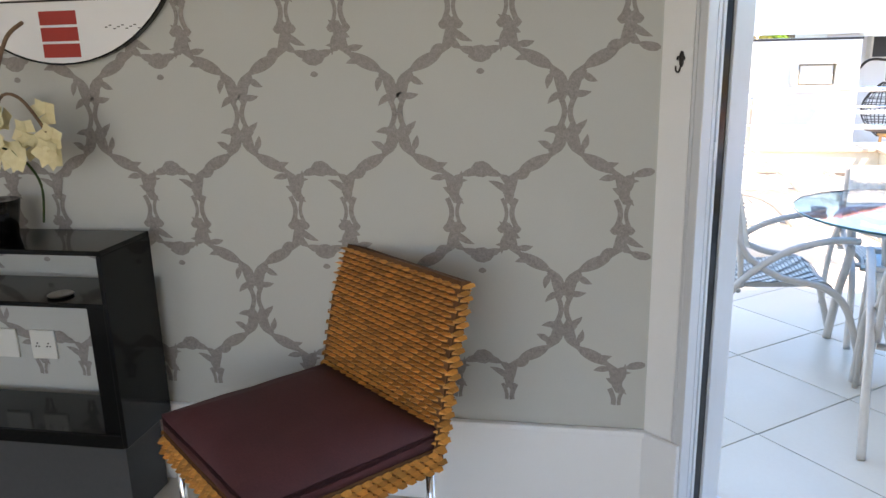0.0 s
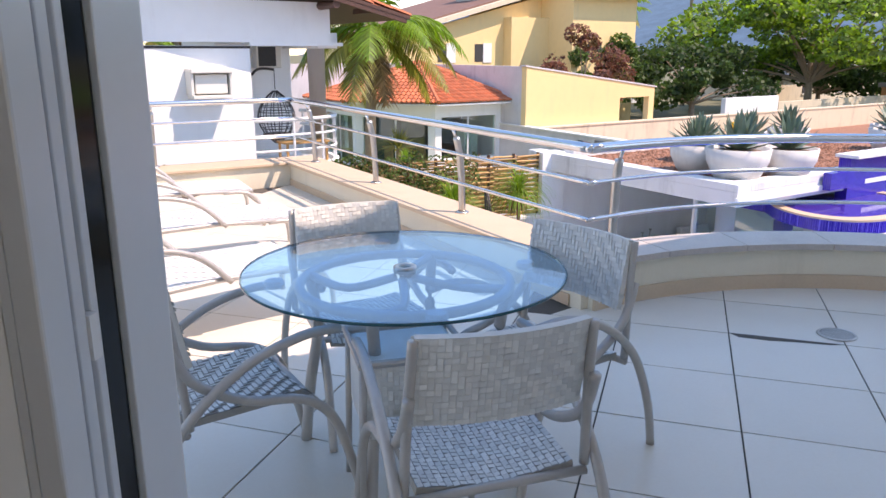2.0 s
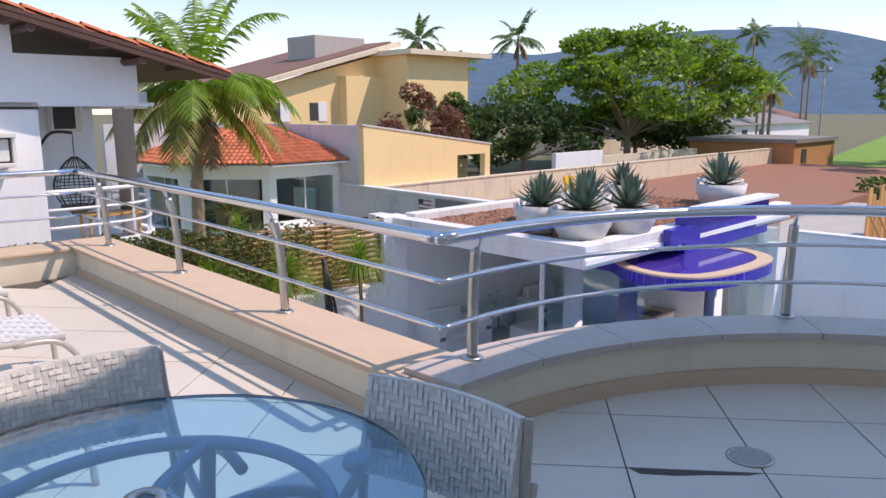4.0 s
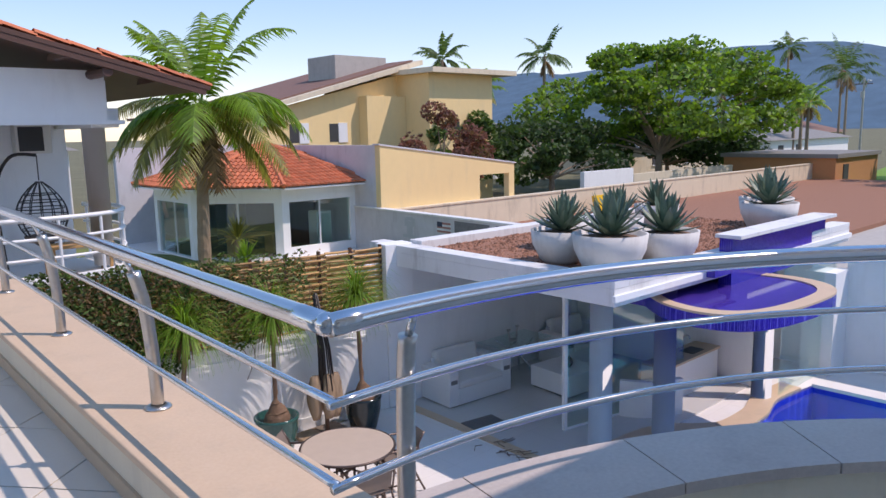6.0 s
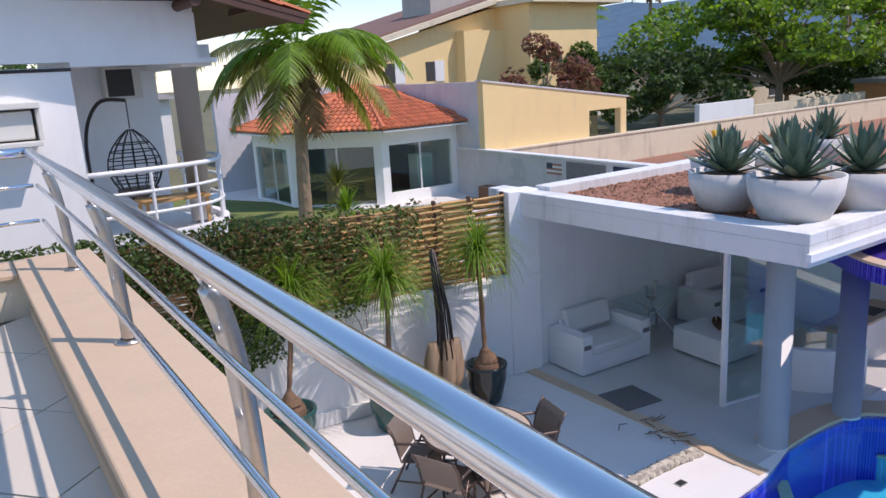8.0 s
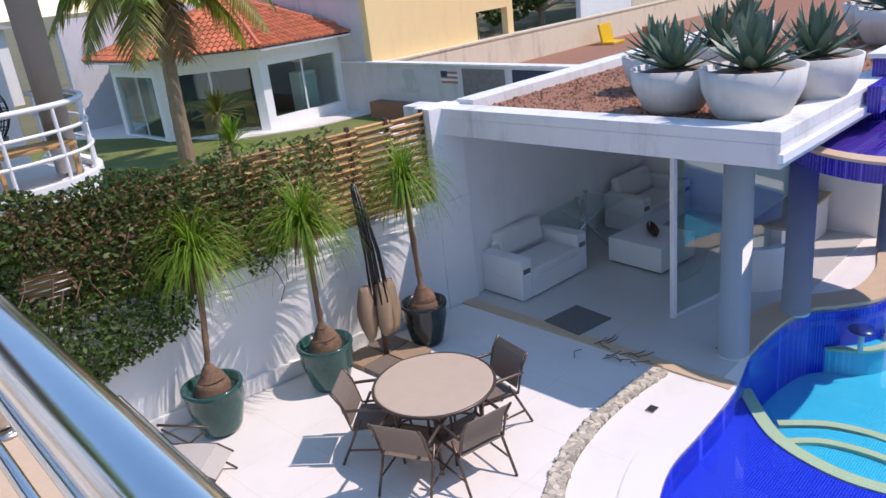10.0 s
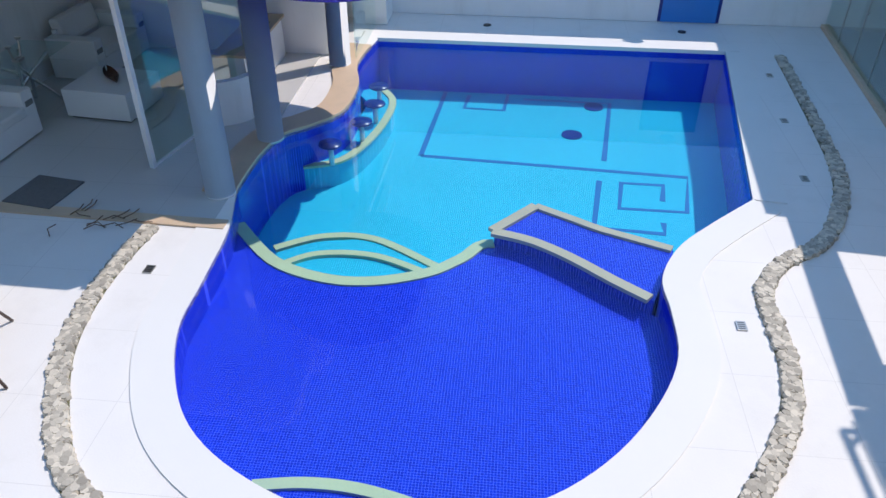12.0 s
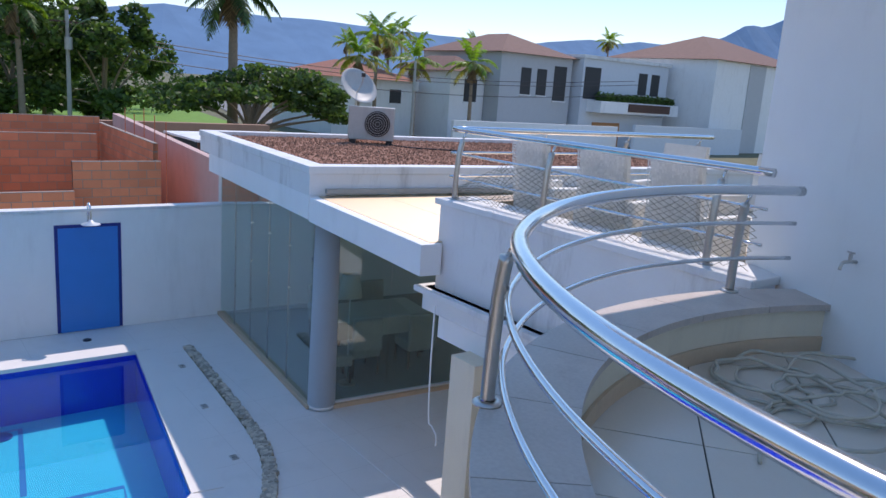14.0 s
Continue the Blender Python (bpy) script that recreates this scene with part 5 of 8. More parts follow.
for k in range(4):
    part("base_plate", box(-0.4 + 0.4 * (k % 2) + 0.01, -0.4 + 0.4 * (k // 2) + 0.01, 0.0, 0.4 * (k % 2) - 0.01, 0.4 * (k // 2) - 0.01, 0.05, 0.006), M["canvas"] if k % 3 else M["sling"], um, "square brown base slab")
part("mast", cyl((0, 0, 0.05), (0, 0, 0.75), 0.035, seg=16), M["bronze"], um, smooth=True)
part("pole", tube([(0.0, 0, 0.6), (-0.03, 0.02, 1.4), (-0.08, 0.05, 2.25)], 0.028, 10), M["pole"], um, smooth=True)
for k in range(9):
    a = k * math.tau / 9
    part("rib", tube([(0.12 * math.cos(a) + 0.03, 0.10 * math.sin(a), 0.75), (0.09 * math.cos(a), 0.08 * math.sin(a), 1.4), (-0.08 + 0.03 * math.cos(a), 0.05 + 0.03 * math.sin(a), 2.22)], 0.012, 6), M["pole"], um, smooth=True)
for s, dx in ((1, 0.14), (-1, -0.16), (1, 0.02)):
    bm = bmesh.new()
    rows = []
    for i in range(9):
        z = 1.0 - i * 0.085
        w = 0.03 + 0.085 * math.sin(math.pi * (i + 1) / 10)
        rows.append([bm.verts.new((dx + w * math.cos(q * math.tau / 14) * (1 + 0.25 * math.cos(q * 3 + i * 0.3)), -0.04 * s + w * 0.7 * math.sin(q * math.tau / 14) * (1 + 0.25 * math.cos(q * 3 + i * 0.3)), z)) for q in range(14)])
    for a, b in zip(rows, rows[1:]):
        for q in range(14):
            bm.faces.new((a[q], a[(q + 1) % 14], b[(q + 1) % 14], b[q]))
    bm.faces.new(rows[0]), bm.faces.new(rows[-1][::-1])
    part("folded_canvas", bm, M["canvas"], um, "bunched tan canvas", smooth=True)

# ---- patio table and sling chairs ----
pt = thing("patio_table", "round tan patio table with a brown metal frame", "table", pose(8.02, 10.42, G))
part("tabletop", lathe(bmesh.new(), [(0.0, 0.70), (0.57, 0.70), (0.575, 0.71), (0.575, 0.722), (0.56, 0.728), (0.0, 0.728)], 56), M["tabletop_tan"], pt)
part("table_rim", tube(arc(0, 0, 0.585, 0, 353, 50, 0.712), 0.017, 8, True), M["bronze"], pt, smooth=True)
for k in range(4):
    a = k * math.pi / 2 + 0.78
    c, s = math.cos(a), math.sin(a)
    part("leg", tube(smooth_line([(0.45 * c, 0.45 * s, 0.0), (0.42 * c, 0.42 * s, 0.35), (0.47 * c, 0.47 * s, 0.70)], 4), 0.018, 8), M["bronze"], pt, smooth=True)
    part("brace", cyl((0.42 * c, 0.42 * s, 0.3), (0, 0, 0.42), 0.012), M["bronze"], pt, smooth=True)


def sling_chair(m):
    c = thing("patio_chair", "brown sling patio chair with a bronze frame", "chair", m, "chairs round the patio table")
    seat = lambda u, v: (u * 0.44, v * 0.42, 0.40 - 0.02 * math.cos(v * 3) + 0.03 * v)
    back = lambda u, v: (u * 0.44, -0.21 - 0.09 * (v + 0.5) - 0.07 * max(0.0, v + 0.1) ** 2 * 2, 0.605 + v * 0.36)
    part("seat", sheet(seat, 4, 6, 0.008), M["sling"], c)
    part("backrest", sheet(back, 4, 6, 0.008), M["sling"], c)
    for s in (-1, 1):
        x = s * 0.245
        part("seat_rail", tube([(x, 0.24, 0.42), (x, -0.2, 0.385), (x, -0.272, 0.66), (x, -0.352, 0.79)], 0.014, 8), M["bronze"], c, smooth=True)
        part("arm", tube(smooth_line([(x * 1.08, -0.26, 0.60), (x * 1.1, 0.0, 0.62), (x * 1.1, 0.24, 0.61)], 4), 0.016, 8), M["bronze"], c, smooth=True)
        part("front_leg", tube([(x * 1.1, 0.24, 0.61), (x * 1.08, 0.27, 0.0)], 0.014, 8), M["bronze"], c, smooth=True)
        part("rear_leg", tube([(x, -0.1, 0.5), (x * 1.05, -0.34, 0.0)], 0.014, 8), M["bronze"], c, smooth=True)
        part("stretcher", tube([(x * 1.07, 0.26, 0.16), (x * 1.04, -0.26, 0.16)], 0.011, 8), M["bronze"], c, smooth=True)
    part("front_bar", cyl((-0.26, 0.24, 0.40), (0.26, 0.24, 0.40), 0.012), M["bronze"], c, smooth=True)
    return c


ch = sling_chair(pose(8.02 + 0.52 * math.cos(radians(201)), 10.42 + 0.52 * math.sin(radians(201)), G, 0, 0, -69))
for ang, r in ((-102, 0.52), (-14, 0.60), (128, 0.60)):
    a = radians(ang)
    copy_thing(ch, pose(8.02 + r * math.cos(a), 10.42 + r * math.sin(a), G, 0, 0, ang + 90))


# ---- folding deck loungers ----
def deck_lounger(m):
    c = thing("deck_lounger", "reclined pale brown sling lounger on the pool deck", "lounger", m, "loungers by the garden wall")
    seat = lambda u, v: (v * 0.5, (u - 0.1) * 0.55, 0.34 + 0.02 * math.cos(u * 3))
    back = lambda u, v: (v * 0.5, 0.22 + (u + 0.5) * 0.46, 0.36 + (u + 0.5) * 0.66)
    leg = lambda u, v: (v * 0.5, -0.33 - (u + 0.5) * 0.16, 0.34 - (u + 0.5) * 0.10)
    for nm, fn in (("seat", seat), ("backrest", back), ("leg_rest", leg)):
        part(nm, sheet(fn, 6, 4, 0.008), M["lounger_sling"], c)
    for s in (-1, 1):
        x = s * 0.265
        part("frame", tube([(x, -0.50, 0.23), (x, -0.33, 0.34), (x, 0.22, 0.35), (x, 0.69, 1.03)], 0.014, 8), M["bronze"], c, smooth=True)
        part("leg", tube([(x, 0.3, 0.56), (x, -0.5, 0.0)], 0.013, 8), M["bronze"], c, smooth=True)
        part("leg", tube([(x, -0.2, 0.5), (x, 0.5, 0.0)], 0.013, 8), M["bronze"], c, smooth=True)
        part("arm", tube([(x * 1.1, -0.25, 0.55), (x * 1.1, 0.35, 0.6)], 0.016, 8), M["bronze"], c, smooth=True)
    return c


dl = deck_lounger(pose(6.12, 12.05, G, 0, 0, 38) @ Matrix.Scale(0.86, 4))
copy_thing(dl, pose(5.72, 11.25, G, 0, 0, 30) @ Matrix.Scale(0.86, 4))

# ---- pool house ----
PH = -0.62
PHX = pose(10.50, 8.22, -0.08, 0, 0, -1.2)
structure("poolhouse_back_wall", box(10.7, 12.5, G, 17.7, 12.75, PH), M["white"], "white back wall of the pool house", "wall")
structure("poolhouse_end_wall", box(17.4, 8.5, G, 17.7, 12.5, PH), M["white"], "white end wall of the pool house", "wall")
structure("poolhouse_roof", box(0, 0, PH, 7.4, 5.0, -0.40, m=PHX), M["white_worn"], "white flat roof slab of the pool house", "roof")
for nm, b in (("roof_rim_front", (0, 0, -0.40, 0.32, 5.0, -0.28)), ("roof_rim_side", (0.32, 0, -0.40, 7.4, 0.32, -0.28)), ("roof_rim_back", (0.32, 4.0, -0.40, 7.4, 4.3, -0.22))):
    structure(nm, box(*b, 0.01, m=PHX), M["white_worn"], "weathered white rim of the flat roof", "roof")
structure("roof_fascia", box(-0.05, -0.05, -0.55, 7.4, 0.0, -0.47, m=PHX), M["white"], "thin white drip moulding of the roof", "cornice")
structure("roof_gravel", box(0.32, 0.32, -0.40, 7.4, 4.0, -0.35, m=PHX), M["gravel"], "red gravel bed on the flat roof", "gravel")
def gravel_stones(m, x0, x1, y0, y1, z, n, seed, label):
    """Loose pyramidal pebbles scattered over a flat roof."""
    rn, vs, fs = random.Random(seed), [], []
    for k in range(n):
        p = m @ Vector((rn.uniform(x0, x1), rn.uniform(y0, y1), z))
        r = rn.uniform(0.014, 0.034)
        i = len(vs)
        vs += [p + Vector((r * math.cos(q * math.tau / 5 + k), r * math.sin(q * math.tau / 5 + k), -0.004)) for q in range(5)] + [p + Vector((0, 0, r * 0.8))]
        fs += [(i + q, i + (q + 1) % 5, i + 5) for q in range(5)]
    me = bpy.data.meshes.new("gravel_stones")
    me.from_pydata([tuple(v) for v in vs], [], fs)
    me.materials.append(M["gravel_stone"])
    tagged(new("gravel_stones", me), label, "gravel", kind="stuff")


M["gravel_stone"] = mat("gravel_stone", (0.30, 0.145, 0.09), 0.95, var=0.25, bump=0.1, island=0.6)
gravel_stones(PHX, 0.34, 6.9, 0.34, 3.98, -0.346, 5200, 8, "loose red-brown gravel on the flat roof")
for x, y in ((11.17, 8.87), (12.54, 8.7), (15.1, 8.36)):
    c = thing("column", "round white column of the pool house", "column", pose(x, y, G), "pool house columns", "structure")
    part("shaft", lathe(bmesh.new(), [(0.165, 0.0), (0.165, 0.03), (0.15, 0.035), (0.15, PH - G)], 32), M["white"], c, smooth=True)
structure("poolhouse_floor", box(10.62, 8.75, G - 0.05, 17.4, 12.5, G + 0.012), M["floor_ph"], "polished pale floor of the pool house", "floor")
structure("poolhouse_step", box(0, 0, G - 0.05, 0.17, 3.95, G + 0.016, m=pose(10.46, 8.6, 0, 0, 0, -2)), M["coping"], "stone threshold of the pool house", "step")
mt = tagged(part("door_mat", box(-0.3, -0.3, 0.013, 0.3, 0.3, 0.03, 0.004), M["mat_grey"]), "square grey door mat on the pool house floor", "mat")
mt.matrix_basis = pose(10.97, 10.82, G, 0, 0, -9)


def block_sofa(m, w):
    c = thing("white_sofa", "boxy white lacquered sofa with white cushions", "sofa", m, "sofas in the pool house")
    for s in (-1, 1):
        part("arm", box(s * w / 2 - 0.1, -0.38, 0.30, s * w / 2 + 0.1, 0.38, 0.60, 0.008), M["white_clean"], c)
        part("arm_foot", box(s * w / 2 - 0.1, -0.38, 0.02, s * w / 2 + 0.1, 0.1, 0.30, 0.006), M["white_clean"], c)
        part("arm_front", box(s * w / 2 - 0.1, 0.1, 0.02, s * w / 2 + 0.1, 0.375, 0.30, 0.004), M["white_clean"], c)
        # flat grey plate; the slot's shade is put into its colour
        part("niche", box(s * w / 2 - 0.07, 0.376, 0.40, s * w / 2 + 0.07, 0.384, 0.47), M["slate_panel"], c, "grey plate for the shade of a slot in the arm")
    part("base", box(-w / 2 + 0.1, -0.38, 0.02, w / 2 - 0.1, 0.38, 0.30, 0.006), M["white_clean"], c)
    part("plinth", box(-w / 2, -0.33, 0.0, w / 2, 0.33, 0.02), M["dark"], c)
    part("seat_cushion", box(-w / 2 + 0.11, -0.2, 0.302, w / 2 - 0.11, 0.4, 0.42, 0.03), M["cushion_white"], c)
    part("back_panel", box(-w / 2 + 0.1, -0.38, 0.30, w / 2 - 0.1, -0.3, 0.66, 0.006), M["white_clean"], c)
    part("back_cushion", box(-w / 2 + 0.14, -0.09, 0.43, w / 2 - 0.14, 0.08, 0.80, 0.05, m=pose(0, -0.19, 0.02, 12, 0, 0)), M["cushion_white"], c)
    return c


M["cushion_white"] = mat("white_upholstery", (0.76, 0.75, 0.73), 0.85, var=0.04, scale=6, bump=0.1, bscale=150)
sf = block_sofa(pose(11.75, 12.08, G + 0.012, 0, 0, 180), 1.2)
sf.matrix_basis = pose(11.75, 12.06, G + 0.012, 0, 0, 176)
copy_thing(sf, pose(14.75, 11.95, G + 0.012, 0, 0, 176))
ct = thing("coffee_table", "low white lacquered block coffee table", "table", pose(13.2, 11.02, G + 0.012, 0, 0, -6))
part("body", box(-0.42, -0.46, 0.03, 0.42, 0.46, 0.40, 0.008), M["white_clean"], ct)
part("plinth", box(-0.38, -0.42, 0.0, 0.38, 0.42, 0.03), M["dark"], ct)
bw = thing("wooden_bowl", "carved dark wooden boat bowl on the coffee table", "bowl", pose(13.3, 11.05, G + 0.41, 0, 0, 40))
bm = bmesh.new()
rows = []
for i in range(9):
    t = i / 8 * 2 - 1
    w, zt = 0.085 * math.sqrt(max(0.02, 1 - t * t)), 0.05 + 0.04 * t * t
    rows.append([bm.verts.new((t * 0.25, w * math.cos(math.pi * q / 6), zt - (zt - 0.002) * math.sin(math.pi * q / 6))) for q in range(7)])
for a, b in zip(rows, rows[1:]):
    for q in range(6):
        bm.faces.new((a[q], a[q + 1], b[q + 1], b[q]))
part("hull", bm, M["wood_bowl"] if "wood_bowl" in M else M["wood_dark"], bw, smooth=True)
gt = thing("glass_side_table", "glass side table on bent white legs", "table", pose(13.05, 12.1, G + 0.012))
part("glass_top", box(-0.65, -0.35, 0.70, 0.65, 0.35, 0.712, 0.003), M["glass"], gt)
for s in (-1, 1):
    part("leg", tube(smooth_line([(s * 0.35, -0.2, 0.0), (s * 0.1, 0, 0.4), (-s * 0.3, 0.2, 0.70)], 5), 0.022, 8), M["steel"], gt, smooth=True)
    part("leg", tube(smooth_line([(s * 0.35, 0.2, 0.0), (s * 0.1, 0, 0.38), (-s * 0.3, -0.2, 0.70)], 5), 0.022, 8), M["steel"], gt, smooth=True)
vb = thing("candle_holder", "small dark two-armed candle holder on glass", "candle holder", pose(12.95, 12.05, G + 0.725))
part("stem", tube(smooth_line([(-0.12, 0, 0.2), (-0.08, 0, 0.05), (0, 0, 0.04), (0.08, 0, 0.05), (0.12, 0, 0.24)], 5), 0.012, 8), M["steel_dull"], vb, smooth=True)
part("foot", box(-0.07, -0.05, 0.0, 0.07, 0.05, 0.035, 0.004), M["steel_dull"], vb)
for x, z in ((-0.12, 0.2), (0.12, 0.24)):
    part("cup", cyl((x, 0, z), (x, 0, z + 0.03), 0.03, 0.04), M["steel_dull"], vb)

# glass screen and bar
scr = thing("glass_screen", "tall glass screen with white posts in the pool house", "screen", pose(11.65, 9.85, G + 0.012, 0, 0, -12), kind="structure")
part("post", box(-0.03, -0.03, 0, 0.03, 0.03, PH - G - 0.02), M["white_clean"], scr)
part("pane", box(0.03, -0.006, 0.03, 2.6, 0.006, PH - G - 0.35), M["glass"], scr).visible_shadow = False
part("rail", box(0.03, -0.02, PH - G - 0.33, 2.6, 0.02, PH - G - 0.26), M["white_clean"], scr)
part("rail", box(0.03, -0.02, 0.0, 2.6, 0.02, 0.025), M["white_clean"], scr)
part("top_pane", box(0.03, -0.006, PH - G - 0.26, 2.6, 0.006, PH - G - 0.03), M["glass"], scr).visible_shadow = False
bar = thing("pool_bar", "curved white pool bar with a stone worktop", "bar")
BARL = smooth_line([(12.7, 9.35), (13.3, 8.85), (14.0, 8.65), (14.9, 8.75)], 6)
part("worktop", box(13.6, 9.25, G + 0.62, 15.4, 9.75, G + 0.66, 0.006), M["coping"], bar)
part("cabinet", box(13.6, 9.3, G + 0.012, 15.4, 9.75, G + 0.62), M["white_clean"], bar)
part("sink", box(14.6, 9.35, G + 0.655, 15.0, 9.62, G + 0.668, 0.004), M["pole"], bar, "dark sink")
part("tap", tube(smooth_line([(14.85, 9.68, G + 0.66), (14.85, 9.68, G + 0.86), (14.85, 9.6, G + 0.9), (14.85, 9.55, G + 0.84)], 4), 0.012, 8), M["steel"], bar, smooth=True)
part("low_wall", band(smooth_line([(12.75, 9.6), (13.0, 9.2), (13.5, 8.95)], 6), -0.05, 0.05, G, G + 0.6), M["white"], bar)
structure("bar_back_wall", box(15.5, 8.6, G, 15.62, 12.5, PH), M["white"], "white partition with a round window", "wall")
mirror = thing("bar_window", "half-round dark bar window in the white partition", "window", pose(15.48, 9.6, G + 1.75), kind="structure")
part("pane", lathe(bmesh.new(), [(0.62, 0), (0.62, 0.015), (0.0, 0.015)], 40, pose(0, 0, 0, 0, -90, 0)), M["glass_dark"] if "glass_dark" in M else M["glass"], mirror)
structure("glass_wall_bar", box(15.3, 8.14, G, 17.6, 8.16, PH), M["glass"], "clear glass wall at the pool bar", "window").visible_shadow = False
structure("poolhouse_post_end", box(17.05, 7.95, G, 17.7, 8.5, G + 1.9), M["white"], "white wall return at the pool end", "wall")
for x, y in ((12.94, 8.05), (13.65, 7.77), (14.27, 7.69), (14.91, 7.74)):
    s = thing("bar_stool", "submerged dark round bar stool in the pool", "stool", pose(x, y, G - 0.55), "stools at the pool bar")
    part("post", cyl((0, 0, 0), (0, 0, 0.3), 0.035), M["white_clean"], s, smooth=True)
    part("seat", lathe(bmesh.new(), [(0.0, 0.28), (0.14, 0.29), (0.155, 0.305), (0.15, 0.32), (0.0, 0.325)], 24), M["navy"], s, "dark blue round seat", smooth=True)

# raised spa with a mosaic rim over the bar
CAN = smooth_line([(12.05, 8.75), (11.62, 8.2), (11.48, 7.6), (11.68, 7.12), (12.2, 6.88), (13.0, 6.78), (13.8, 6.82), (14.3, 7.15), (14.5, 7.7), (14.45, 8.4)], 6)
spa = thing("raised_spa", "overhanging spa basin clad in indigo mosaic", "spa", kind="structure")
back = [Vector((14.45, 9.6)), Vector((12.05, 9.6))]
part("rim", prism(bmesh.new(), CAN + back, -1.04, -0.86), M["mosaic_violet"], spa)
part("coping", prism(bmesh.new(), CAN + back, -0.86, -0.83, [[Vector((13.0 + (p[0] - 13.0) * 0.86, 8.2 + (p[1] - 8.2) * 0.84)) for p in CAN] + [Vector((14.2, 9.4)), Vector((12.2, 9.4))]]), M["coping"], spa, "cream stone rim")
part("spa_water", prism(bmesh.new(), [Vector((13.0 + (p[0] - 13.0) * 0.86, 8.2 + (p[1] - 8.2) * 0.84)) for p in CAN] + [Vector((14.2, 9.4)), Vector((12.2, 9.4))], -0.86, -0.845), M["spa_water"], spa, "dark violet wet mosaic")
part("basin_wall", box(13.3, 8.1, -0.86, 16.8, 8.3, -0.15), M["mosaic_violet"], spa, "indigo mosaic wall")
part("basin_wall", box(12.6, 8.0, -0.62, 13.32, 8.14, -0.34), M["mosaic_violet"], spa, "indigo mosaic wall")
part("basin_rim", box(13.25, 7.95, -0.15, 16.9, 8.35, -0.10), M["white_worn"], spa, "white rim")


# ---- bowl planters with agaves ----
def agave_bowl(x, y, z, r, seed):
    rn = random.Random(seed)
    c = thing("agave_planter", "weathered white bowl planter with a blue-green agave", "planter", pose(x, y, z), "agave bowls on the roof")
    h = r * 1.05
    part("bowl", lathe(bmesh.new(), [(r * 0.55, 0), (r * 0.72, h * 0.14), (r * 0.95, h * 0.6), (r, h), (r * 0.93, h), (r * 0.9, h * 0.9), (0, h * 0.88)], 32), M["bowl"], c, smooth=True)
    part("soil", lathe(bmesh.new(), [(r * 0.9, h * 0.88), (r * 0.5, h * 0.95), (0, h * 0.97)], 20), M["bark"], c, "dark soil")
    for k in range(34):
        bm = bmesh.new()
        a = k * 2.4 + rn.uniform(-0.2, 0.2)
        e = 0.15 + 1.25 * (k / 33) + rn.uniform(-0.12, 0.12)
        ln = r * rn.uniform(1.0, 1.35)
        d = Vector((math.cos(a) * math.cos(e), math.sin(a) * math.cos(e), math.sin(e)))
        s = d.cross(Vector((0, 0, 1))).normalized()
        u = s.cross(d)
        p0 = Vector((0, 0, h * 0.95))
        prev = None
        for t, w in ((0, 0.09), (0.25, 0.13), (0.55, 0.125), (0.8, 0.075), (1.0, 0.004)):
            p = p0 + d * ln * t + u * (0.10 * ln * t * t)
            cur = [bm.verts.new(p + s * w * r), bm.verts.new(p - u * 0.35 * w * r), bm.verts.new(p - s * w * r)]
            if prev:
                for q in range(2):
                    bm.faces.new((prev[q], prev[q + 1], cur[q + 1], cur[q]))
            prev = cur
        part("leaf", bm, M["agave"], c)
    return c


for k, (x, y, r) in enumerate(((11.05, 9.55, 0.46), (10.86, 8.62, 0.50), (11.85, 8.38, 0.46), (13.0, 9.95, 0.44), (12.2, 10.4, 0.42), (16.0, 8.75, 0.5), (16.9, 9.2, 0.5), (15.3, 10.6, 0.42))):
    agave_bowl(x + 0.36, y + 0.17, -0.432, r, k + 40)

# ---- pebble channels ----
def pebbles(name, line, w, n, seed):
    rn = random.Random(seed)
    ln = smooth_line([Vector(p) for p in line], 10)
    vs, fs = [], []
    for k in range(n):
        i = rn.uniform(0, len(ln) - 1.001)
        a, b = ln[int(i)], ln[int(i) + 1]
        p = a + (b - a) * (i % 1)
        t = (b - a).normalized()
        off = rn.uniform(-w, w)
        c = Vector((p.x + t.y * off, p.y - t.x * off, G + 0.012))
        r = rn.uniform(0.022, 0.05)
        i0, th = len(vs), rn.uniform(0, 6)
        el = rn.uniform(0.6, 0.95)
        for zz, rr in ((-0.02, 0.8), (0.0, 1.0), (0.018, 0.75)):
            for q in range(6):
                x, y = r * rr * math.cos(q * math.tau / 6), r * rr * el * math.sin(q * math.tau / 6)
                vs.append((c.x + x * math.cos(th) - y * math.sin(th), c.y + x * math.sin(th) + y * math.cos(th), c.z + zz * r / 0.035))
        for lv in range(2):
            for q in range(6):
                fs.append((i0 + lv * 6 + q, i0 + lv * 6 + (q + 1) % 6, i0 + lv * 6 + 6 + (q + 1) % 6, i0 + lv * 6 + 6 + q))
        fs.append(tuple(i0 + 12 + q for q in range(6)))
    me = bpy.data.meshes.new(name)
    me.from_pydata(vs, [], fs)
    me.materials.append(M["pebble"])
    tagged(new(name, me), "cream river pebbles laid in a curved channel", "pebbles", kind="stuff")
    structure(name + "_bed", band(ln, -w - 0.02, w + 0.02, G - 0.05, G + 0.0005), M["ground"], "dark bed of the pebble channel", "channel")


PEB_L = [(10.42, 9.36), (9.77, 9.42), (9.1, 9.4), (8.5, 9.28), (7.96, 9.04), (7.5, 8.76), (7.15, 8.4), (6.95, 8.0), (6.8, 7.4), (6.78, 6.6), (6.95, 5.6)]
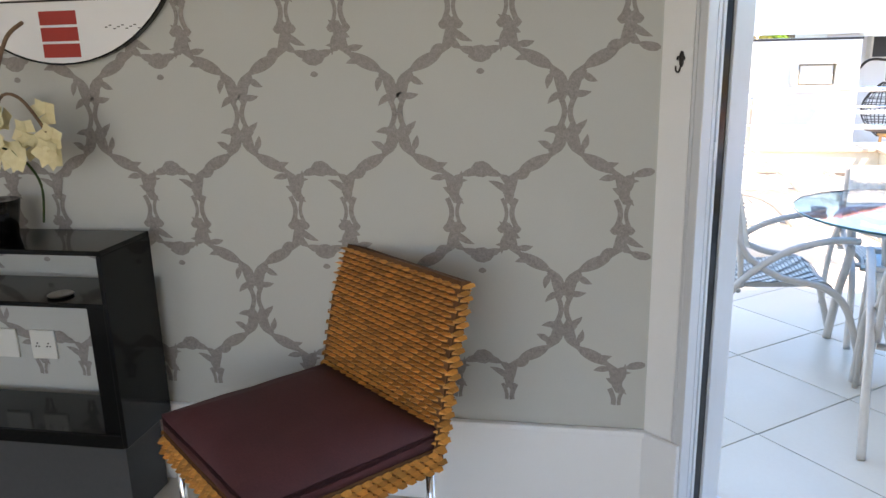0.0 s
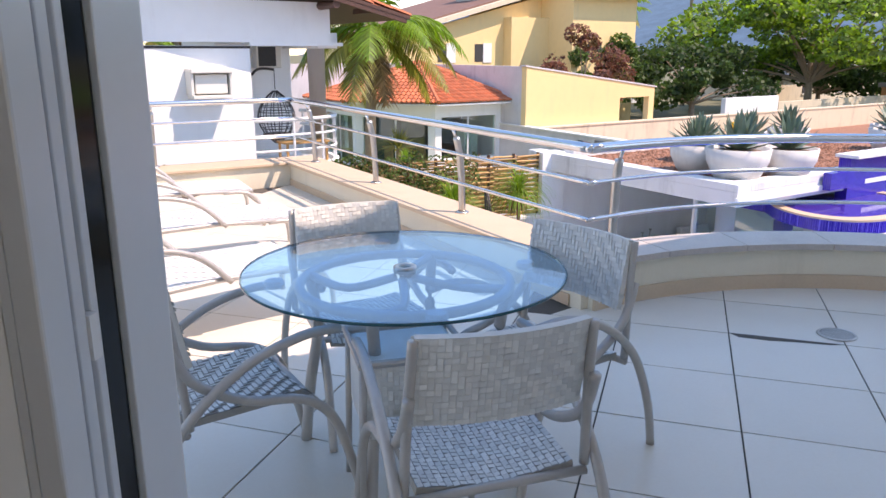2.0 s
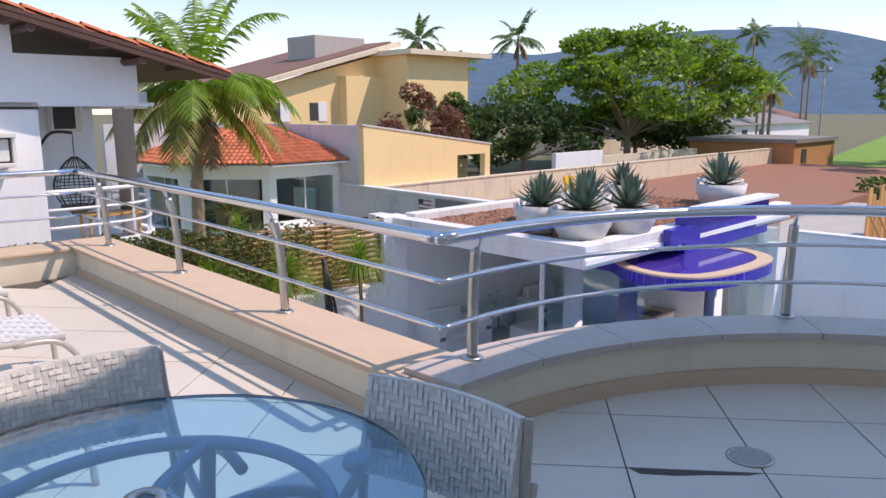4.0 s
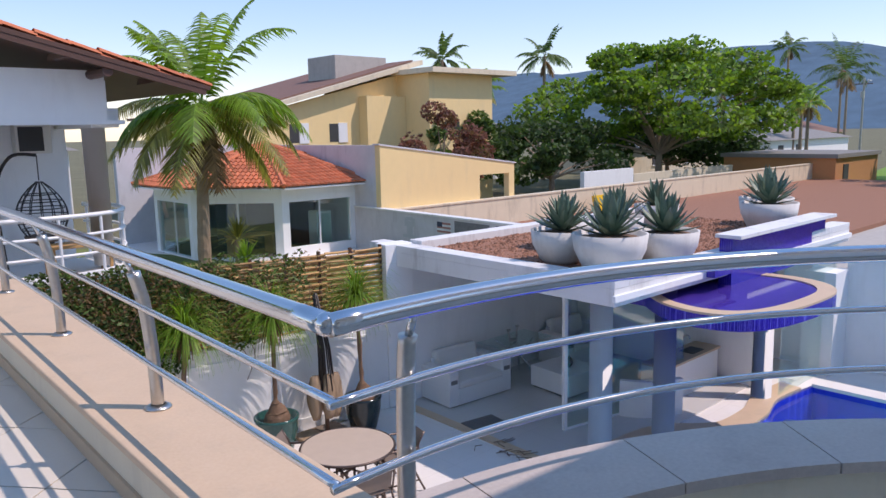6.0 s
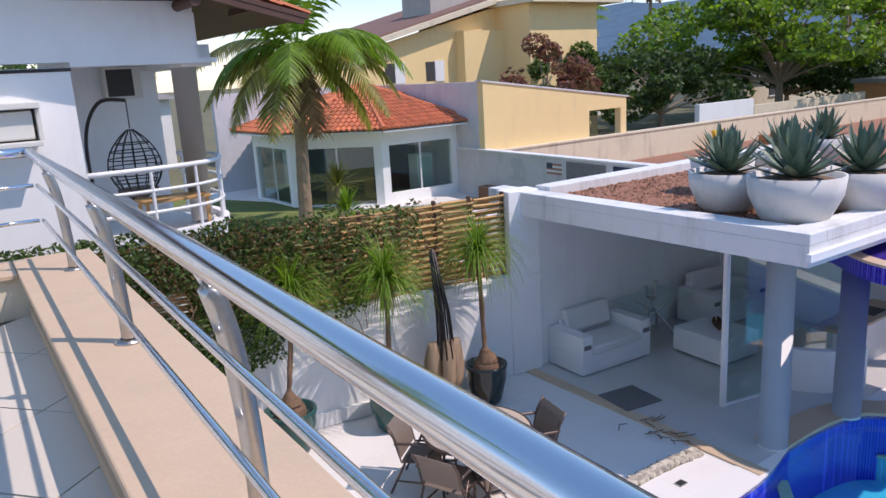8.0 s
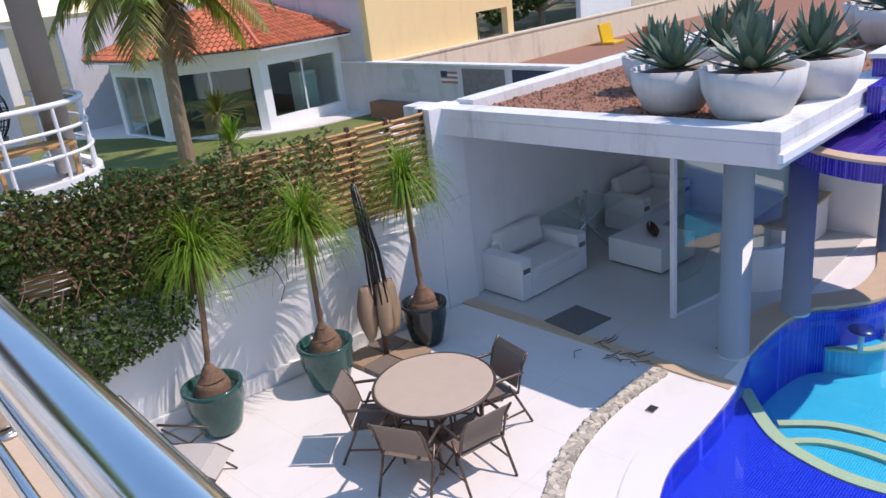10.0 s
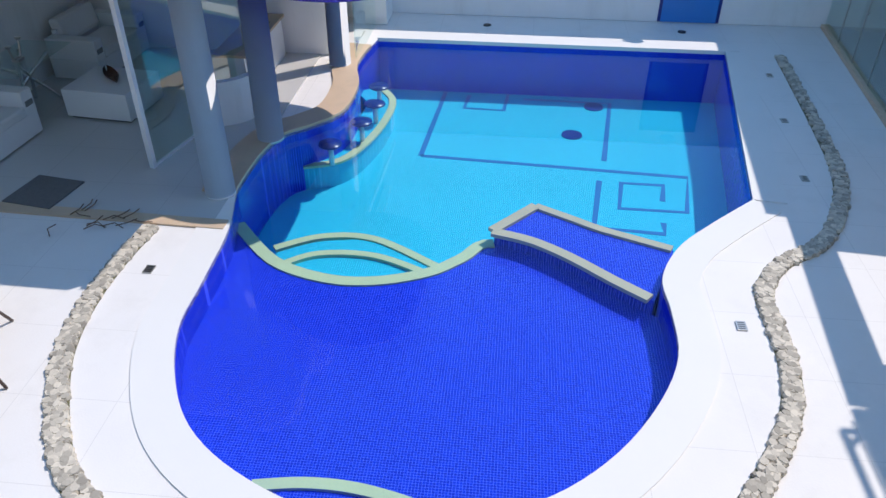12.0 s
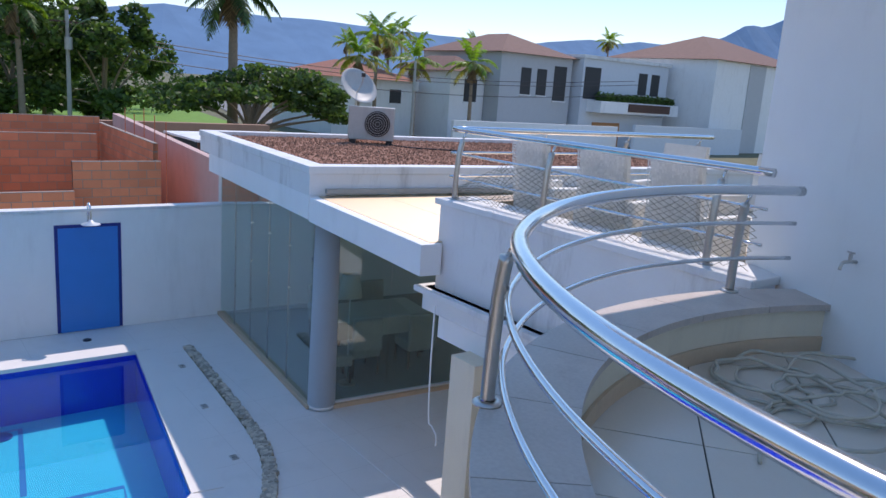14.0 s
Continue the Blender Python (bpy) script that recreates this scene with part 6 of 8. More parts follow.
PEB_R = [(16.18, 1.52), (14.91, 1.61), (13.51, 1.72), (12.37, 1.85), (11.55, 2.1), (10.85, 2.5), (10.44, 3.0), (9.98, 3.28), (9.47, 3.31), (9.03, 3.32), (8.57, 3.41), (8.11, 3.62), (7.6, 3.95), (7.2, 4.3)]
pebbles("pebbles_left", PEB_L, 0.07, 1900, 1)
pebbles("pebbles_right", PEB_R, 0.065, 2600, 2)
for x, y in ((9.46, 3.6), (12.21, 2.28), (13.79, 2.09), (15.39, 1.88), (9.72, 9.07)):
    d = thing("deck_drain", "small square grey drain in the pool deck", "drain", pose(x, y, G))
    part("plate", box(-0.06, -0.045, -0.004, 0.06, 0.045, 0.008, 0.002), M["steel_dull"], d)
    for k in range(4):
        part("slot", box(-0.045 + 0.026 * k, -0.03, 0.008, -0.035 + 0.026 * k, 0.03, 0.0086), M["pole"], d)
for x, y in ((17.22, 6.21), (17.23, 2.88)):
    d = thing("deck_drain", "small round dark drain by the end wall", "drain", pose(x, y, G))
    part("plate", lathe(bmesh.new(), [(0.07, -0.004), (0.07, 0.008), (0.0, 0.009)], 20), M["pole"], d)
tw = thing("dead_branch", "dry brown twigs lying on the threshold", "twigs", pose(10.5, 9.9, G + 0.02))
rnd = random.Random(4)
for k in range(14):
    a = rnd.uniform(0, math.tau)
    x, y = rnd.uniform(-0.2, 0.2), rnd.uniform(-0.5, 0.5)
    part("twig", tube([(x, y, 0.01), (x + 0.12 * math.cos(a), y + 0.12 * math.sin(a), 0.03), (x + 0.22 * math.cos(a + 0.4), y + 0.22 * math.sin(a + 0.4), 0.012)], 0.006, 5), M["bark"], tw)

# ---- end wall of the court with the shower ----
NX = 17.735
structure("wall_north", box(NX, -0.2, G, NX + 0.2, 8.0, -0.98), M["white"], "white end wall of the pool court", "wall")
structure("wall_north_cap", box(NX - 0.03, -0.2, -0.98, NX + 0.23, 8.0, -0.93, 0.006), M["white_worn"], "weathered white cap of the end wall", "cornice")
sh = thing("shower", "blue tiled shower panel with a chrome shower head", "shower", pose(NX - 0.002, 2.71, G))
part("border", box(-0.008, -0.53, 0.01, 0.0, 0.53, 1.9), M["navy"], sh, "navy mosaic border")
part("panel", box(-0.014, -0.475, 0.01, -0.008, 0.475, 1.845), M["blue_paint"], sh, "flat blue panel")
part("pipe", tube(smooth_line([(-0.01, 0, 1.95), (-0.02, 0, 2.2), (-0.1, 0.0, 2.28), (-0.2, 0.0, 2.2), (-0.22, 0.0, 2.0)], 5), 0.016, 10), M["steel"], sh, smooth=True)
part("shower_head", lathe(bmesh.new(), [(0.03, 0.08), (0.05, 0.04), (0.15, 0.012), (0.155, 0.0), (0.0, 0.0)], 28, Matrix.Translation((-0.22, 0, 1.93))), M["white_clean"], sh, smooth=True)

# ---- glass annex ----
AX = pose(12.93, 0.92, 0, 0, 0, -5.5)


def ax(b, bev=0.0):
    return box(*b, bev, m=AX)


structure("annex_roof", ax((-0.08, -9.0, 0.0, 5.6, 0.12, 0.28)), M["white_worn"], "weathered white flat roof of the glass annex", "roof")
structure("annex_fascia", ax((-0.08, -0.12, -0.32, 4.95, 0.12, -0.002)), M["white"], "white fascia over the glass wall", "roof")
for nm, b in (("annex_rim_front", (-0.1, -9.0, 0.28, 0.18, 0.14, 0.385)), ("annex_rim_side", (0.18, -0.14, 0.28, 5.62, 0.14, 0.385)), ("annex_rim_far", (5.34, -9.0, 0.28, 5.62, -0.14, 0.385))):
    structure(nm, ax(b, 0.01), M["white_worn"], "stained white rim of the annex roof", "roof")
structure("annex_moulding", ax((-0.16, -9.0, 0.03, -0.08, -0.1, 0.09)), M["concrete"], "grey stained moulding under the roof rim", "cornice")
structure("annex_gravel", ax((0.18, -9.0, 0.28, 5.34, -0.14, 0.31)), M["gravel"], "red gravel on the annex roof", "gravel")
gravel_stones(AX, 0.2, 5.3, -8.8, -0.18, 0.314, 9000, 9, "loose red-brown gravel on the annex roof")
structure("annex_low_roof", ax((-0.86, -4.7, -0.34, -0.08, -0.12, -0.02)), M["white_worn"], "narrow flat roof along the annex", "roof")
pg = thing("glazed_pergola", "white beams carrying a beige glass roof beside the annex", "pergola", AX, kind="structure")
part("front_beam", box(-3.05, -0.12, -0.34, -0.09, 0.12, -0.02, 0.006), M["white"], pg)
for k in range(5):
    part("beam", box(-3.05, -1.02 - 0.93 * k, -0.30, -0.86, -0.85 - 0.93 * k, -0.04, 0.005), M["white"], pg)
for k in range(5):
    part("glass_pane", box(-3.0, -0.93 - 0.93 * k, -0.018, -0.10, -0.005 - 0.93 * k, -0.008), M["beige_glass"], pg, "beige-tinted glass pane with a beige gloss").visible_shadow = False
c = thing("column", "round white column at the annex corner", "column", pose(13.03, 0.66, G), kind="structure")
part("shaft", lathe(bmesh.new(), [(0.20, 0.0), (0.20, 0.06), (0.17, 0.075), (0.17, -0.34 - G)], 32), M["white"], c, smooth=True)
gw = thing("glass_wall", "tall green-tinted glass wall of the annex", "window", AX, kind="structure")
for k in range(5):
    x = 0.25 + k * 0.92
    part("pane", box(x, -0.10, G + 0.06, x + 0.905, -0.09, -0.325), M["glass"], gw).visible_shadow = False
    if k:
        part("mullion", box(x - 0.012, -0.108, G + 0.06, x - 0.002, -0.085, -0.325), M["steel_dull"], gw)
    for z in (-0.95, -1.6, -2.3):
        part("clip", box(x - 0.03, -0.115, z, x + 0.03, -0.08, z + 0.02), M["steel"], gw)
part("sill", box(0.1, -0.16, G, 4.9, -0.02, G + 0.06), M["coping"], gw)
for k in range(3):
    y = -0.2 - k * 1.05
    part("pane", box(0.05, y - 1.035, G + 0.06, 0.06, y, -0.345), M["glass"], gw).visible_shadow = False
part("sill", box(-0.03, -4.0, G, 0.11, -0.16, G + 0.06), M["coping"], gw)
part("bottom_frame", box(0.03, -3.4, G + 0.06, 0.08, -0.2, G + 0.09), M["alu"], gw)
structure("annex_floor", ax((0.1, -6.0, G - 0.02, 4.9, -0.1, G + 0.03)), M["dark_floor"], "dark polished floor inside the annex", "floor")
structure("annex_back_wall", ax((0.1, -6.2, G, 4.9, -6.0, 0.0)), M["annex_wall"], "back wall inside the annex, toned for shade", "wall")
structure("annex_far_wall", ax((4.9, -6.2, G, 5.1, -0.1, 0.0)), M["annex_wall"], "far wall inside the annex, toned for shade", "wall")


def dining_chair(m):
    c = thing("dining_chair", "striped grey upholstered chair seen through the glass", "chair", m, "chairs in the annex")
    part("seat", box(-0.25, -0.25, 0.3, 0.25, 0.25, 0.47, 0.03), M["stripe"], c)
    part("backrest", box(-0.25, -0.3, 0.42, 0.25, -0.2, 0.95, 0.03), M["stripe"], c)
    for x in (-0.22, 0.22):
        for y in (-0.22, 0.22):
            part("leg", cyl((x, y, 0), (x, y, 0.31), 0.018, 0.022), M["wood_dark"], c)
    return c


dt = thing("dining_table", "long table with a pale cloth inside the annex", "table", AX @ pose(1.9, -1.9, G + 0.03))
part("tabletop", box(-0.5, -0.9, 0.70, 0.5, 0.9, 0.75, 0.01), M["cloth"], dt)
part("cloth_drop", box(-0.51, -0.91, 0.45, 0.51, 0.91, 0.70), M["cloth"], dt)
for x in (-0.4, 0.4):
    for y in (-0.8, 0.8):
        part("leg", box(x - 0.03, y - 0.03, 0, x + 0.03, y + 0.03, 0.45), M["wood_dark"], dt)
dc = dining_chair(AX @ pose(1.1, -1.3, G + 0.03, 0, 0, -90))
for x, y, a in ((1.1, -2.3, -90), (2.75, -1.4, 90), (2.75, -2.4, 90), (0.9, -0.75, 170)):
    copy_thing(dc, AX @ pose(x, y, G + 0.03, 0, 0, a))
fl = thing("floor_lamp", "floor lamp with a pale shade inside the annex", "lamp", AX @ pose(0.7, -0.9, G + 0.03))
part("pole", cyl((0, 0, 0), (0, 0, 1.45), 0.012), M["steel_dull"], fl)
part("shade", lathe(bmesh.new(), [(0.18, 1.4), (0.13, 1.75), (0.125, 1.75), (0.175, 1.4)], 24), M["cloth"], fl, "pale fabric shade", smooth=True)
part("foot", lathe(bmesh.new(), [(0.14, 0), (0.14, 0.02), (0.0, 0.025)], 20), M["steel_dull"], fl)

# ---- second terrace above the arcade ----
structure("wall_terrace_2", box(6.6, 0.80, -0.5, 10.0, 1.06, 0.36), M["white_worn"], "stained white wall of the second terrace", "wall")
structure("coping_terrace_2", box(6.6, 0.6, 0.36, 10.05, 1.10, 0.42, 0.008), M["white_worn"], "cracked white coping of the second terrace", "coping")
structure("wall_terrace_2_end", box(9.75, -3.4, -0.34, 10.0, 0.80, 0.36), M["white_worn"], "stained white end wall of the second terrace", "wall")
structure("coping_terrace_2_end", box(9.7, -3.4, 0.36, 10.05, 0.6, 0.42, 0.008), M["coping"], "cream coping of the second terrace", "coping")
structure("floor_terrace_2", box(6.6, -3.4, -0.34, 9.75, 0.8, 0.02), M["beige_roof"], "sunny beige floor of the second terrace", "floor")
structure("cornice_arcade", box(6.8, 0.8, -0.74, 10.1, 1.14, -0.5, 0.012), M["white_worn"], "stepped white cornice over the arcade", "cornice")
structure("cornice_arcade_top", box(6.8, 0.8, -0.56, 10.18, 1.2, -0.50, 0.008), M["white_worn"], "projecting white cornice edge", "cornice")
structure("beam_arcade", box(6.8, 0.86, -1.0, 9.9, 1.06, -0.74), M["white"], "white beam of the arcade", "beam")
p = thing("arcade_pier", "square white pier with a moulded plinth", "pillar", pose(9.2, 1.1, G), kind="structure")
part("shaft", box(-0.18, -0.18, 0.55, 0.18, 0.18, 2.12, 0.006), M["parapet"], p)
part("plinth", box(-0.225, -0.225, 0, 0.225, 0.225, 0.48, 0.008), M["parapet"], p)
part("moulding", box(-0.25, -0.25, 0.48, 0.25, 0.25, 0.56, 0.015), M["white"], p)
structure("arcade_floor", box(6.0, -2.4, G - 0.02, 9.05, 1.36, G + 0.025), M["arcade_tile"], "cream tiled floor of the arcade", "floor")
structure("passage_floor", box(9.05, -2.4, G - 0.02, 12.9, 0.90, G + 0.004), M["deck"], "white stone floor under the pergola", "floor")
structure("wall_house_lower", box(-5.0, 0.7, G, 6.6, 0.95, -0.34), M["white"], "white lower house wall", "wall")
structure("wall_arcade_back", box(6.0, -2.6, G, 12.9, -2.4, -0.34), M["parapet"], "cream wall at the back of the arcade", "wall")
railing("steel railing with a torn net on the second terrace", straight((10.12, 0.86), (6.7, 0.86), (0, -1)), (0.06, 0.42, 0.9), 1.1, (0.86, 0.62), 30, 0.42)
railing("steel railing at the end of the second terrace", straight((10.12, 0.86), (10.0, -3.4), (-1, 0)), (0.30, 0.62, 0.95), 1.1, (0.86, 0.62), 30, 0.42)
# safety net
tagged(part("rope", tube(smooth_line([(9.62, 1.33, -0.56), (9.60, 1.35, -1.1), (9.56, 1.36, -1.68), (9.50, 1.36, -1.75), (9.42, 1.36, -1.82), (9.42, 1.36, -1.92)], 5), 0.009, 6), M["white_clean"], None, "", True), "thin white cord hanging from the arcade cornice", "cord")
net = thing("safety_net", "torn green safety net tied to the steel railing", "net")
bm = bmesh.new()
x0, x1, nx, nz = 6.75, 10.0, 40, 9
def npt(i, j):
    x = x0 + (x1 - x0) * i / nx
    sag = 0.30 * max(0.0, min(1.0, (x - 9.3) / 0.6)) * (j / nz)
    return Vector((x + 0.012 * math.sin(j * 2.1 + i), 0.90 + 0.03 * math.sin(i * 0.7) + 0.02 * math.sin(j), 0.43 + 0.42 * j / nz - sag + 0.01 * math.sin(i * 1.3)))
for i in range(nx):
    for j in range(nz):
        add_tube(bm, [npt(i, j), npt(i + 1, j + 1)], 0.0022, 3)
        add_tube(bm, [npt(i + 1, j), npt(i, j + 1)], 0.0022, 3)
part("mesh", bm, M["net"], net)


def wicker_armchair(m):
    c = thing("wicker_armchair", "white woven armchair on the second terrace", "chair", m, "chairs on the second terrace")
    back = lambda u, v: (u * 0.5, -0.26 - 0.08 * (v + 0.5), 0.72 + v * 0.62)
    part("backrest", sheet(back, 6, 6, 0.05), M["wicker_white"], c)
    part("back_weave", weave(bmesh.new(), 0.5, 0.62, 20, 24, lambda u, v: Vector(back(-u, v)) + Vector((0, -0.052, 0))), M["wicker_white"], c)
    part("front_weave", weave(bmesh.new(), 0.5, 0.62, 20, 24, lambda u, v: Vector(back(u, v)) + Vector((0, 0.002, 0))), M["wicker_white"], c)
    part("seat", box(-0.26, -0.28, 0.28, 0.26, 0.28, 0.42, 0.02), M["wicker_white"], c)
    for s in (-1, 1):
        part("arm", box(s * 0.28 - 0.05, -0.26, 0.28, s * 0.28 + 0.05, 0.3, 0.62, 0.025), M["wicker_white"], c)
    for x in (-0.26, 0.26):
        for y in (-0.24, 0.24):
            part("leg", box(x - 0.025, y - 0.025, 0, x + 0.025, y + 0.025, 0.28), M["wicker_white"], c)
    return c


wa = wicker_armchair(pose(9.35, 0.15, 0.02, 0, 0, 172))
for x, y, a in ((8.55, 0.1, 185), (9.2, -1.5, 12), (8.1, -1.4, -5), (7.75, 0.1, 178)):
    copy_thing(wa, pose(x, y, 0.02, 0, 0, a))

# ---- things on the annex roof ----
ac = thing("air_conditioner", "weathered outdoor air conditioner unit on the gravel roof", "air conditioner", AX @ pose(4.35, -2.9, 0.31, 0, 0, 62))
part("case", box(-0.45, -0.17, 0.08, 0.45, 0.17, 0.72, 0.012), M["ac_grey"], ac)
part("fan_guard", lathe(bmesh.new(), [(0.25, 0.0), (0.25, 0.02), (0.22, 0.025), (0.05, 0.03), (0, 0.03)], 32, pose(-0.12, 0.172, 0.40, -90, 0, 0)), M["pole"], ac, "dark round fan guard")
for k in range(5):
    part("guard_ring", tube([(-0.12 + 0.045 * (k + 1) * math.cos(q * math.tau / 24), 0.206, 0.40 + 0.045 * (k + 1) * math.sin(q * math.tau / 24)) for q in range(24)], 0.004, 5, True), M["ac_grey"], ac)
for x in (-0.36, 0.36):
    part("foot", box(x - 0.06, -0.2, 0, x + 0.06, 0.2, 0.08), M["pole"], ac)
dish = thing("satellite_dish", "pale grey satellite dish on a short mast", "satellite dish", AX @ pose(4.7, -2.7, 0.31))
part("mast", cyl((0, 0, 0), (0, 0, 0.95), 0.02), M["steel_dull"], dish)
bm = lathe(bmesh.new(), [(0.0, 0.0), (0.15, 0.015), (0.3, 0.06), (0.4, 0.115), (0.405, 0.11), (0.3, 0.05), (0.0, -0.012)], 32)
bm.transform(pose(0, 0, 1.05, 0, 0, 0) @ pose(0, 0, 0, -55, 0, 100))
part("reflector", bm, M["ac_grey"], dish, smooth=True)
part("feed_arm", tube([(0, 0, 0.95), (-0.35, 0.05, 1.15), (-0.45, 0.07, 1.3)], 0.01, 6), M["steel_dull"], dish)
part("feed", box(-0.49, 0.04, 1.28, -0.41, 0.1, 1.36, 0.01), M["pole"], dish)
tagged(part("roof_cable", tube(smooth_line([AX @ Vector(q) for q in ((4.0, -3.1, 0.33), (3.4, -3.4, 0.325), (3.0, -4.2, 0.33), (2.6, -5.5, 0.325))], 6), 0.015, 6), M["pole"]), "black cable lying on the gravel roof", "cable")

# ---- white house next door with a balcony ----
nh = thing("neighbour_house", "white house with a clay tile roof and a round balcony", "house")
Y = 14.5
part("wall", box(-8, Y, G, 5.36, Y + 0.25, 1.66), M["white"], nh)
part("wall", box(-8, Y + 0.002, 1.72, 5.1, Y + 0.25, 2.82), M["white"], nh)
part("wall", box(5.1, Y + 0.002, 1.72, 6.9, Y + 0.25, 2.42), M["white"], nh)
part("trim_line", box(-8, Y - 0.012, 1.615, 5.37, Y, 1.655), M["pole"], nh, "thin dark trim line")
part("return_wall", box(5.1, Y + 0.25, G, 5.36, 16.5, 1.66), M["white"], nh)
part("beam", box(5.37, Y, 1.66, 7.15, Y + 0.25, 1.72), M["white"], nh)
part("beam", box(6.75, Y + 0.25, 1.62, 7.15, 22, 1.9), M["white"], nh)
part("gable_wall", box(6.8, Y + 0.25, 1.9, 7.0, 22, 2.3), M["white"], nh)
part("balcony_back_wall", box(5.36, 16.5, G, 6.7, 16.7, 1.9), M["white"], nh)
part("balcony_soffit", box(5.36, Y + 0.25, 1.72, 6.75, 16.5, 1.78), M["white"], nh)
part("side_wall", box(6.7, 16.5, G, 6.9, 24, 1.9), M["white"], nh)
# sloping tiled eave
slope = math.atan2(-0.62, 2.55)
ev = Matrix.Translation((5.5, 0, 2.86)) @ Matrix.Rotation(-slope, 4, "Y")
part("roof_deck", box(-8, Y - 0.75, -0.08, 2.75, 24, -0.02, m=ev), M["wood_dark"], nh, "dark timber roof underside")
for k in range(9):
    x = -3.0 + k * 0.62
    part("rafter", box(x, Y - 0.72, -0.17, x + 0.07, Y, -0.08, m=ev), M["wood_dark"], nh, "dark rafter end") if k % 2 == 0 else None
part("purlin", box(-8, Y - 0.74, -0.16, 2.7, Y - 0.66, -0.08, m=ev), M["wood_dark"], nh, "dark fascia board")
for xx, ln in ((-0.3, 0.8), (1.3, 0.8)):
    part("bracket", cyl(ev @ Vector((xx, Y - 0.7, -0.2)), ev @ Vector((xx, Y + 0.2, -0.2)), 0.07, seg=10), M["wood_dark"], nh, "round timber bracket")
bm = bmesh.new()
rows, cols = 13, 30
for j in range(cols):
    y = Y - 0.72 + j * 0.2
    for i in range(24):
        x = 2.75 - i * 0.40
        z = 0.0 + 0.012 * ((i + j) % 2)
        a = [ev @ Vector((x + 0.04, y + 0.1 + 0.095 * math.cos(q), z + 0.055 * math.sin(q))) for q in (0, math.pi / 4, math.pi / 2, 3 * math.pi / 4, math.pi)]
        b = [ev @ Vector((x - 0.40, y + 0.1 + 0.085 * math.cos(q), z + 0.03 + 0.055 * math.sin(q))) for q in (0, math.pi / 4, math.pi / 2, 3 * math.pi / 4, math.pi)]
        va, vb = [bm.verts.new(q) for q in a], [bm.verts.new(q) for q in b]
        for q in range(4):
            bm.faces.new((va[q], va[q + 1], vb[q + 1], vb[q]))
        bm.faces.new(va)
part("roof_tiles", bm, M["terracotta"], nh, "weathered clay roof tiles")
# window air conditioner in its box
part("ac_box", box(4.24, Y - 0.38, 0.80, 4.90, Y, 0.86, 0.01), M["plastic_white"], nh, "white air conditioner shelf")
part("ac_box", box(4.22, Y - 0.40, 1.22, 4.92, Y, 1.29, 0.01), M["plastic_white"], nh, "white air conditioner hood")
part("ac_unit", box(4.30, Y - 0.30, 0.88, 4.84, Y, 1.2, 0.02), M["plastic_white"], nh, "cream air conditioner")
part("ac_box", box(4.22, Y - 0.34, 0.86, 4.27, Y, 1.22, 0.01), M["plastic_white"], nh)
part("ac_box", box(4.87, Y - 0.34, 0.86, 4.92, Y, 1.22, 0.01), M["plastic_white"], nh)
part("wall_unit", box(6.1, 16.25, 1.24, 6.62, 16.5, 1.70, 0.015), M["plastic_white"], nh, "cream air conditioner on the balcony wall")
part("wall_unit_grille", box(6.14, 16.24, 1.28, 6.5, 16.252, 1.66), M["dark"], nh, "dark grille")
# balcony
BAL = smooth_line([(5.36, Y + 0.05), (6.3, Y + 0.05), (6.95, Y + 0.25), (7.3, Y + 0.8), (7.35, Y + 1.6), (7.1, 16.6)], 5)
part("balcony_slab", prism(bmesh.new(), BAL + [Vector((5.36, 16.6))], -0.72, -0.55), M["white"], nh)
part("balcony_coping", band(BAL, -0.06, 0.05, -0.55, -0.47), M["white"], nh)
for z in (0.36, 0.08, -0.2):
    part("balcony_rail", tube([(q[0], q[1], z) for q in BAL], 0.035 if z > 0.3 else 0.024, 8), M["white_clean"], nh, smooth=True)
for k in range(0, len(BAL), 4):
    part("balcony_post", cyl((BAL[k][0], BAL[k][1], -0.5), (BAL[k][0], BAL[k][1], 0.36), 0.022), M["white_clean"], nh)
part("balcony_pillar", lathe(bmesh.new(), [(0.15, -0.5), (0.13, -0.4), (0.125, 1.5), (0.16, 1.56), (0.17, 1.66), (0.17, 1.70)], 20, Matrix.Translation((6.95, 15.3, 0))), M["white"], nh, smooth=True)
sw = thing("hanging_chair", "black wicker egg chair hanging on a curved stand", "chair", pose(6.15, 15.6, -0.55))
part("stand", tube(smooth_line([(-0.45, 0.2, 0.0), (-0.5, 0.2, 1.2), (-0.3, 0.1, 1.75), (0.05, 0, 1.78)], 6), 0.025, 8), M["pole"], sw, smooth=True)
part("chain", cyl((0.05, 0, 1.78), (0.05, 0, 1.4), 0.008), M["pole"], sw)
for k in range(14):
    a = k * math.tau / 14
    part("cane", tube([(0.05 + 0.36 * math.sin(t * math.pi) ** 0.8 * math.cos(a), 0.36 * math.sin(t * math.pi) ** 0.8 * math.sin(a), 1.4 - 1.05 * t) for t in [0.02 + 0.96 * i / 10 for i in range(11)]], 0.009, 4), M["pole"], sw)
for t in (0.2, 0.3, 0.4, 0.5, 0.6, 0.7, 0.8, 0.9):
    r = 0.36 * math.sin(t * math.pi) ** 0.8
    part("hoop", tube([(0.05 + r * math.cos(q * math.tau / 16), r * math.sin(q * math.tau / 16), 1.4 - 1.05 * t) for q in range(16)], 0.008, 4, True), M["pole"], sw)
part("cushion", lathe(bmesh.new(), [(0.0, 0.42), (0.26, 0.48), (0.28, 0.56), (0.0, 0.6)], 16, Matrix.Translation((0.05, 0, 0))), M["sling"], sw, smooth=True)
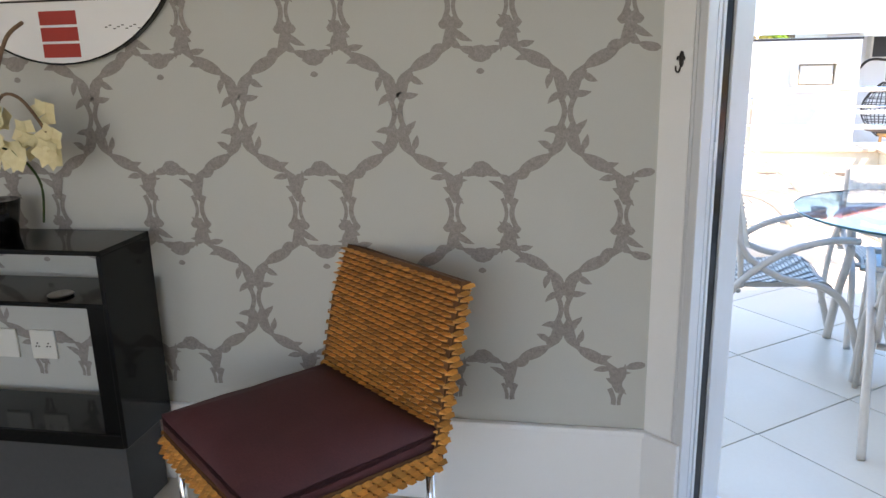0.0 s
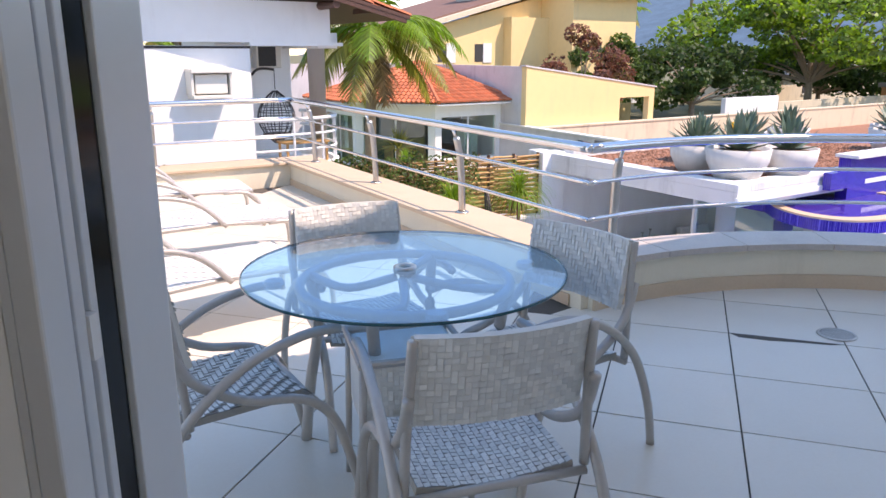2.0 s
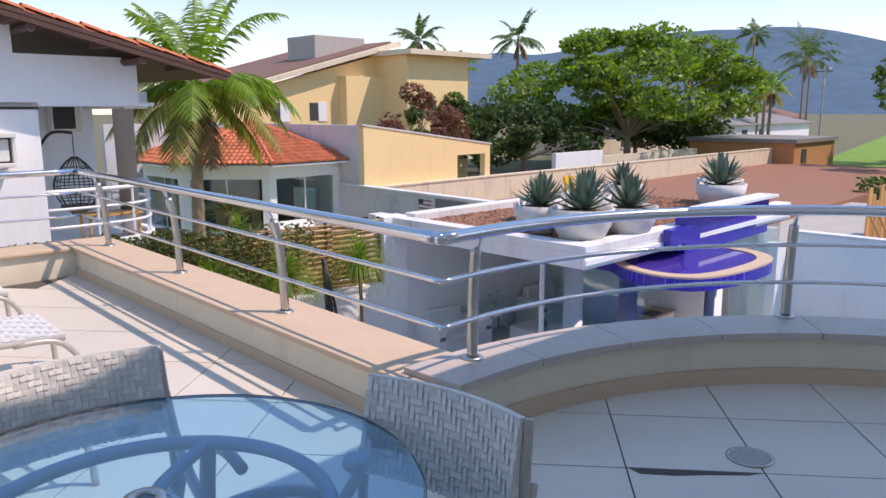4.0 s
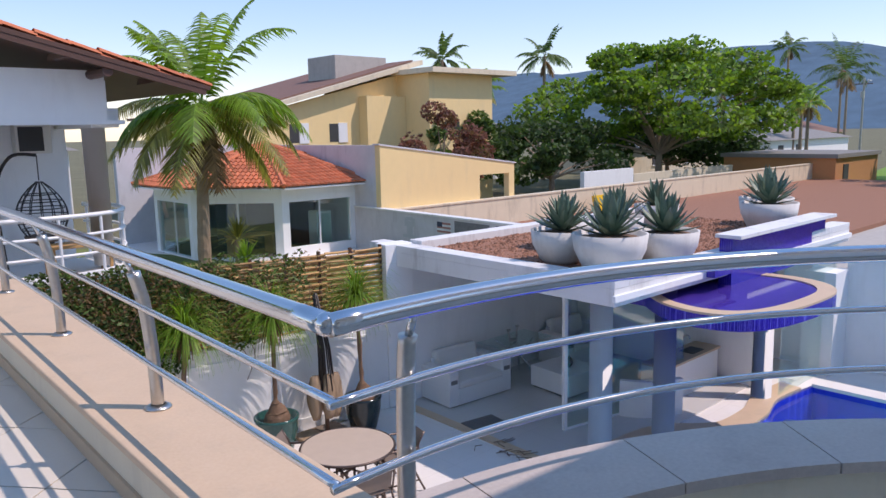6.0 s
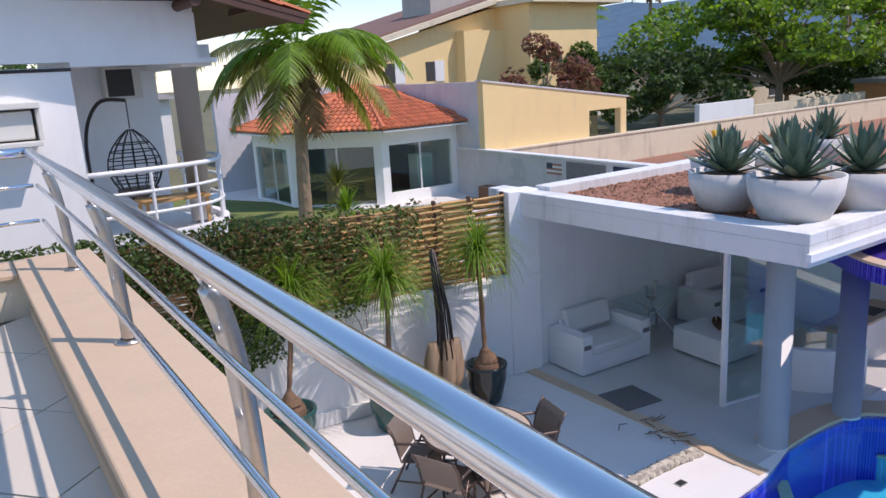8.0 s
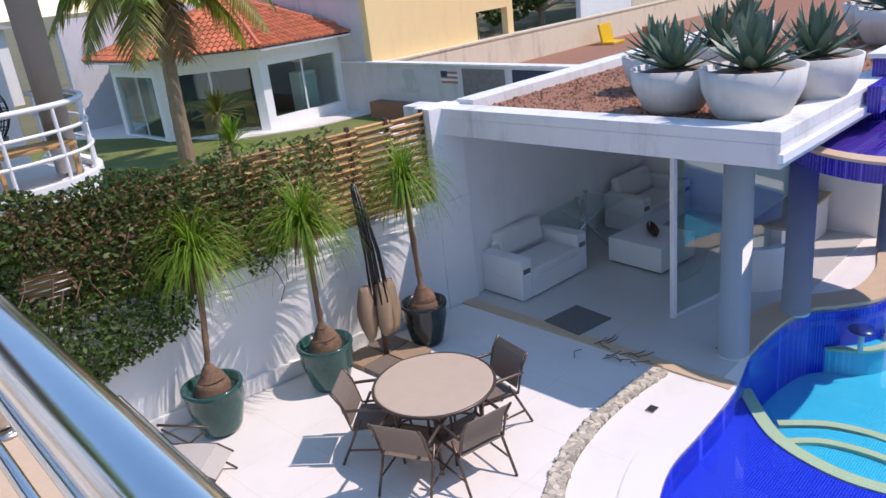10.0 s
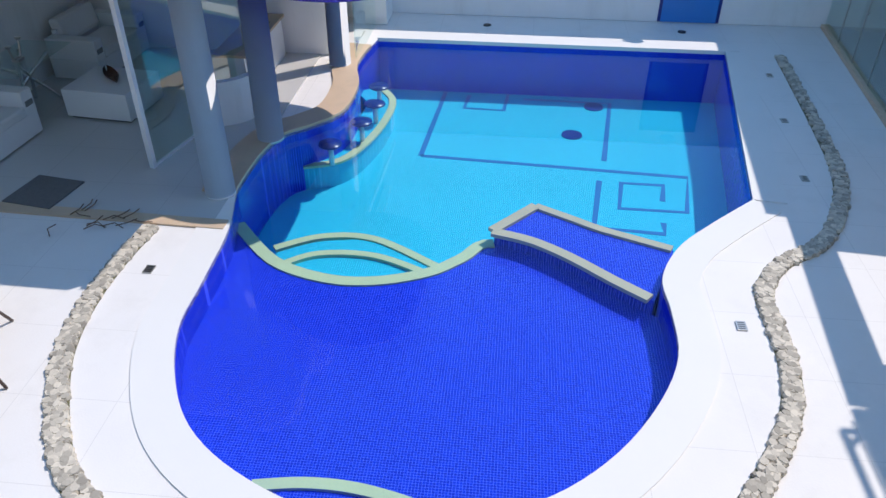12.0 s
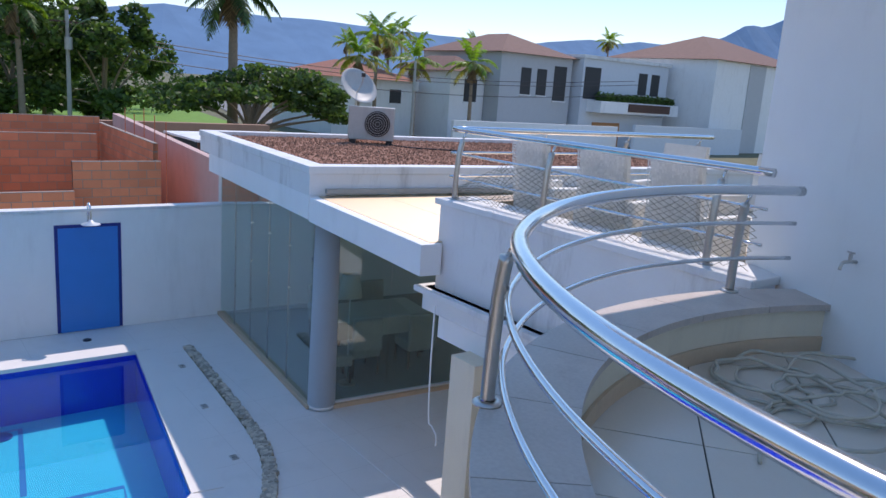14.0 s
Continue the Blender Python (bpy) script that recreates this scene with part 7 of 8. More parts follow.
dk = thing("balcony_table", "low wooden table on the neighbour's balcony", "table", pose(6.5, 15.05, -0.55))
part("tabletop", box(-0.45, -0.25, 0.42, 0.45, 0.25, 0.46, 0.008), M["bamboo"], dk)
for x in (-0.4, 0.4):
    for y in (-0.2, 0.2):
        part("leg", box(x - 0.02, y - 0.02, 0, x + 0.02, y + 0.02, 0.42), M["bamboo"], dk)

# ---- neighbour's garden: lawn, paving, low planters, wall with a mural ----
structure("lawn", box(4, 13.7, G - 0.06, 20.4, 36, G - 0.02), M["grass"], "sunlit patchy lawn", "lawn")
structure("paving_neighbour", prism(bmesh.new(), [(13.6, 34.5), (14.9, 31.5), (15.9, 27.2), (18.0, 25.9), (21.5, 25.5), (21.5, 36), (13.6, 36)], G - 0.06, G + 0.02), M["deck"], "pale paving round the pavilion", "pavement")
structure("paving_garden", box(14.0, 13.3, G - 0.06, 19.6, 19.0, G + 0.01), M["deck"], "pale paving behind the pool house", "pavement")
structure("wall_mural", prism(bmesh.new(), [(19.55, 13.0), (19.8, 13.0), (20.75, 27.2), (20.5, 27.2)], G, -1.42), M["lilac"], "weathered grey boundary wall with painted panels", "wall")
structure("wall_mural_cap", prism(bmesh.new(), [(19.5, 13.0), (19.85, 13.0), (20.8, 27.2), (20.45, 27.2)], -1.42, -1.37), M["white_worn"], "thin white wall cap", "cornice")


def on_mural(s, d=0.0):
    return Vector((19.55 + 0.95 * s - d, 13.0 + 14.2 * s))


for s0, s1, z0, z1, mm, lb in ((0.30, 0.42, -2.4, -1.5, "navy_panel", "dark blue painted panel on the wall"), (0.05, 0.2, -2.5, -1.5, "slate_panel", "grey stone panel on the wall"),
                               (0.44, 0.56, -2.3, -1.5, "slate_panel", "grey stone panel on the wall")):
    a, b = on_mural(s0, 0.012), on_mural(s1, 0.012)
    structure("wall_panel", prism(bmesh.new(), [a, b, b + Vector((0.011, 0)), a + Vector((0.011, 0))], z0, z1), M[mm], lb, "panel")
flag = thing("painted_flag", "faded striped flag painted on the wall", "mural", kind="structure")
for k in range(5):
    a, b = on_mural(0.575, 0.012), on_mural(0.625, 0.012)
    part("flag_stripe", prism(bmesh.new(), [a, b, b + Vector((0.011, 0)), a + Vector((0.011, 0))], -1.95 + k * 0.07, -1.88 + k * 0.07), M["white_worn"] if k % 2 else M["red_faded"], flag)
a, b = on_mural(0.605, 0.014), on_mural(0.625, 0.014)
part("flag_corner", prism(bmesh.new(), [a, b, b + Vector((0.011, 0)), a + Vector((0.011, 0))], -1.76, -1.59), M["navy_panel"], flag)
mu = thing("painted_emblem", "faded dark emblem painted on the grey wall", "mural", kind="structure")
for s, z, w, h in ((0.735, -1.95, 0.012, 0.5), (0.72, -1.75, 0.006, 0.3), (0.75, -1.75, 0.006, 0.3), (0.735, -2.25, 0.03, 0.12), (0.735, -1.62, 0.016, 0.12)):
    a, b = on_mural(s - w, 0.012), on_mural(s + w, 0.012)
    part("paint_patch", prism(bmesh.new(), [a, b, b + Vector((0.011, 0)), a + Vector((0.011, 0))], z - h / 2, z + h / 2), M["grey_wall"], mu)
for x, y, w, d, z in ((12.9, 15.4, 1.5, 0.9, -1.0), (15.0, 15.0, 1.9, 1.0, -0.9)):
    b = thing("planter_box", "white concrete planter box with dark soil", "planter", pose(x, y, G, 0, 0, -6))
    zt = z - G - 0.25
    for q in ((-w / 2, -d / 2, w / 2, -d / 2 + 0.15), (-w / 2, d / 2 - 0.15, w / 2, d / 2), (-w / 2, -d / 2 + 0.15, -w / 2 + 0.15, d / 2 - 0.15), (w / 2 - 0.15, -d / 2 + 0.15, w / 2, d / 2 - 0.15)):
        part("side", box(q[0], q[1], 0, q[2], q[3], zt), M["white_worn"], b)
    part("soil", box(-w / 2 + 0.15, -d / 2 + 0.15, 0, w / 2 - 0.15, d / 2 - 0.15, zt - 0.12), M["gravel"], b)

# ---- garden pavilion with a clay roof ----
kv = thing("garden_pavilion", "white eight-sided pavilion with a red clay tile roof", "pavilion")
KX, KY, AP = 18.9, 31.1, 4.05
R8 = AP / math.cos(math.pi / 8)


def k8(k, r):
    a = -math.pi / 2 + math.pi / 8 + k * math.pi / 4
    return Vector((KX + r * math.cos(a), KY + r * math.sin(a)))


for k in range(8):
    p0, p1 = k8(k, R8), k8(k + 1, R8)
    t = (p1 - p0).normalized()
    nin = Vector((-t.y, t.x))
    def slabk(a, b, z0, z1, th=0.2, off=0.0):
        pa, pb = p0 + (p1 - p0) * a + nin * off, p0 + (p1 - p0) * b + nin * off
        return prism(bmesh.new(), [pa, pb, pb + nin * th, pa + nin * th], z0, z1)
    part("wall_band", slabk(0, 1, -1.02, -0.45), M["white"], kv)
    part("pier", slabk(0, 0.09, G, -1.02), M["white"], kv)
    part("pier", slabk(0.91, 1, G, -1.02), M["white"], kv)
    part("sill", slabk(0.09, 0.91, G, -2.72 if k in (7, 0) else G + 0.06), M["white"], kv)
    w = part("window", slabk(0.09, 0.91, -2.72 if k in (7, 0) else G + 0.06, -1.02, 0.02, 0.1), M["glass"], kv)
    w.visible_shadow = False
    part("mullion", slabk(0.49, 0.51, -2.72 if k in (7, 0) else G + 0.06, -1.02, 0.04, 0.09), M["alu"], w)
# dark floor and added core put the pavilion's indoor shade into their colours
part("inner_floor", prism(bmesh.new(), [k8(k, R8 - 0.3) for k in range(8)], G, G + 0.03), M["wood_dark"], kv)
part("inner_core", box(KX - 1.6, KY - 1.2, G, KX + 1.8, KY + 1.4, -0.6), M["dark"], kv)
part("soffit", prism(bmesh.new(), [k8(k, R8 * 1.17) for k in range(8)], -0.5, -0.44), M["white"], kv)
bm = bmesh.new()
RE, ZE, ZA = R8 * 1.18, -0.42, 1.05
for k in range(8):
    e0, e1, ap = k8(k, RE).to_3d(), k8(k + 1, RE).to_3d(), Vector((KX, KY, ZA))
    e0.z = e1.z = ZE
    nseg, nrow = 20, 13
    t = (e1 - e0) / nseg
    mid = (e0 + e1) / 2
    up = (ap - mid)
    nn = t.cross(up).normalized()
    for j in range(nseg):
        c0 = e0 + t * (j + 0.5)
        frac = 1 - abs((j + 0.5) / nseg - 0.5) * 2
        rows = max(1, int(nrow * frac + 0.5))
        for i in range(rows):
            a0, a1 = c0 + up * (i / nrow), c0 + up * min((i + 1.15) / nrow, frac + 0.06)
            prof = [(-0.5, 0.0), (-0.28, 0.05), (0.0, 0.075), (0.28, 0.05), (0.5, 0.0)]
            va = [bm.verts.new(a0 + t * u + nn * (h + 0.04)) for u, h in prof]
            vb = [bm.verts.new(a1 + t * u * 0.92 + nn * (h + 0.005)) for u, h in prof]
            for q in range(4):
                bm.faces.new((va[q], va[q + 1], vb[q + 1], vb[q]))
            bm.faces.new(va)
part("roof_tiles", bm, M["terracotta"], kv, "weathered red clay roof tiles")
for k in range(8):
    e0 = k8(k, RE).to_3d()
    e0.z = ZE + 0.06
    part("ridge", tube([e0, Vector((KX, KY, ZA + 0.07))], 0.09, 6), M["terrarand"], kv)
part("roof_cap", lathe(bmesh.new(), [(0.3, ZA - 0.08), (0.16, ZA + 0.12), (0.0, ZA + 0.16)], 12, Matrix.Translation((KX, KY, 0))), M["terrarand"], kv)
fr = thing("drinks_fridge", "pale glass-front fridge inside the pavilion", "fridge", pose(19.6, 28.2, G + 0.03))
part("case", box(-0.35, -0.3, 0, 0.35, 0.3, 1.5, 0.02), M["plastic_white"], fr)
part("door_glass", box(-0.3, -0.31, 0.15, 0.3, -0.301, 1.4), M["glass"], fr)
lt_ = thing("long_table", "long reddish wooden table in the pavilion", "table", pose(16.9, 28.9, G + 0.03))
part("tabletop", box(-0.9, -0.4, 0.72, 0.9, 0.4, 0.78, 0.01), M["ochre"], lt_)
for x in (-0.8, 0.8):
    part("leg", box(x - 0.05, -0.3, 0, x + 0.05, 0.3, 0.72), M["ochre"], lt_)

# ---- yellow house row and boundary walls ----
yh = thing("yellow_annex", "yellow plastered annex with a sloping parapet", "house")
bm = bmesh.new()
def face_prism(bm, poly, y0, y1):
    a = [bm.verts.new((x, y0, z)) for x, z in poly]
    b = [bm.verts.new((x, y1, z)) for x, z in poly]
    bm.faces.new(a), bm.faces.new(b[::-1])
    for i in range(len(poly)):
        bm.faces.new((a[i], b[i], b[(i + 1) % len(poly)], a[(i + 1) % len(poly)]))
    return bm
part("wall", face_prism(bm, [(20.53, G), (20.53, 0.98), (28.1, -0.02), (28.1, -0.42), (25.9, -0.42), (25.9, G)], 25.4, 25.7), M["yellow"], yh)
part("post", box(27.75, 25.4, G, 28.1, 25.7, -0.42), M["yellow"], yh)
part("side_wall", box(20.53, 25.7, G, 20.8, 40, 0.98), M["lilac"], yh, "weathered lilac-grey side wall")
part("front_band", box(14.5, 35.6, G, 20.53, 35.9, 1.0), M["lilac"], yh, "weathered lilac-grey wall")
part("parapet_cap", face_prism(bmesh.new(), [(20.45, 0.98), (20.45, 1.04), (28.2, 0.04), (28.2, -0.02)], 25.36, 25.74), M["lilac"], yh)
structure("wall_cream", box(20.6, 25.1, G, 62, 25.38, -1.5), M["cream"], "long stained cream boundary wall", "wall")
structure("wall_cream_cap", box(20.6, 25.06, -1.5, 62, 25.42, -1.44), M["cream"], "thin cap of the cream wall", "cornice")

bh = thing("yellow_house", "large yellow two-storey house with sloping tiled roofs", "house")
YB = 40.0
part("wall", face_prism(bmesh.new(), [(24.6, G), (24.6, 2.75), (33.6, 4.95), (33.6, G)], YB, YB + 0.3), M["yellow"], bh)
part("wall", box(24.6, YB + 0.3, G, 33.6, YB + 12, 2.7), M["yellow"], bh)
part("wall", box(33.6, YB - 3.0, G, 39.1, YB + 8, 4.9), M["yellow"], bh)
part("wall", box(30.6, YB - 0.8, G, 33.6, YB, 3.6), M["yellow"], bh)
part("roof_slab", face_prism(bmesh.new(), [(24.0, 2.75), (24.0, 3.0), (35.2, 5.9), (35.2, 5.6)], YB - 0.7, YB + 12), M["cream"], bh)
part("roof_tiles", face_prism(bmesh.new(), [(24.2, 3.05), (24.2, 3.15), (34.8, 5.92), (34.8, 5.82)], YB - 0.2, YB + 11), M["brown_roof"], bh)
part("roof_slab", box(33.2, YB - 3.8, 4.9, 40.6, YB + 8, 5.2), M["cream"], bh)
part("chimney", box(30.4, YB + 2, 4.6, 34.4, YB + 5, 6.2), M["concrete"], bh)
part("low_roof", face_prism(bmesh.new(), [(20.5, 2.4), (20.5, 2.55), (25.0, 2.95), (25.0, 2.8)], YB - 0.5, YB + 10), M["brown_roof"], bh)
part("low_wall", box(20.8, YB, G, 24.6, YB + 8, 2.4), M["yellow"], bh)
for x in (25.7, 28.4):
    w = part("window", box(x, YB - 0.02, 0.95, x + 0.6, YB + 0.1, 2.0), M["dark"], bh, "dark window")
    part("shutter", box(x + 0.62, YB - 0.06, 0.9, x + 1.25, YB - 0.001, 2.05), M["white_clean"], w)
for x in (34.6, 35.6):
    part("window", box(x, YB - 3.02, 1.1, x + 0.5, YB - 2.9, 2.0), M["dark"], bh, "dark window")

# ---- coconut palms ----
def frond(bm, base, az, el, ln, droop, n=22, wid=0.5, rn=random, leaf=0.035):
    """A feathered frond: a bent rib with paired leaflets."""
    d = Vector((math.cos(az) * math.cos(el), math.sin(az) * math.cos(el), math.sin(el)))
    p, prev = Vector(base), None
    pts = []
    for i in range(n + 1):
        pts.append((p.copy(), d.copy()))
        p = p + d * ln / n
        d = (d + Vector((0, 0, -droop / n * (0.6 + i / n)))).normalized()
    for i, (q, t) in enumerate(pts):
        u = i / n
        s = t.cross(Vector((0, 0, 1)))
        s = s.normalized() if s.length > 1e-3 else Vector((1, 0, 0))
        w = 0.022 * (1 - u * 0.8)
        cur = (bm.verts.new(q + s * w), bm.verts.new(q - s * w))
        if prev:
            bm.faces.new((prev[0], cur[0], cur[1], prev[1]))
        prev = cur
        if u < 0.12:
            continue
        for sd in (-1, 1):
            for hh in (0.0, 0.5):
                q2 = q + t * (ln / n * hh)
                l2 = wid * math.sin(math.pi * (0.12 + 0.82 * u)) * rn.uniform(0.8, 1.15)
                tip = q2 + s * sd * l2 * 0.75 + t * l2 * 0.5 + Vector((0, 0, -l2 * rn.uniform(0.35, 0.75)))
                mid = (q2 + tip) / 2 + Vector((0, 0, l2 * 0.09))
                v = [bm.verts.new(q2 + t * leaf), bm.verts.new(mid + t * leaf), bm.verts.new(tip), bm.verts.new(mid - t * leaf), bm.verts.new(q2 - t * leaf)]
                bm.faces.new(v)


def palm(name, label, x, y, z, h, r, ln, nf, seed, bend=(0, 0), mats=("leaf_bright", "leaf_yellow", "leaf_dry"), n=18, thin=1.0, leaf=0.035):
    rn = random.Random(seed)
    c = thing(name, label, "palm", pose(x, y, z))
    line = smooth_line([(0, 0, 0), (bend[0] * 0.2, bend[1] * 0.2, h * 0.35), (bend[0] * 0.6, bend[1] * 0.6, h * 0.7), (bend[0], bend[1], h)], 8)
    bm = tube(line, [r * (1.25 - 0.5 * i / (len(line) - 1)) * (1 + 0.06 * (i % 2)) for i in range(len(line))], 12)
    part("trunk", bm, M["trunk"], c, smooth=False)
    top = Vector((bend[0], bend[1], h))
    for k, (mm, share, lo_, hi_) in enumerate(((mats[0], 0.6, 0.15, 1.35), (mats[1], 0.3, -0.35, 0.4), (mats[2], 0.14, -1.3, -0.7))):
        bm = bmesh.new()
        for q in range(max(2, int(nf * share))):
            frond(bm, top + Vector((0, 0, rn.uniform(-0.2, 0.15))), q * 2.4 + rn.uniform(-0.3, 0.3), rn.uniform(lo_, hi_), ln * rn.uniform(0.8, 1.1) * (0.62 if k == 2 else 1), rn.uniform(1.0, 1.9), n, 0.24 * ln * thin, rn, leaf)
        part(("crown", "lower_fronds", "dry_fronds")[k], bm, M[mm], c, ("", "yellowing drooping fronds", "dry brown hanging fronds")[k])
    return c


palm("coconut_palm", "tall coconut palm with yellowing drooping fronds", 13.05, 24.8, G, 5.4, 0.17, 3.7, 34, 3, (0.25, 0), n=24)
palm("terrace_palm", "palm fronds leaning in over the terrace", 0.6, 11.3, G, 6.2, 0.13, 2.3, 12, 9, (0.1, -0.2))
# small fan palms by the fence
for x, y, h, s in ((13.7, 23.4, 0.7, 1), (14.1, 24.6, 1.3, 2)):
    c = thing("yucca", "bright yellow-green spiky garden palm", "plant", pose(x, y, G))
    part("trunk", cyl((0, 0, 0), (0, 0, h), 0.12, 0.09), M["trunk"], c)
    rn = random.Random(s)
    bm = bmesh.new()
    for k in range(90):
        a, e = rn.uniform(0, math.tau), rn.uniform(-0.2, 1.5)
        ln = rn.uniform(0.7, 1.1)
        d = Vector((math.cos(a) * math.cos(e), math.sin(a) * math.cos(e), math.sin(e)))
        sd = d.cross(Vector((0, 0, 1))).normalized() * 0.035
        p = Vector((0, 0, h))
        bm.faces.new([bm.verts.new(q) for q in (p, p + d * ln * 0.5 + sd, p + d * ln + Vector((0, 0, -0.18)), p + d * ln * 0.5 - sd)])
    part("leaves", bm, M["leaf_bright"] if s == 1 else M["leaf_yellow"], c)


# ---- broad-leaved trees ----
def crown_points(n, blobs, rn):
    out = []
    while len(out) < n:
        c, r = blobs[rn.randrange(len(blobs))]
        u = Vector((rn.gauss(0, 1), rn.gauss(0, 1), rn.gauss(0, 1))).normalized()
        k = rn.uniform(0.55, 1.0) ** 0.5
        p = Vector(c) + Vector((u.x * r[0], u.y * r[1], u.z * r[2])) * k
        if noise.noise(p * 0.9) < -0.25:
            continue
        out.append(p)
    return out


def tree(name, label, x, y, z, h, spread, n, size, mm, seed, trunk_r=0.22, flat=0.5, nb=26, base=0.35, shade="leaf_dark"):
    rn = random.Random(seed)
    c = thing(name, label, "tree", pose(x, y, z))
    blobs = []
    for k in range(nb):
        a, rr = rn.uniform(0, math.tau), spread * math.sqrt(rn.random())
        zz = h * (base + (1 - base) * rn.random() ** 0.8) * (1 - 0.32 * (rr / spread) ** 2)
        q = spread * rn.uniform(0.16, 0.34)
        blobs.append(((rr * math.cos(a), rr * math.sin(a), zz), (q, q, q * flat)))
    bm = bmesh.new()
    add_tube(bm, smooth_line([(0, 0, 0), (0.1, 0.05, h * 0.2), (0, 0.1, h * 0.4), (0.05, 0, h * 0.75)], 4), [trunk_r * (1.2 - 0.07 * i) for i in range(13)], 8)
    for k in range(0, nb, 2):
        b = Vector(blobs[k][0])
        add_tube(bm, smooth_line([(0, 0.05, h * 0.22), (b.x * 0.4, b.y * 0.4, h * 0.22 + (b.z - h * 0.22) * 0.55), tuple(b)], 4), [trunk_r * (0.5 - 0.045 * i) for i in range(9)], 5)
    part("trunk", bm, M["trunk"], c)
    cr = leaf_cloud("crown", crown_points(n, blobs, rn), size, M[mm], rn, c, 0.1, 0.62)
    # the crown's inner shade is put in as leaves of the shade colour
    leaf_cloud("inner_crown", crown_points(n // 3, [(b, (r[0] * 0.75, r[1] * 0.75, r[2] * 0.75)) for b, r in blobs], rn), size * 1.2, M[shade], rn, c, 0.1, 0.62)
    return c


GD = G - 0.05
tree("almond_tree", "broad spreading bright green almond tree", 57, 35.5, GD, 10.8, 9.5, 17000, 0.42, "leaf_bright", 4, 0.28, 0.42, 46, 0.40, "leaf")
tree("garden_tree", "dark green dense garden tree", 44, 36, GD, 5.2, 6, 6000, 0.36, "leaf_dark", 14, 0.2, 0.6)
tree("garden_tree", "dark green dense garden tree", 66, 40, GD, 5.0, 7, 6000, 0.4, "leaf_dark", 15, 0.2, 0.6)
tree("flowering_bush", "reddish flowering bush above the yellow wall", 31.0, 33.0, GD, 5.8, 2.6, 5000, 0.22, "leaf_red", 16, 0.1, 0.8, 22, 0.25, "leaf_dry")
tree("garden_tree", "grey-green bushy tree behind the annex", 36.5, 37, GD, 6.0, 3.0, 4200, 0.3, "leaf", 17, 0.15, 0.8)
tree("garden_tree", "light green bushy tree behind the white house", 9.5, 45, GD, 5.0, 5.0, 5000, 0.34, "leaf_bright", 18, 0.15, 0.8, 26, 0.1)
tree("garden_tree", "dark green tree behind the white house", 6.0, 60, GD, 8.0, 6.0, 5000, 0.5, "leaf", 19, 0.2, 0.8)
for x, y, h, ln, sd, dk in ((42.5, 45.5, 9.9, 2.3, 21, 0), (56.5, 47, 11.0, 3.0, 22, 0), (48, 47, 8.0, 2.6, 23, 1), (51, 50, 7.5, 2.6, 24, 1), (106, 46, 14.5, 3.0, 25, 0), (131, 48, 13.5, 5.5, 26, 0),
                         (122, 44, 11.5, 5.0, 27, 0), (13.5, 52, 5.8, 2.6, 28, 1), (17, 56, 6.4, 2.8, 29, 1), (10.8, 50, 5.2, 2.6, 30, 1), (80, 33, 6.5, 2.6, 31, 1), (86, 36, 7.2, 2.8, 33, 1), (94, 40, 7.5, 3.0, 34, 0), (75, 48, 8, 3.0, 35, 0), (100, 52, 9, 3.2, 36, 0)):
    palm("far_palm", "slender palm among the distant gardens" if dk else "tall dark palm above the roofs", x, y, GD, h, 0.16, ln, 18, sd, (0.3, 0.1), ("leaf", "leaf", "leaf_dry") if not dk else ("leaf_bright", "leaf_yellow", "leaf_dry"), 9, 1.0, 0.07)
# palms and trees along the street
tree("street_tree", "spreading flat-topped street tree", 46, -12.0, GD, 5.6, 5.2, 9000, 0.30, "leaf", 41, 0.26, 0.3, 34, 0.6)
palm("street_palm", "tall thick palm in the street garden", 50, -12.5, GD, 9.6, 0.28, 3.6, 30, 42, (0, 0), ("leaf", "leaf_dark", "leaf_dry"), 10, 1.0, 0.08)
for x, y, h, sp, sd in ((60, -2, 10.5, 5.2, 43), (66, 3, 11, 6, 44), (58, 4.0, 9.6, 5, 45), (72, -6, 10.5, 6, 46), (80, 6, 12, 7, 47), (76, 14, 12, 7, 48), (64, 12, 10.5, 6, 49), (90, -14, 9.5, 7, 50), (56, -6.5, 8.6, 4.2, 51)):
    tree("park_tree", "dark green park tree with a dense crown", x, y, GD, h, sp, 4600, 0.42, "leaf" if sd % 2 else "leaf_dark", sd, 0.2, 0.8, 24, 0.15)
for x, y, h, sd in ((57, 0.5, 9.6, 61), (62, -4, 10.4, 62), (56, 2.8, 8.6, 63), (54, -1.5, 7.6, 64)):
    palm("park_palm", "feathery palm in the park", x, y, GD, h, 0.16, 2.8, 22, sd, (0.2, 0.1), ("leaf_bright", "leaf", "leaf_dry"), 9, 1.0, 0.07)
for x, y, h, sd in ((56, -25, 6.6, 71), (60, -29, 8.6, 72), (57, -31, 6.6, 73), (55, -35.5, 6.8, 74), (66, -34, 8.8, 75), (100, -58, 12.5, 76), (104, -64, 11.5, 77), (100, -72, 11.5, 78), (90, -92, 14, 79), (120, -60, 11, 80)):
    palm("street_palm", "green coconut palm along the street", x, y, GD, h, 0.15, 2.7, 20, sd, (0.2, -0.1), ("leaf_bright", "leaf_yellow", "leaf_dry"), 9, 1.0, 0.07)

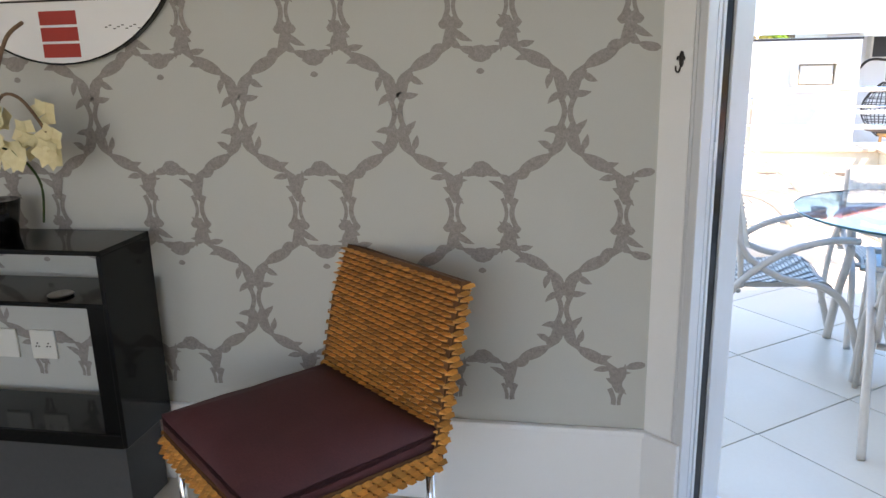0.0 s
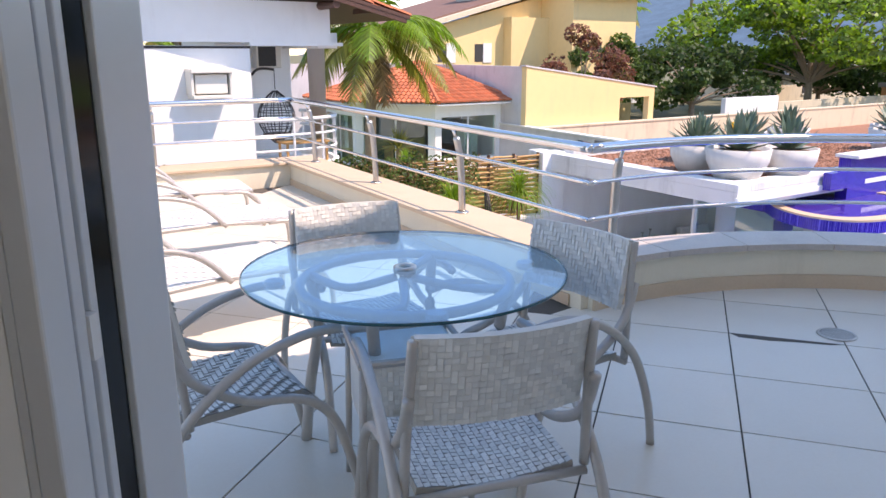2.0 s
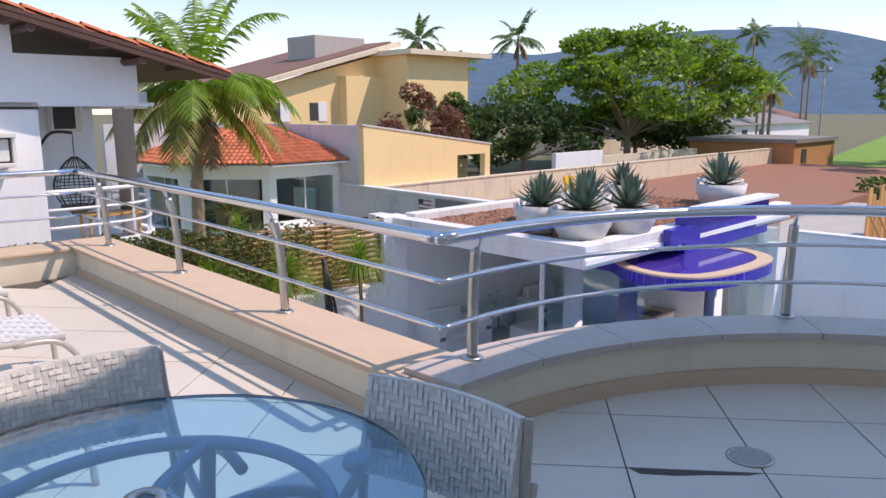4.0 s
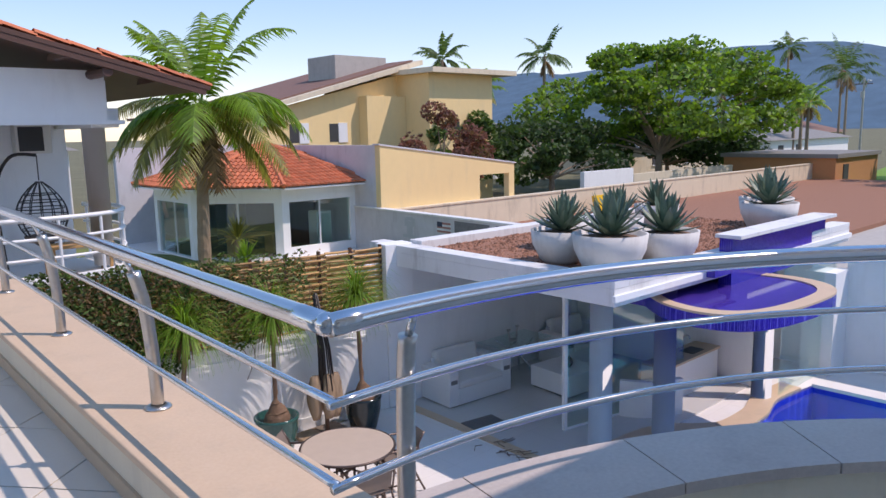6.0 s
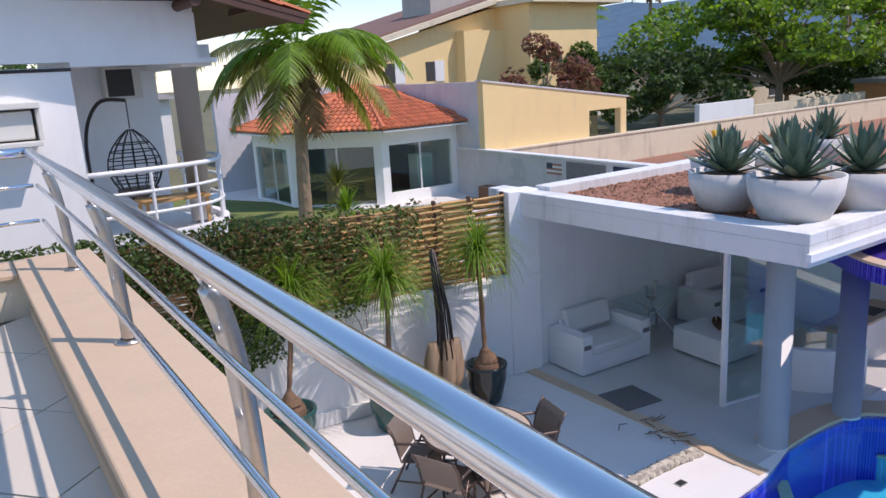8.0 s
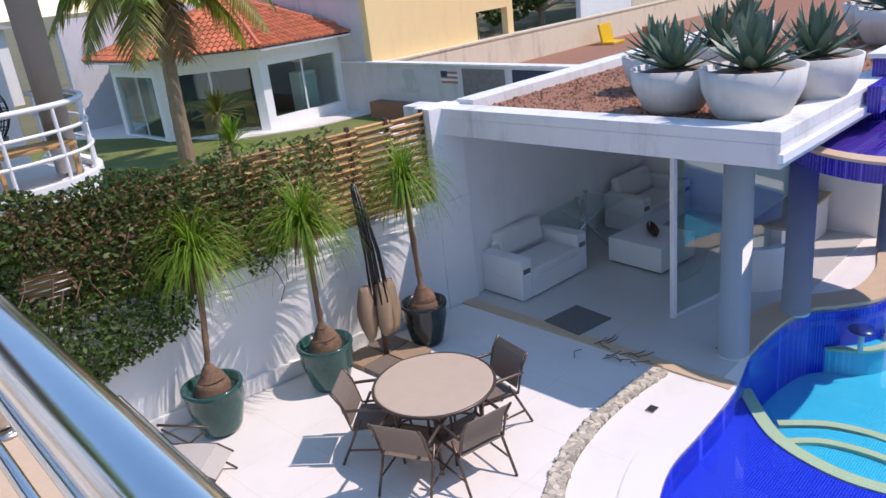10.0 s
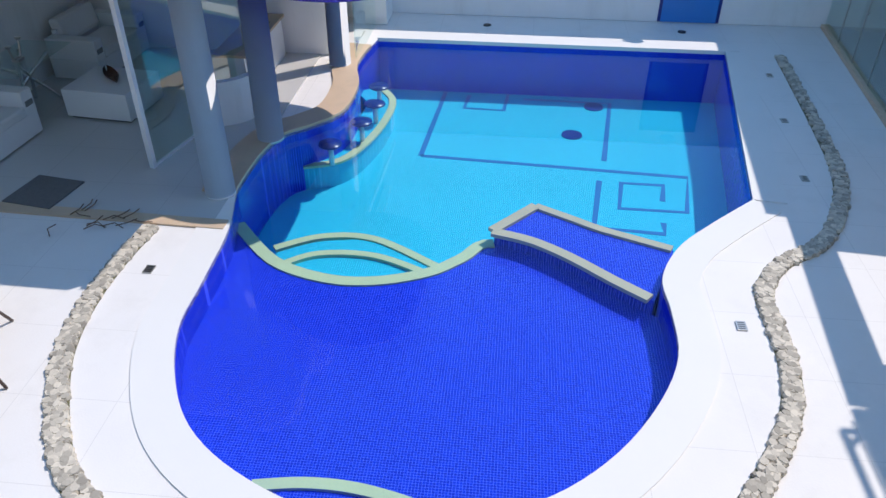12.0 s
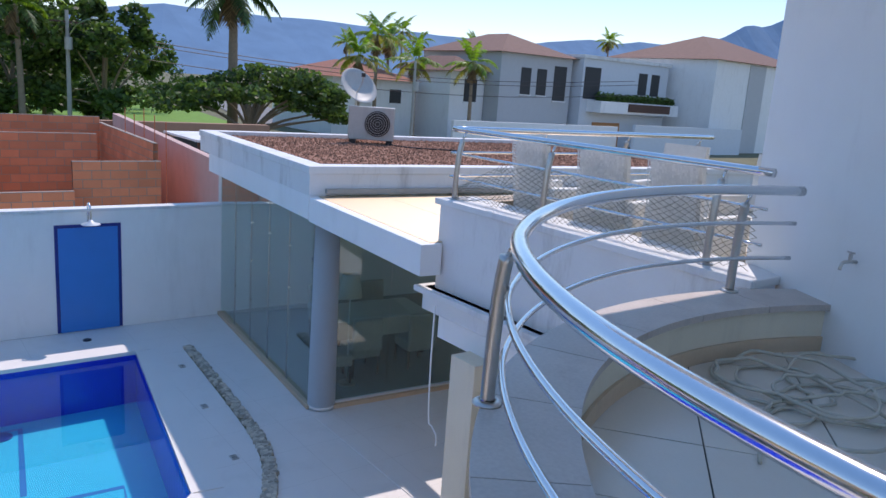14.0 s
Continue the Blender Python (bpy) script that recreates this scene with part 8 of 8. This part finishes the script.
# ---- hills ----
def hill(name, mm, x, y0, y1, heights, label, depth=300):
    bm = bmesh.new()
    rows = []
    m_ = 60
    for i in range(m_ + 1):
        t = i / m_
        k = t * (len(heights) - 1)
        a = heights[int(k)]
        b = heights[min(int(k) + 1, len(heights) - 1)]
        f = k % 1
        f = f * f * (3 - 2 * f)
        hgt = a + (b - a) * f + 5 * noise.noise((t * 30, x, 0)) + 2.5 * noise.noise((t * 90, x, 3))
        yy = y0 + (y1 - y0) * t
        rows.append([bm.verts.new((x - depth, yy, G - 8)), bm.verts.new((x - depth * 0.5, yy, hgt * 0.45 + 4 * noise.noise((t * 40, 2, x)))), bm.verts.new((x, yy, hgt)), bm.verts.new((x + depth, yy, G - 8))])
    for a, b in zip(rows, rows[1:]):
        for q in range(3):
            bm.faces.new((a[q], b[q], b[q + 1], a[q + 1]))
    structure(name, bm, M[mm], label, "hill")


hill("backdrop_hill_near", "hill", 900, 1500, -150, [40, 60, 85, 92, 88, 80, 96, 92, 60, 30, 14], "wooded hills on the horizon, haze in their blue colour")
hill("backdrop_hill_far", "hill_far", 1200, -60, -2600, [40, 95, 100, 100, 130, 150, 230, 330, 380], "mountains on the horizon, painted paler blue for haze", 250)
hill("backdrop_hill_left", "hill", 880, 120, -210, [70, 62, 40, 10], "wooded hill behind the park, painted blue for haze", 200)


# ---- far houses ----
def far_house(label, x0, y0, x1, y1, h, wall, roof, rise, windows, facing="-x", eave=0.5):
    c = thing("far_house", label, "house")
    part("wall", box(x0, y0, GD, x1, y1, GD + h), M[wall], c)
    if rise:
        bm = bmesh.new()
        cx, cy = (x0 + x1) / 2, (y0 + y1) / 2
        z0 = GD + h
        e = [bm.verts.new((x, y, z0)) for x, y in ((x0 - eave, y0 - eave), (x1 + eave, y0 - eave), (x1 + eave, y1 + eave), (x0 - eave, y1 + eave))]
        if (x1 - x0) > (y1 - y0):
            d = (y1 - y0) / 2
            r = [bm.verts.new((x0 + d, cy, z0 + rise)), bm.verts.new((x1 - d, cy, z0 + rise))]
            bm.faces.new((e[0], e[1], r[1], r[0])), bm.faces.new((e[2], e[3], r[0], r[1])), bm.faces.new((e[3], e[0], r[0])), bm.faces.new((e[1], e[2], r[1]))
        else:
            d = (x1 - x0) / 2
            r = [bm.verts.new((cx, y0 + d, z0 + rise)), bm.verts.new((cx, y1 - d, z0 + rise))]
            bm.faces.new((e[1], e[2], r[1], r[0])), bm.faces.new((e[3], e[0], r[0], r[1])), bm.faces.new((e[0], e[1], r[0])), bm.faces.new((e[2], e[3], r[1]))
        bm.faces.new(e[::-1])
        part("roof", bm, M[roof], c)
    else:
        part("roof", box(x0 - 0.2, y0 - 0.2, GD + h, x1 + 0.2, y1 + 0.2, GD + h + 0.3), M[roof], c)
    for a, z, w, hh in windows:
        if facing == "-x":
            o = part("window", box(x0 - 0.06, a, GD + z, x0 + 0.05, a + w, GD + z + hh), M["dark"], c, "dark window")
            part("sill", box(x0 - 0.14, a - 0.1, GD + z - 0.1, x0 - 0.01, a + w + 0.1, GD + z - 0.001), M["white_clean"], o)
        else:
            o = part("window", box(a, y0 - 0.06, GD + z, a + w, y0 + 0.05, GD + z + hh), M["dark"], c, "dark window")
            part("sill", box(a - 0.1, y0 - 0.14, GD + z - 0.1, a + w + 0.1, y0 - 0.01, GD + z - 0.001), M["white_clean"], o)
    return c


far_house("white house with a grey roof behind the trees", 47, 52, 56, 60, 5.0, "white", "grey_roof", 1.6, [(48, 3.0, 1, 1.1), (50, 3.0, 1, 1.1), (54, 3.0, 1.2, 1.4)], "-y")
far_house("low house with a pale slate roof", 66, 44, 86, 54, 2.6, "cream", "grey_roof", 2.0, [(70, 0.8, 1.2, 1.2), (76, 0.8, 1.2, 1.2)], "-y")
far_house("low white house with a grey tiled roof", 88, 40, 112, 52, 2.8, "white", "grey_roof", 1.8, [(90, 0.8, 1.4, 1.4), (95, 0.8, 1.4, 1.4)], "-y")
far_house("brown-roofed house in the distance", 118, 50, 140, 62, 3.2, "cream", "brown_roof", 2.2, [(121, 1, 1.2, 1.4)], "-y")
far_house("white house behind the coconut palm", 11, 50, 17, 58, 3.9, "white", "grey_roof", 1.4, [(12, 1, 1.2, 1.4)], "-y")
far_house("ochre garden house at the end of the wall", 61, 23.5, 70, 32, 2.1, "ochre", "grey_roof", 0, [(62.5, 0.4, 1.0, 1.2)], "-y")
structure("low_wall_white", box(39.3, 29.8, GD, 44.5, 30.1, -1.1), M["white"], "low white garden wall under the trees", "wall")
structure("low_wall_cream", box(44.6, 29.8, GD, 58, 30.1, -1.5), M["cream"], "low cream garden wall under the trees", "wall")
# houses across the street
far_house("white modern two-storey house with planted balcony", 55, -62, 68, -49, 8.4, "white_blue", "white_worn", 0, [(-58.6, 5.3, 1.3, 2.2), (-60.6, 5.3, 1.3, 2.2), (-51.5, 4.6, 2.2, 3.0)])
hb = far_house("grey two-storey house with a brown tiled roof", 56, -48.5, 68, -39.5, 8.2, "grey_wall", "brown_roof", 2.0, [(-43.2, 4.6, 1.2, 2.4), (-45.2, 4.6, 1.2, 2.4), (-47.8, 4.2, 1.6, 3.2)])
far_house("white house wing with a brown tiled roof", 58, -39.4, 66, -35.5, 6.2, "white", "brown_roof", 1.4, [(-38.5, 3.6, 1.4, 2.0)])
far_house("white gabled house with a grey stone corner", 50, -80, 64, -63, 9.4, "white", "brown_roof", 3.0, [(-78, 3.6, 2.5, 4.0)])
structure("far_stone_corner", box(49.9, -72, GD, 50.5, -69, GD + 9.3), M["grey_wall"], "grey slate corner of the gabled house", "wall")
bl = thing("planted_balcony", "long white balcony with green shrubs", "balcony")
part("parapet", box(53.2, -62, GD + 3.4, 55, -50, GD + 4.5), M["white"], bl)
part("planter_band", box(53.1, -60.5, GD + 3.6, 53.19, -54, GD + 4.4), M["wood_dark"], bl, "dark planter band")
rn = random.Random(5)
leaf_cloud("shrubs", [Vector((rn.uniform(53.3, 54.6), rn.uniform(-61.5, -50.5), GD + 4.5 + rn.uniform(0, 1.0) * (0.6 + 0.4 * noise.noise((k * 0.1, 0, 0))))) for k in range(2600)], 0.4, M["leaf"], rn, bl)
structure("garage_door", box(54.9, -55, GD, 54.99, -51, GD + 2.4), M["ochre"], "orange wooden garage door", "door")
structure("street_wall", box(50, -49, GD, 50.3, -30, GD + 2.3), M["white"], "white street wall", "wall")
structure("street_wall_blue", box(48, -66, GD, 48.3, -49, GD + 2.6), M["white_blue"], "pale street wall", "wall")
far_house("white house with a red roof behind the palms", 62, -34.5, 74, -26, 5.0, "white", "terra_far", 1.6, [(-33, 3.0, 1.2, 1.2), (-30, 3.0, 1.2, 1.2)])
structure("street", prism(bmesh.new(), [(40, -36), (46, -40), (75, -24), (120, -36), (160, -40), (160, -46), (118, -44), (78, -32), (52, -46), (44, -46)], GD + 0.06, GD + 0.075), M["asphalt"], "sunlit grey street", "road")
structure("park_lawn", prism(bmesh.new(), [(44, 20), (44, -8), (58, -18), (75, -22), (150, -34), (150, 40)], GD + 0.02, GD + 0.05), M["lawn_bright"], "bright green park lawn", "lawn")
hd = thing("hedge", "dense green clipped hedge by the park", "hedge")
leaf_cloud("hedge_leaves", [Vector((rn.uniform(43, 44.2), rn.uniform(-3, 14), GD + rn.uniform(0, 1.3))) for k in range(3000)], 0.3, M["leaf"], rn, hd)

# ---- street poles and wires ----
for x, y, h, arm in ((53, -3.8, 7.5, 1), (52, -27.5, 6.5, 0), (60, -48, 9, 0), (95, 33, 9.5, 1)):
    p = thing("utility_pole", "grey utility pole with crossarm", "pole", pose(x, y, GD))
    part("pole", cyl((0, 0, 0), (0, 0, h), 0.14, 0.10), M["concrete"], p)
    part("crossarm", box(-0.05, -0.9, h - 0.7, 0.05, 0.9, h - 0.6), M["wood_dark"], p)
    if arm:
        part("lamp_arm", tube(smooth_line([(0, 0, h - 1.6), (-0.6, -0.4, h - 0.8), (-1.6, -1.0, h - 0.4)], 5), 0.04, 6), M["steel_dull"], p)
        part("lamp_head", box(-2.0, -1.25, h - 0.45, -1.5, -0.95, h - 0.33, 0.03), M["white_clean"], p)
    part("transformer", cyl((-0.25, 0, h - 2.2), (-0.25, 0, h - 1.5), 0.22), M["ac_grey"], p)
for z, dy in ((3.4, 0.8), (3.1, 0), (2.2, -0.6)):
    tagged(part("power_line", tube([(53 - 1 * t, -3.8 + dy - 50 * t, z - 1.2 * math.sin(math.pi * t)) for t in [i / 12 for i in range(13)]], 0.025, 4), M["pole"]), "thin black power line over the street", "cable")

# ---- building site beyond the end wall ----
site = thing("site_wall", "unfinished red brick house walls", "wall")
BRICKS = []


def brick_wall(p, q, z0, z1, holes=()):
    """Courses of hollow bricks between two points, each brick a piece of its own."""
    p, q = Vector(p), Vector(q)
    ln = (q - p).length
    ang = math.atan2(q.y - p.y, q.x - p.x)
    bl_, bh_ = 0.39, 0.19
    nz = int((z1 - z0) / (bh_ + 0.015))
    part("mortar", box(0.0, -0.055, z0, ln, 0.055, z0 + nz * (bh_ + 0.015), m=Matrix.Translation((p.x, p.y, 0)) @ Matrix.Rotation(ang, 4, "Z")), M["mortar"], site)
    for r in range(nz):
        off = (r % 2) * bl_ * 0.5
        k = 0
        x = -off
        while x < ln:
            a, b = max(x, 0.0), min(x + bl_, ln)
            if b - a > 0.06:
                BRICKS.append((p, ang, a, b, z0 + r * (bh_ + 0.015)))
            x += bl_ + 0.015


ZB = G + 0.35
structure("site_floor", box(18.0, -0.9, G - 0.05, 40, 14, ZB - 0.02), M["concrete"], "dusty concrete slab of the building site", "floor")
brick_wall((22.6, 2.0), (22.6, 0.05), ZB, -0.50)
brick_wall((22.2, 3.9), (22.2, 2.05), ZB, -1.15)
brick_wall((22.8, 0.1), (29.5, -0.15), ZB, -0.15)
brick_wall((22.4, 3.9), (29.0, 3.9), ZB, -0.1)
brick_wall((25.2, 3.7), (25.2, 0.9), ZB, -0.2)
brick_wall((28.9, 3.8), (28.9, 0.0), ZB, 0.05)
full_b = box(0, -0.062, 0, 0.39, 0.062, 0.19, 0.006)
brick_me = mesh_of(full_b, "brick", M["brick"])
near_b = sorted(BRICKS, key=lambda b: b[0].x + b[2] * math.cos(b[1]))
rest = bmesh.new()
for k, (p, ang, a, b, z) in enumerate(near_b):
    m = Matrix.Translation((p.x, p.y, z)) @ Matrix.Rotation(ang, 4, "Z") @ Matrix.Translation((a, 0, 0)) @ Matrix.Diagonal(((b - a) / 0.39, 1, 1, 1))
    if k < 260:
        o = new("brick", brick_me)
        o.parent = site
        o.matrix_basis = m
    else:
        add_box(rest, 0, -0.062, 0, 0.39, 0.062, 0.19, 0.0, m)
tagged(part("far_bricks", rest, M["brick_joined"], site), kind="stuff")
structure("site_pink_wall", face_prism(bmesh.new(), [(18.3, G), (18.3, -0.72), (31, -0.1), (31, G)], -1.1, -0.9), M["pink"], "pink rendered party wall of the building site", "wall")
structure("site_beam", box(31, -6.5, -0.85, 31.4, 9, -0.35), M["pink_brown"], "brown concrete ring beam", "beam")
# dark sheet; the shade inside the opening is put into its colour
structure("site_back_wall", box(34, -6.5, G, 34.2, 9, -0.6), M["dark"], "dark sheet for the shaded opening of the unfinished house", "wall")
for y in (-5, -1.5, 1.5, 4.5, 8):
    structure("site_column", box(31.05, y, ZB, 31.35, y + 0.25, -0.85), M["concrete"], "concrete column of the unfinished house", "column")
structure("site_shed_roof", box(24.5, -4.2, -0.42, 27.5, -1.5, -0.36), M["white_worn"], "pale sheet roof of the site shed", "roof")
for x, y in ((24.6, -4.1), (24.6, -1.6), (27.4, -4.1), (27.4, -1.6)):
    structure("shed_post", cyl((x, y, G), (x, y, -0.42), 0.06), M["wood_dark"], "wooden post of the site shed", "post")
for k, (x, y, nx_, ny_, nz_) in enumerate(((21.4, 6.9, 3, 4, 4), (21.0, 6.2, 2, 2, 3), (22.6, 5.4, 2, 2, 2), (21.9, 4.9, 2, 1, 2), (21.2, 4.6, 2, 2, 2), (24.2, 4.8, 3, 2, 5))):
    st_ = thing("brick_stack", "stack of new red hollow bricks on the slab", "bricks", pose(x, y, ZB - 0.02), "brick stacks")
    for i in range(nx_):
        for j in range(ny_):
            for q in range(nz_):
                o = new("brick", brick_me)
                o.parent = st_
                o.matrix_basis = Matrix.Translation((i * 0.2, j * 0.14, q * 0.2)) @ Matrix.Diagonal((0.48, 1.0, 1.0, 1))
sc_ = thing("formwork", "upright wooden formwork boards with props", "formwork", pose(23.2, 8.0, ZB - 0.02))
for k in range(7):
    part("board", box(k * 0.35, 0, 0, k * 0.35 + 0.3, 0.04, 2.3 - 0.2 * (k % 3)), M["bamboo"], sc_)
for k in range(4):
    part("prop", cyl((k * 0.7, -0.9, 0), (k * 0.7, 0, 1.7), 0.035), M["bamboo"], sc_)
tank = thing("water_tank", "blue plastic water tank on a wooden stand", "tank", pose(29.6, 4.8, ZB - 0.02))
part("tank", lathe(bmesh.new(), [(0.5, 2.9), (0.55, 3.5), (0.5, 3.55), (0.0, 3.62)], 20), M["blue_paint"], tank, smooth=True)
for x in (-0.4, 0.4):
    for y in (-0.4, 0.4):
        part("leg", cyl((x, y, 0), (x, y, 2.9), 0.05), M["wood_dark"], tank)
for k in range(10):
    x, y = 22.3 + 0.9 * (k % 5), 0.0 if k < 5 else 3.95
    tagged(part("rebar", cyl((x, y, ZB), (x, y, 0.25 + 0.1 * (k % 3)), 0.012, seg=6), M["terracotta"]), "rusty upright steel bar", "rebar")
# odd things on the far planting bed
for k, (x, y) in enumerate(((33.0, 23.9), (36.0, 23.6))):
    s = thing("folded_chair", "bright yellow plastic chair by the cream wall" if k == 0 else "orange wooden crate by the cream wall", "chair" if k == 0 else "crate", pose(x, y, -2.6))
    if k == 0:
        part("seat", box(-0.45, -0.3, 0.0, 0.45, 0.3, 0.12, 0.03), M["yellow_plastic"], s)
        part("backrest", box(-0.45, 0.2, 0.12, 0.45, 0.32, 0.95, 0.03, m=pose(0, 0, 0, -14, 0, 0)), M["yellow_plastic"], s)
    else:
        for q in range(4):
            part("slat", box(-0.5, -0.3 + q * 0.18, 0.1, 0.5, -0.18 + q * 0.18, 0.16), M["ochre"], s)
        part("crate_side", box(-0.5, -0.3, 0, -0.44, 0.36, 0.4), M["ochre"], s)
        part("crate_side", box(0.44, -0.3, 0, 0.5, 0.36, 0.4), M["ochre"], s)
structure("planting_bed", box(19.9, 13.2, G - 0.04, 62, 25.1, -2.6), M["gravel"], "reddish raised garden bed along the wall", "ground")

# ---- terrace floor tiles, laid on the slant ----
def clip(poly, a, b, c):
    """Part of a polygon where a x + b y >= c."""
    out = []
    for i, p in enumerate(poly):
        q = poly[(i + 1) % len(poly)]
        dp, dq = a * p[0] + b * p[1] - c, a * q[0] + b * q[1] - c
        if dp >= 0:
            out.append(p)
        if (dp >= 0) != (dq >= 0):
            t = dp / (dp - dq)
            out.append((p[0] + (q[0] - p[0]) * t, p[1] + (q[1] - p[1]) * t))
    return out


floor_t = thing("floor_terrace", "cream terrace floor tiles laid diagonally with dark joints", "floor", kind="structure")
TS, TA = 0.577, radians(39.0)
ex, ey = Vector((math.cos(TA), math.sin(TA))), Vector((-math.sin(TA), math.cos(TA)))
O = Vector((4.155, 3.979))
gap = 0.0036
full = bmesh.new()
add_box(full, gap, gap, -0.007, TS - gap, TS - gap, 0.0, 0.0015)
full_me = mesh_of(full, "tile", M["tile"])
rot = Matrix.Rotation(TA, 4, "Z")
rnd = random.Random(2)
for i in range(-22, 14):
    for j in range(-22, 14):
        p = O + ex * (i * TS) + ey * (j * TS)
        quad = [p + ex * u + ey * v for u, v in ((gap, gap), (TS - gap, gap), (TS - gap, TS - gap), (gap, TS - gap))]
        c = p + (ex + ey) * TS / 2
        if c.x < -2.6 or c.y > 9.75 or c.y < 0.7 or c.x > px(c.y) + 0.35 and c.y > 4.8 or c.y <= 4.8 and (c - Vector((CX, CY))).length > CR + 0.45 and c.x > 3.6:
            continue
        poly = [(q.x, q.y) for q in quad]
        if c.x < 0.69:
            poly = clip(poly, 0, 1, WY + 0.29)
        else:
            poly = clip(poly, 0.66, 0.75, 0.66 * 0.69 + 0.75 * WY + 0.262)
        poly = clip(poly, 0, 1, 1.155)
        if c.x > 3.7 and c.y < 5.0:
            for k in range(-30, 97, 6):
                ca, sa = math.cos(radians(k)), math.sin(radians(k))
                poly = clip(poly, -ca, -sa, -(ca * CX + sa * CY + CR + 0.12))
        elif c.x > 2.9 and c.y > 5.0:
            poly = clip(poly, -1, 0.044, -(3.76 - 0.044 * 5.15 + 0.2))
        if len(poly) < 3 or abs(sum(poly[k][0] * poly[(k + 1) % len(poly)][1] - poly[(k + 1) % len(poly)][0] * poly[k][1] for k in range(len(poly)))) < 0.01:
            continue
        if len(poly) == 4 and all(abs(poly[k][0] - quad[k].x) < 1e-6 for k in range(4)):
            o = new("tile", full_me)
            o.matrix_basis = Matrix.Translation((p.x, p.y, rnd.uniform(-0.0008, 0.0))) @ rot
        else:
            o = new("tile", mesh_of(prism(bmesh.new(), poly, -0.007, 0.0), "tile", M["tile"]))
        o.parent = floor_t
# sunken corner beside the drain
stain = bmesh.new()
vs = [O + ex * v - ey * u for u, v in ((0.0, 0.004), (0.05, -0.05), (0.2, -0.055), (0.34, -0.035), (0.5, -0.025), (0.575, 0.002))]
prism(stain, [(v.x, v.y) for v in vs], 0.0004, 0.0012)
structure("floor_stain", stain, M["grout"], "dark wet dirt along a sunken tile joint", "stain")

# ---- the court and the gardens, shifted as a whole to fit the camera's view ----
HOUSE = set("""camera sun terrace_slab parapet_side coping_side skirting_side parapet_end coping_end parapet_curved cornice_curved skirting_curved
coping_curved wall_house_side wall_house_corner wall_house_back wall_house_return eave_slab wall_room floor_room wall_room_left wall_room_rear
wall_room_right baseboard baseboard_cap wall_door baseboard_door wall_door_right wall_over_door door_1 floor_drain terrace_chair glass_table
wicker_stool sun_lounger garden_hose garden_tap wallpaper_print wall_hook rush_chair sideboard rug wall_socket round_picture orchid
floor_terrace floor_stain""".split())
COURT = Matrix.Translation((-0.05, 0.20, -0.08))
for ob in list(scene.collection.objects):
    kind_name = ob.name.split(".")[0]
    if ob.parent is None and kind_name not in HOUSE and not (kind_name == "railing" and "second terrace" not in ob["label"]):
        ob.matrix_basis = COURT @ ob.matrix_basis
